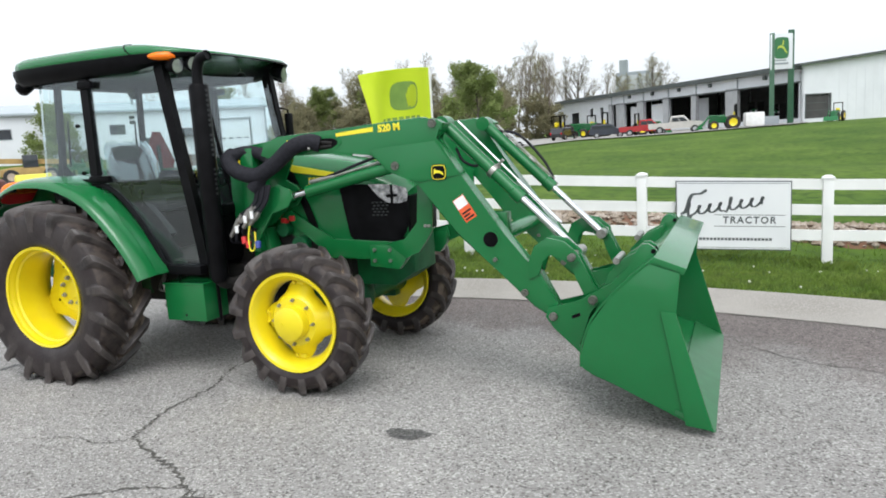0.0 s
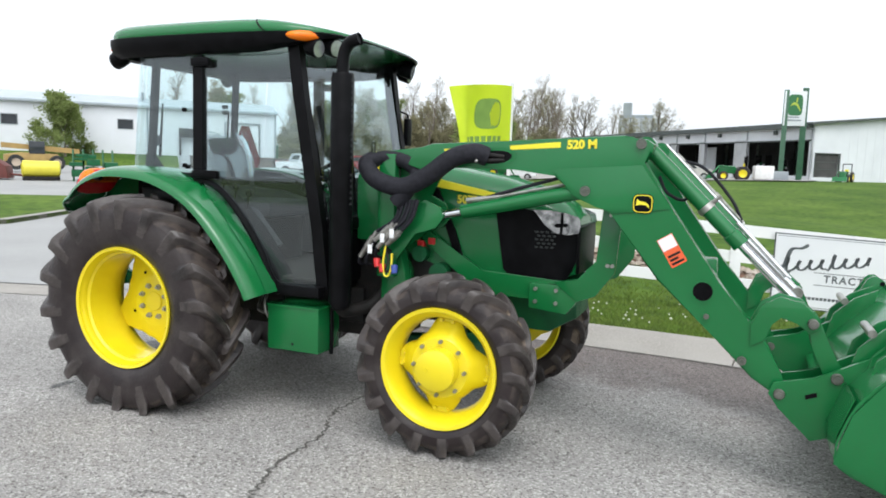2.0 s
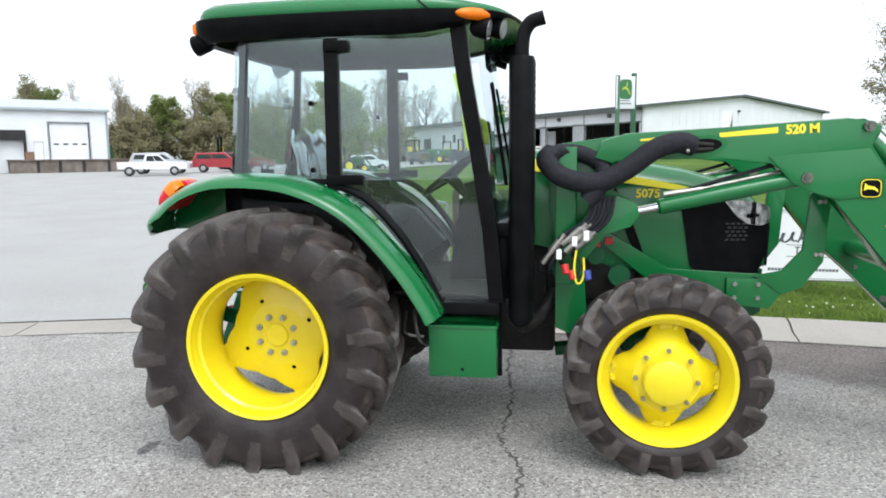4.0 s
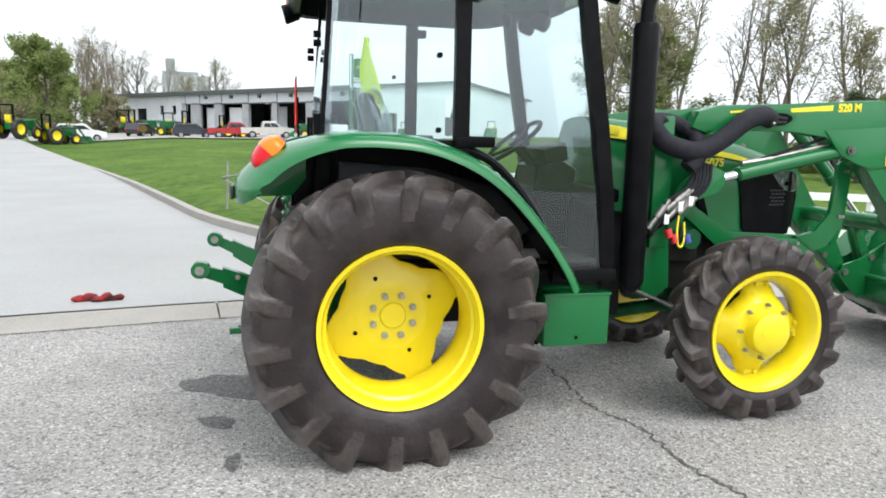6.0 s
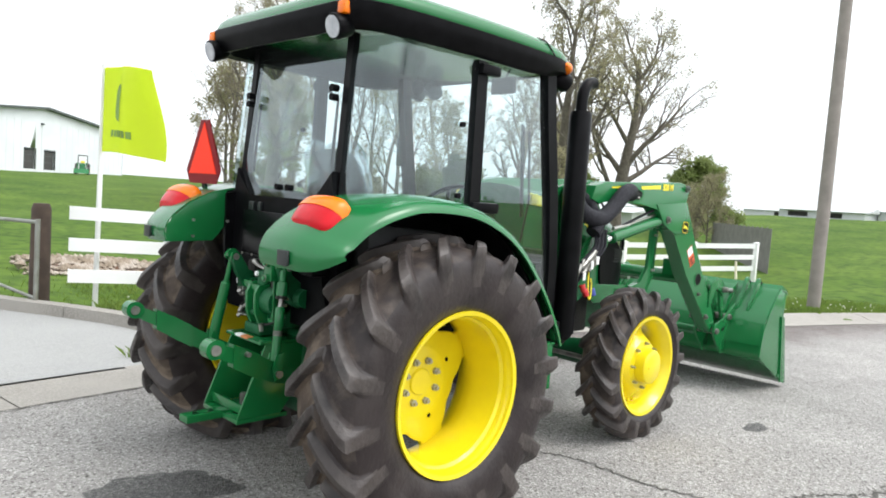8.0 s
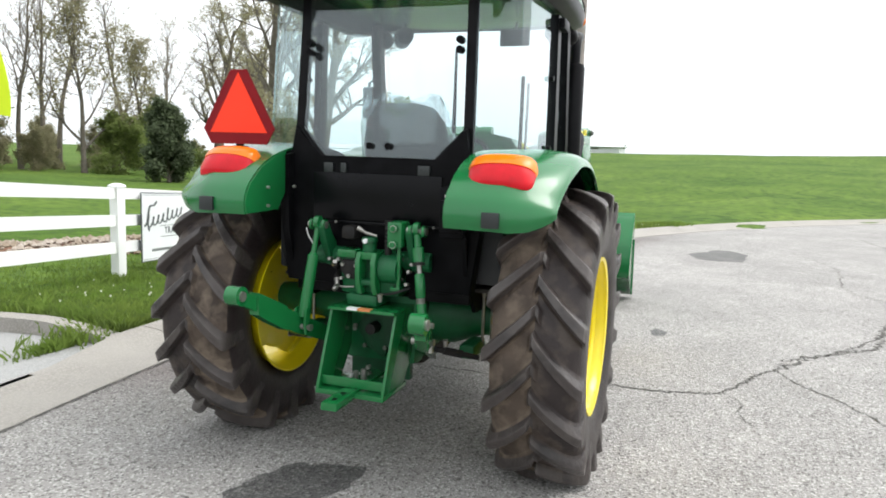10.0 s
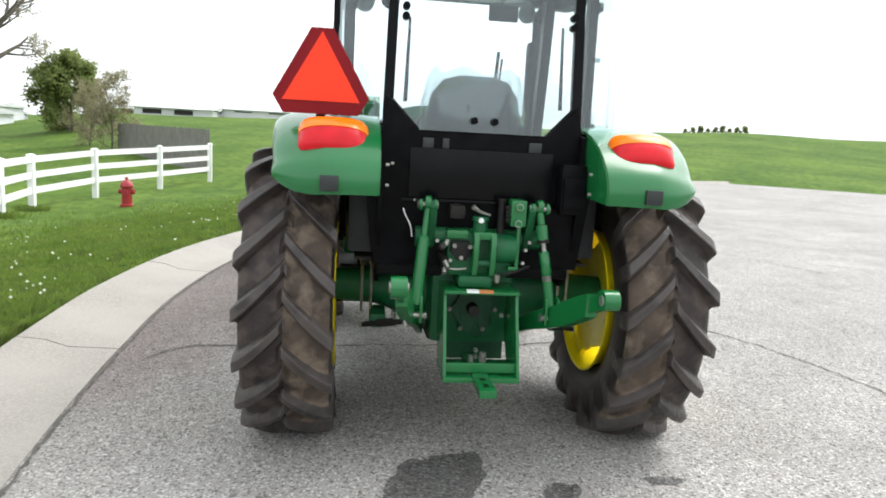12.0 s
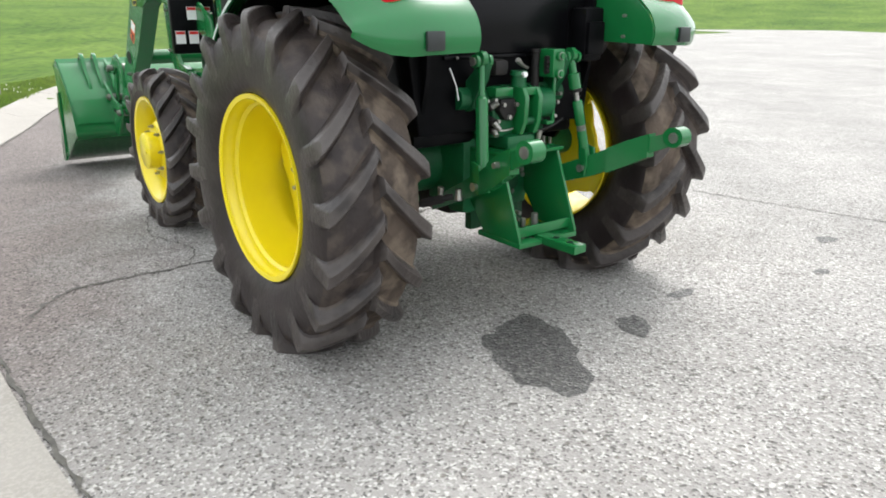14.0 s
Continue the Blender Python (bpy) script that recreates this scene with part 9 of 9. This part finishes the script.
# strip of lawn left of the driveway
bm = B()
isl = curve3([(-11.4, 6.5, 0), (-12.4, 8.5, 0), (-13.8, 11.0, 0), (-17, 14.5, 0), (-24, 17.0, 0), (-34, 14.0, 0), (-40, 4, 0), (-30, 0.0, 0), (-18, 1.5, 0), (-12.5, 4.2, 0), (-11.4, 6.5, 0)], 6)[:-1]
add_prism(bm, [(p.x, p.y) for p in isl], 0.0, 0.10, plane="xy")
tagged(part("lawn_island", bm, GRASS), "small kerbed lawn across the driveway", "lawn", kind="structure")
kerb_run([Vector((p.x, p.y, 1)) for p in isl] + [Vector((isl[0].x, isl[0].y, 1))], [(0.0, -0.1), (0.0, 0.11), (0.15, 0.125), (0.16, -0.1)], 2.4, "island_kerb", "low concrete kerb round the small lawn")


# ---- trees ----
BARK = mat("grey_brown_bark", (0.10, 0.085, 0.068), (0.16, 0.14, 0.115), 5, 0.95, bump=0.8, bscale=25)
BARK2 = mat("pale_twig_bark", (0.20, 0.17, 0.14), (0.15, 0.13, 0.105), 5, 0.95, bump=0.6, bscale=25)
BUD = leaf_mat("spring_buds", (0.30, 0.29, 0.17), (0.37, 0.34, 0.21), (0.26, 0.24, 0.15), 0.6)
LEAF = leaf_mat("fresh_green_leaves", (0.22, 0.29, 0.085), (0.28, 0.33, 0.12), (0.19, 0.23, 0.09), 0.6)
LEAF_DARK = leaf_mat("dark_evergreen_leaves", (0.08, 0.11, 0.055), (0.11, 0.14, 0.07), (0.07, 0.09, 0.05), 0.4)


def tree(name, label, seed, H, r0, leafy, leaf_mat, leaf_size, limbs=10, spread=0.9, low=0.2, bark=BARK, category="tree", reach=0.42, twigs=5):
    """A wandering leader with limbs, branches and fine twigs; leafy leaves at each twig."""
    rnd = random.Random(seed)
    bmT, leaves = B(), []

    def line(p, d, ln, n, wob, lift):
        pts, q, dd = [p.copy()], p.copy(), d.copy()
        for i in range(n):
            dd = (dd + Vector((rnd.uniform(-1, 1), rnd.uniform(-1, 1), rnd.uniform(-0.7, 0.7) + lift)) * wob).normalized()
            q = q + dd * (ln / n)
            pts.append(q.copy())
        return pts

    def off(d, ang):
        side = Matrix.Rotation(rnd.uniform(0, 6.283), 3, d) @ d.orthogonal().normalized()
        return (d * math.cos(ang) + side * math.sin(ang)).normalized()

    def branch(p, d, ln, r, k):
        n = (0, 6, 4, 3, 2)[k]
        pts = line(p, d, ln, n, (0, 0.20, 0.24, 0.26, 0.28)[k], (0, 0.35, 0.25, 0.15, 0.1)[k])
        add_tube(bmT, pts, [r * (1 - 0.75 * i / n) for i in range(n + 1)], (0, 7, 5, 4, 3)[k], caps=False)
        if k == 4:
            for _ in range(int(leafy) + (rnd.random() < leafy % 1)):
                leaves.append(pts[rnd.randrange(1, n + 1)] + Vector((rnd.gauss(0, 1), rnd.gauss(0, 1), rnd.gauss(0, 1))) * leaf_size * 1.4)
            return
        kids = (0, 7, 5, twigs)[k]
        for j in range(kids):
            f = 0.25 + 0.75 * (j + rnd.random()) / kids
            i = min(int(f * n), n - 1)
            base = pts[i] + (pts[i + 1] - pts[i]) * (f * n - i)
            dd = (pts[i + 1] - pts[i]).normalized()
            branch(base, off(dd, rnd.uniform(0.45, 1.0)), ln * rnd.uniform(0.34, 0.55) * (1.15 - 0.4 * f), r * (1 - 0.7 * f) * 0.62 + 0.002, k + 1)
    trunk = line(Vector((0, 0, -0.2)), Vector((rnd.uniform(-0.05, 0.05), 0, 1)).normalized(), H * 0.85, 8, 0.09, 0.3)
    add_tube(bmT, trunk, [r0 * (1.25 if i == 0 else 1 - 0.1 * i) for i in range(9)], 10, caps=False)
    for j in range(limbs):
        f = low + (1 - low) * (j + rnd.random() * 0.8) / limbs
        i = min(int(f * 8), 7)
        base = trunk[i] + (trunk[i + 1] - trunk[i]) * (f * 8 - i)
        ang = spread * (1.15 - 0.65 * f) * rnd.uniform(0.75, 1.15)
        az = 2.4 * j + rnd.uniform(-0.5, 0.5)
        d = Vector((math.sin(ang) * math.cos(az), math.sin(ang) * math.sin(az), math.cos(ang)))
        branch(base, d, H * reach * rnd.uniform(0.75, 1.15) * (1.15 - 0.55 * f), r0 * (1 - 0.72 * f) * rnd.uniform(0.4, 0.62), 1)
    root = thing(name, label, category, "trees round the yard")
    part("trunk", bmT, bark, root)
    if leaves:
        verts, faces = [], []
        for c in leaves:
            a = Vector((rnd.gauss(0, 1), rnd.gauss(0, 1), rnd.gauss(0, 1))).normalized()
            b = a.orthogonal().normalized()
            a, b = a * leaf_size * rnd.uniform(0.5, 1.2), b * leaf_size * rnd.uniform(0.3, 0.7)
            i = len(verts)
            verts += [c - a, c + b, c + a, c - b]
            faces.append((i, i + 1, i + 2, i + 3))
        me = bpy.data.meshes.new("crown")
        me.from_pydata([tuple(v) for v in verts], [], faces)
        me.materials.append(leaf_mat)
        cr = new("crown", me)
        cr.parent = root
    return root


def plant(root, x, y, k=1.0, turn=0.0):
    return copy_thing(root, Matrix.Translation((x, y, land(x, y) - 0.05)) @ pose(0, 0, 0, 0, 0, turn) @ Matrix.Scale(k, 4))


def put(root, x, y, k=1.0, turn=0.0):
    root.matrix_world = Matrix.Translation((x, y, land(x, y) - 0.05)) @ pose(0, 0, 0, 0, 0, turn) @ Matrix.Scale(k, 4)
    return root


oak = put(tree("maple_tree", "large old tree with sparse spring buds on the lawn", 21, 14, 0.46, 4.6, BUD, 0.075, 12), 31.3, 21.0, 1.0, 60)
oak2 = put(tree("maple_tree", "broad old tree with long limbs and spring buds", 35, 15, 0.60, 5.4, BUD, 0.078, 13, spread=1.05, reach=0.46), 43.8, 25.2, 1.0, 200)
bare = put(tree("bare_tree", "tall slender tree with bare spring twigs", 7, 13, 0.17, 0.5, BUD, 0.08, 10, spread=0.6, low=0.3, bark=BARK2, reach=0.3, twigs=4), 29.5, 36)
green = put(tree("leafy_tree", "round tree in fresh green leaf", 12, 9, 0.18, 9, LEAF, 0.15, 11, spread=1.0, low=0.12, reach=0.42, twigs=4), -20.5, 66)
hazy = put(tree("budding_tree", "tree in thin yellow-green spring leaf", 14, 11, 0.18, 3, BUD, 0.12, 11, spread=0.8, low=0.15, reach=0.36, twigs=4), 27.0, 30.5, 0.9)
for x, y, k, a in ((26, 34, 0.9, 40), (33, 39, 1.1, 100), (25, 40, 1.0, 200), (38, 38, 1.05, 290), (22, 42, 1.1, 20), (44, 40, 1.0, 150), (30, 47, 1.2, 80), (52, 36, 1.1, 10), (24, 50, 1.1, 120)):
    plant(bare, x, y, k, a)
for x, y, k, a in ((35, 34, 0.9, 30), (22, 37, 1.0, 100), (47, 33, 0.9, 250), (23, 45, 1.0, 300)):
    plant(hazy, x, y, k, a)
for x, y, k, a in ((38, 30, 0.85, 190), (20.0, 34.0, 0.95, 250)):
    plant(oak, x, y, k, a)
# row behind the yard and the workshop
for x, y, k, a in ((-24, 101, 1.0, 0), (-19.5, 110, 0.95, 60), (-30, 106, 1.0, 120), (-9.8, 124, 1.0, 200), (-36, 100, 0.9, 260), (-14, 114, 0.75, 300), (-42, 98, 0.95, 30)):
    plant(oak2, *farther(1.45, x, y), k * 1.05, a)
rnd = random.Random(3)
for k in range(30):
    f = k / 29
    x, y = -60 + 44 * f + rnd.uniform(-3, 3), 60 + 24 * f + rnd.uniform(-4, 8)
    plant((green, hazy, bare, hazy, bare)[k % 5] if k < 24 else bare, *farther(1.42, x, y), rnd.uniform(1.0, 1.4), rnd.uniform(0, 360))
for x, y, k in ((-55, 44, 0.8), (-66, 34, 0.8), (-62, 30, 0.7), (-70, 22, 0.9)):
    plant(green, x, y, k, x * 7)
# undergrowth closing the foot of the woods
under = put(tree("thicket", "grey-green undergrowth at the foot of the woods", 41, 5.0, 0.05, 3.5, BUD, 0.17, 12, spread=1.2, low=0.02, reach=0.5, category="shrub", twigs=4), -58, 60, 1.0)
for k in range(34):
    f = k / 33
    x, y = -64 + 46 * f + rnd.uniform(-2, 2), 55 + 25 * f + rnd.uniform(-2, 3)
    plant(under, *farther(1.40, x, y), rnd.uniform(1.1, 1.6), rnd.uniform(0, 360))
for x, y, k in ((22, 36, 0.6), (26, 37, 0.7), (30, 37, 0.6), (34, 37, 0.7), (38, 36, 0.6), (24, 41, 0.8), (42, 35, 0.5), (20.5, 33, 0.5), (31, 33, 0.5), (21.5, 31.5, 0.55), (23.5, 33.5, 0.6), (25.5, 32.5, 0.55), (27.8, 34.5, 0.6), (33, 34.8, 0.6), (29, 40, 0.8), (33.5, 41, 0.8)):
    plant(under, x, y, k * 0.68, x * 37)
# evergreen and shrubs
cedar = put(tree("cedar_tree", "dense dark green cedar on the lawn", 5, 4.6, 0.12, 10, LEAF_DARK, 0.11, 18, spread=1.1, low=0.04, reach=0.32), 24.5, 22.6, 0.85)
plant(bare, *farther(1.8, -17.5, 90), 1.45, 60)
plant(bare, *farther(1.8, -13.5, 94), 1.3, 160)
plant(green, 21.6, 35.6, 0.85, 10)
shrub = put(tree("shrub", "budding rounded shrub by the board fence", 9, 3.0, 0.05, 2, BUD, 0.05, 14, spread=1.1, low=0.02, reach=0.5, category="shrub"), 30.6, 11.9, 1.1)
plant(shrub, 32.6, 13.6, 0.9, 40)
plant(shrub, 22.5, 15.5, 1.25, 90)
bush = put(tree("green_bush", "rounded bush in fresh leaf on the lawn", 17, 2.4, 0.05, 8, LEAF, 0.07, 14, spread=1.2, low=0.02, reach=0.5, category="shrub"), 44.0, 18.7, 2.0)
for x, y, k in ((29, 30, 0.7), (36, 33, 0.9), (46, 30, 0.9)):
    plant(bush, x, y, k, x * 31)
for k in range(9):
    a = radians(-24.9 - 0.52 * k)
    plant(bush, 90 * math.cos(a) - 3.6, 90 * math.sin(a) + 0.2, 0.12 + 0.03 * (k % 3), k * 50)


# ---- grass blades, dandelions, stones ----
def kerb_back(x):
    return float(np.interp(x, [p[0] for p in KERB[4:]], [p[1] for p in KERB[4:]])) + 0.66


rnd = random.Random(2)
verts, faces = [], []


def blade(x, y, z, h, w):
    a = rnd.uniform(0, 6.283)
    dx, dy = math.cos(a) * w, math.sin(a) * w
    bx, by = rnd.gauss(0, 0.45) * h, rnd.gauss(0, 0.45) * h
    i = len(verts)
    verts.extend([(x - dx, y - dy, z - 0.02), (x + dx, y + dy, z - 0.02), (x + dx * 0.6 + bx * 0.4, y + dy * 0.6 + by * 0.4, z + h * 0.6), (x + bx, y + by, z + h)])
    faces.extend([(i, i + 1, i + 2), (i, i + 2, i + 3)])


count = 0
while count < 62000:
    x = rnd.uniform(0.9, 15) if rnd.random() < 0.85 else rnd.uniform(-0.4, 12)
    kb = kerb_back(x)
    y = kb + abs(rnd.gauss(0, 1)) * 2.4
    if y > 9 or (x < 1.0 and y < 2.8 + (1.0 - x) * 2):
        continue
    near = y < kb + 0.15
    h = rnd.uniform(0.028, 0.065) * (1.25 if near else 1) * (1.6 if noise.noise((x * 0.9, y * 0.9, 3)) > 0.25 else 1)
    blade(x, y, land(x, y), h, 0.006 + 0.004 * rnd.random())
    count += 1
# ragged tufts at the end of the kerb and along the fence foot
for k in range(5200):
    px_, py_, pz_ = POSTS[rnd.randrange(0, 6)]
    x, y = px_ + rnd.gauss(0, 0.16), py_ + rnd.gauss(0, 0.14)
    blade(x, y, land(x, y), rnd.uniform(0.06, 0.14), 0.008)
for k in range(2000):
    x, y = rnd.gauss(1.15, 0.3), rnd.gauss(2.92, 0.16)
    blade(x, max(y, kerb_back(x)), 0.05, rnd.uniform(0.04, 0.10), 0.008)
for k in range(700):
    x, y = rnd.gauss(0.42, 0.15), 2.84 + abs(rnd.gauss(0, 0.10))
    if x < lot_edge(y) - 0.02:
        blade(x, y, 0.0, rnd.uniform(0.03, 0.09), 0.006)
for k in range(2600):
    f = rnd.random()
    i = min(int(f * (len(drive3) - 1)), len(drive3) - 2)
    if i < 22:
        p = drive3[i] + (drive3[i + 1] - drive3[i]) * rnd.random()
        blade(p.x + 0.18 + abs(rnd.gauss(0, 0.12)), p.y + 0.05, max(0.06, land(p.x + 0.3, p.y)), rnd.uniform(0.05, 0.16), 0.009)
me = bpy.data.meshes.new("grass_blades")
me.from_pydata(verts, [], faces)
me.materials.append(BLADE)
tagged(new("grass_blades", me), "short spring grass blades on the lawn", "grass", kind="stuff")

verts, faces = [], []
for k in range(300):
    x = rnd.uniform(0.8, 14)
    y = kerb_back(x) + abs(rnd.gauss(0, 1)) * 1.6 + 0.15
    if rnd.random() < 0.5 and not 1.0 < x < 3.2:
        continue
    z, r = land(x, y) + rnd.uniform(0.05, 0.10), rnd.uniform(0.009, 0.017)
    i = len(verts)
    verts += [(x + r, y, z), (x - r, y, z), (x, y + r, z), (x, y - r, z), (x, y, z + r), (x, y, z - r)]
    faces += [(i, i + 2, i + 4), (i + 2, i + 1, i + 4), (i + 1, i + 3, i + 4), (i + 3, i, i + 4), (i + 2, i, i + 5), (i + 1, i + 2, i + 5), (i + 3, i + 1, i + 5), (i, i + 3, i + 5)]
me = bpy.data.meshes.new("dandelion_heads")
me.from_pydata(verts, [], faces)
me.materials.append(mat("pale_seed_heads", (0.62, 0.64, 0.52), (0.55, 0.56, 0.44), 20, 0.9))
tagged(new("dandelion_heads", me), "pale dandelion seed heads scattered in the grass", "flowers", kind="stuff")

ROCK = mat("rubble_stone", (0.26, 0.205, 0.15), (0.19, 0.155, 0.115), 1.2, 0.9, bump=0.5, bscale=30, fine=(0.38, 0.33, 0.28), fscale=3)
SOIL = mat("brown_soil", (0.16, 0.075, 0.04), (0.11, 0.06, 0.035), 1.5, 0.95, bump=0.8, bscale=20)
bm = B()
bed = curve3([(1.0, 9.3, 0), (1.8, 9.3, 0), (2.6, 9.25, 0), (4.4, 8.9, 0), (6.2, 8.4, 0), (8.6, 8.3, 0)], 6)
rows = []
for i, p in enumerate(bed):
    row = []
    for j in range(9):
        f = -1 + 2 * j / 8
        q = p + Vector((0.25, 0.97, 0)) * (f * 0.95)
        row.append(bm.verts.new((q.x, q.y, land(q.x, q.y) + 0.12 * (1 - f * f) + 0.05 * noise.noise(q * 2) - 0.02)))
    rows.append(row)
for a, b in zip(rows, rows[1:]):
    for j in range(8):
        bm.faces.new((a[j], a[j + 1], b[j + 1], b[j]))
tagged(part("soil_bed", bm, SOIL), "low bed of red-brown soil behind the fence", "soil", kind="structure")
verts, faces = [], []
for k in range(1500):
    p = bed[rnd.randrange(len(bed))]
    f = rnd.uniform(-1, 1)
    q = p + Vector((0.25, 0.97, 0)) * (f * 0.95) + Vector((rnd.uniform(-0.3, 0.3), 0, 0))
    r = rnd.uniform(0.03, 0.09)
    z = land(q.x, q.y) + 0.12 * (1 - f * f) + r * 0.3
    i = len(verts)
    d = [r * rnd.uniform(0.6, 1.2) for _ in range(6)]
    verts += [(q.x + d[0], q.y, z), (q.x - d[1], q.y, z), (q.x, q.y + d[2], z), (q.x, q.y - d[3], z), (q.x, q.y, z + d[4] * 0.7), (q.x, q.y, z - d[5])]
    faces += [(i, i + 2, i + 4), (i + 2, i + 1, i + 4), (i + 1, i + 3, i + 4), (i + 3, i, i + 4), (i + 2, i, i + 5), (i + 1, i + 2, i + 5), (i + 3, i + 1, i + 5), (i, i + 3, i + 5)]
me = bpy.data.meshes.new("rubble")
me.from_pydata(verts, [], faces)
me.materials.append(ROCK)
tagged(new("rubble", me), "pinkish rubble stones on the soil bed", "stones", kind="stuff")
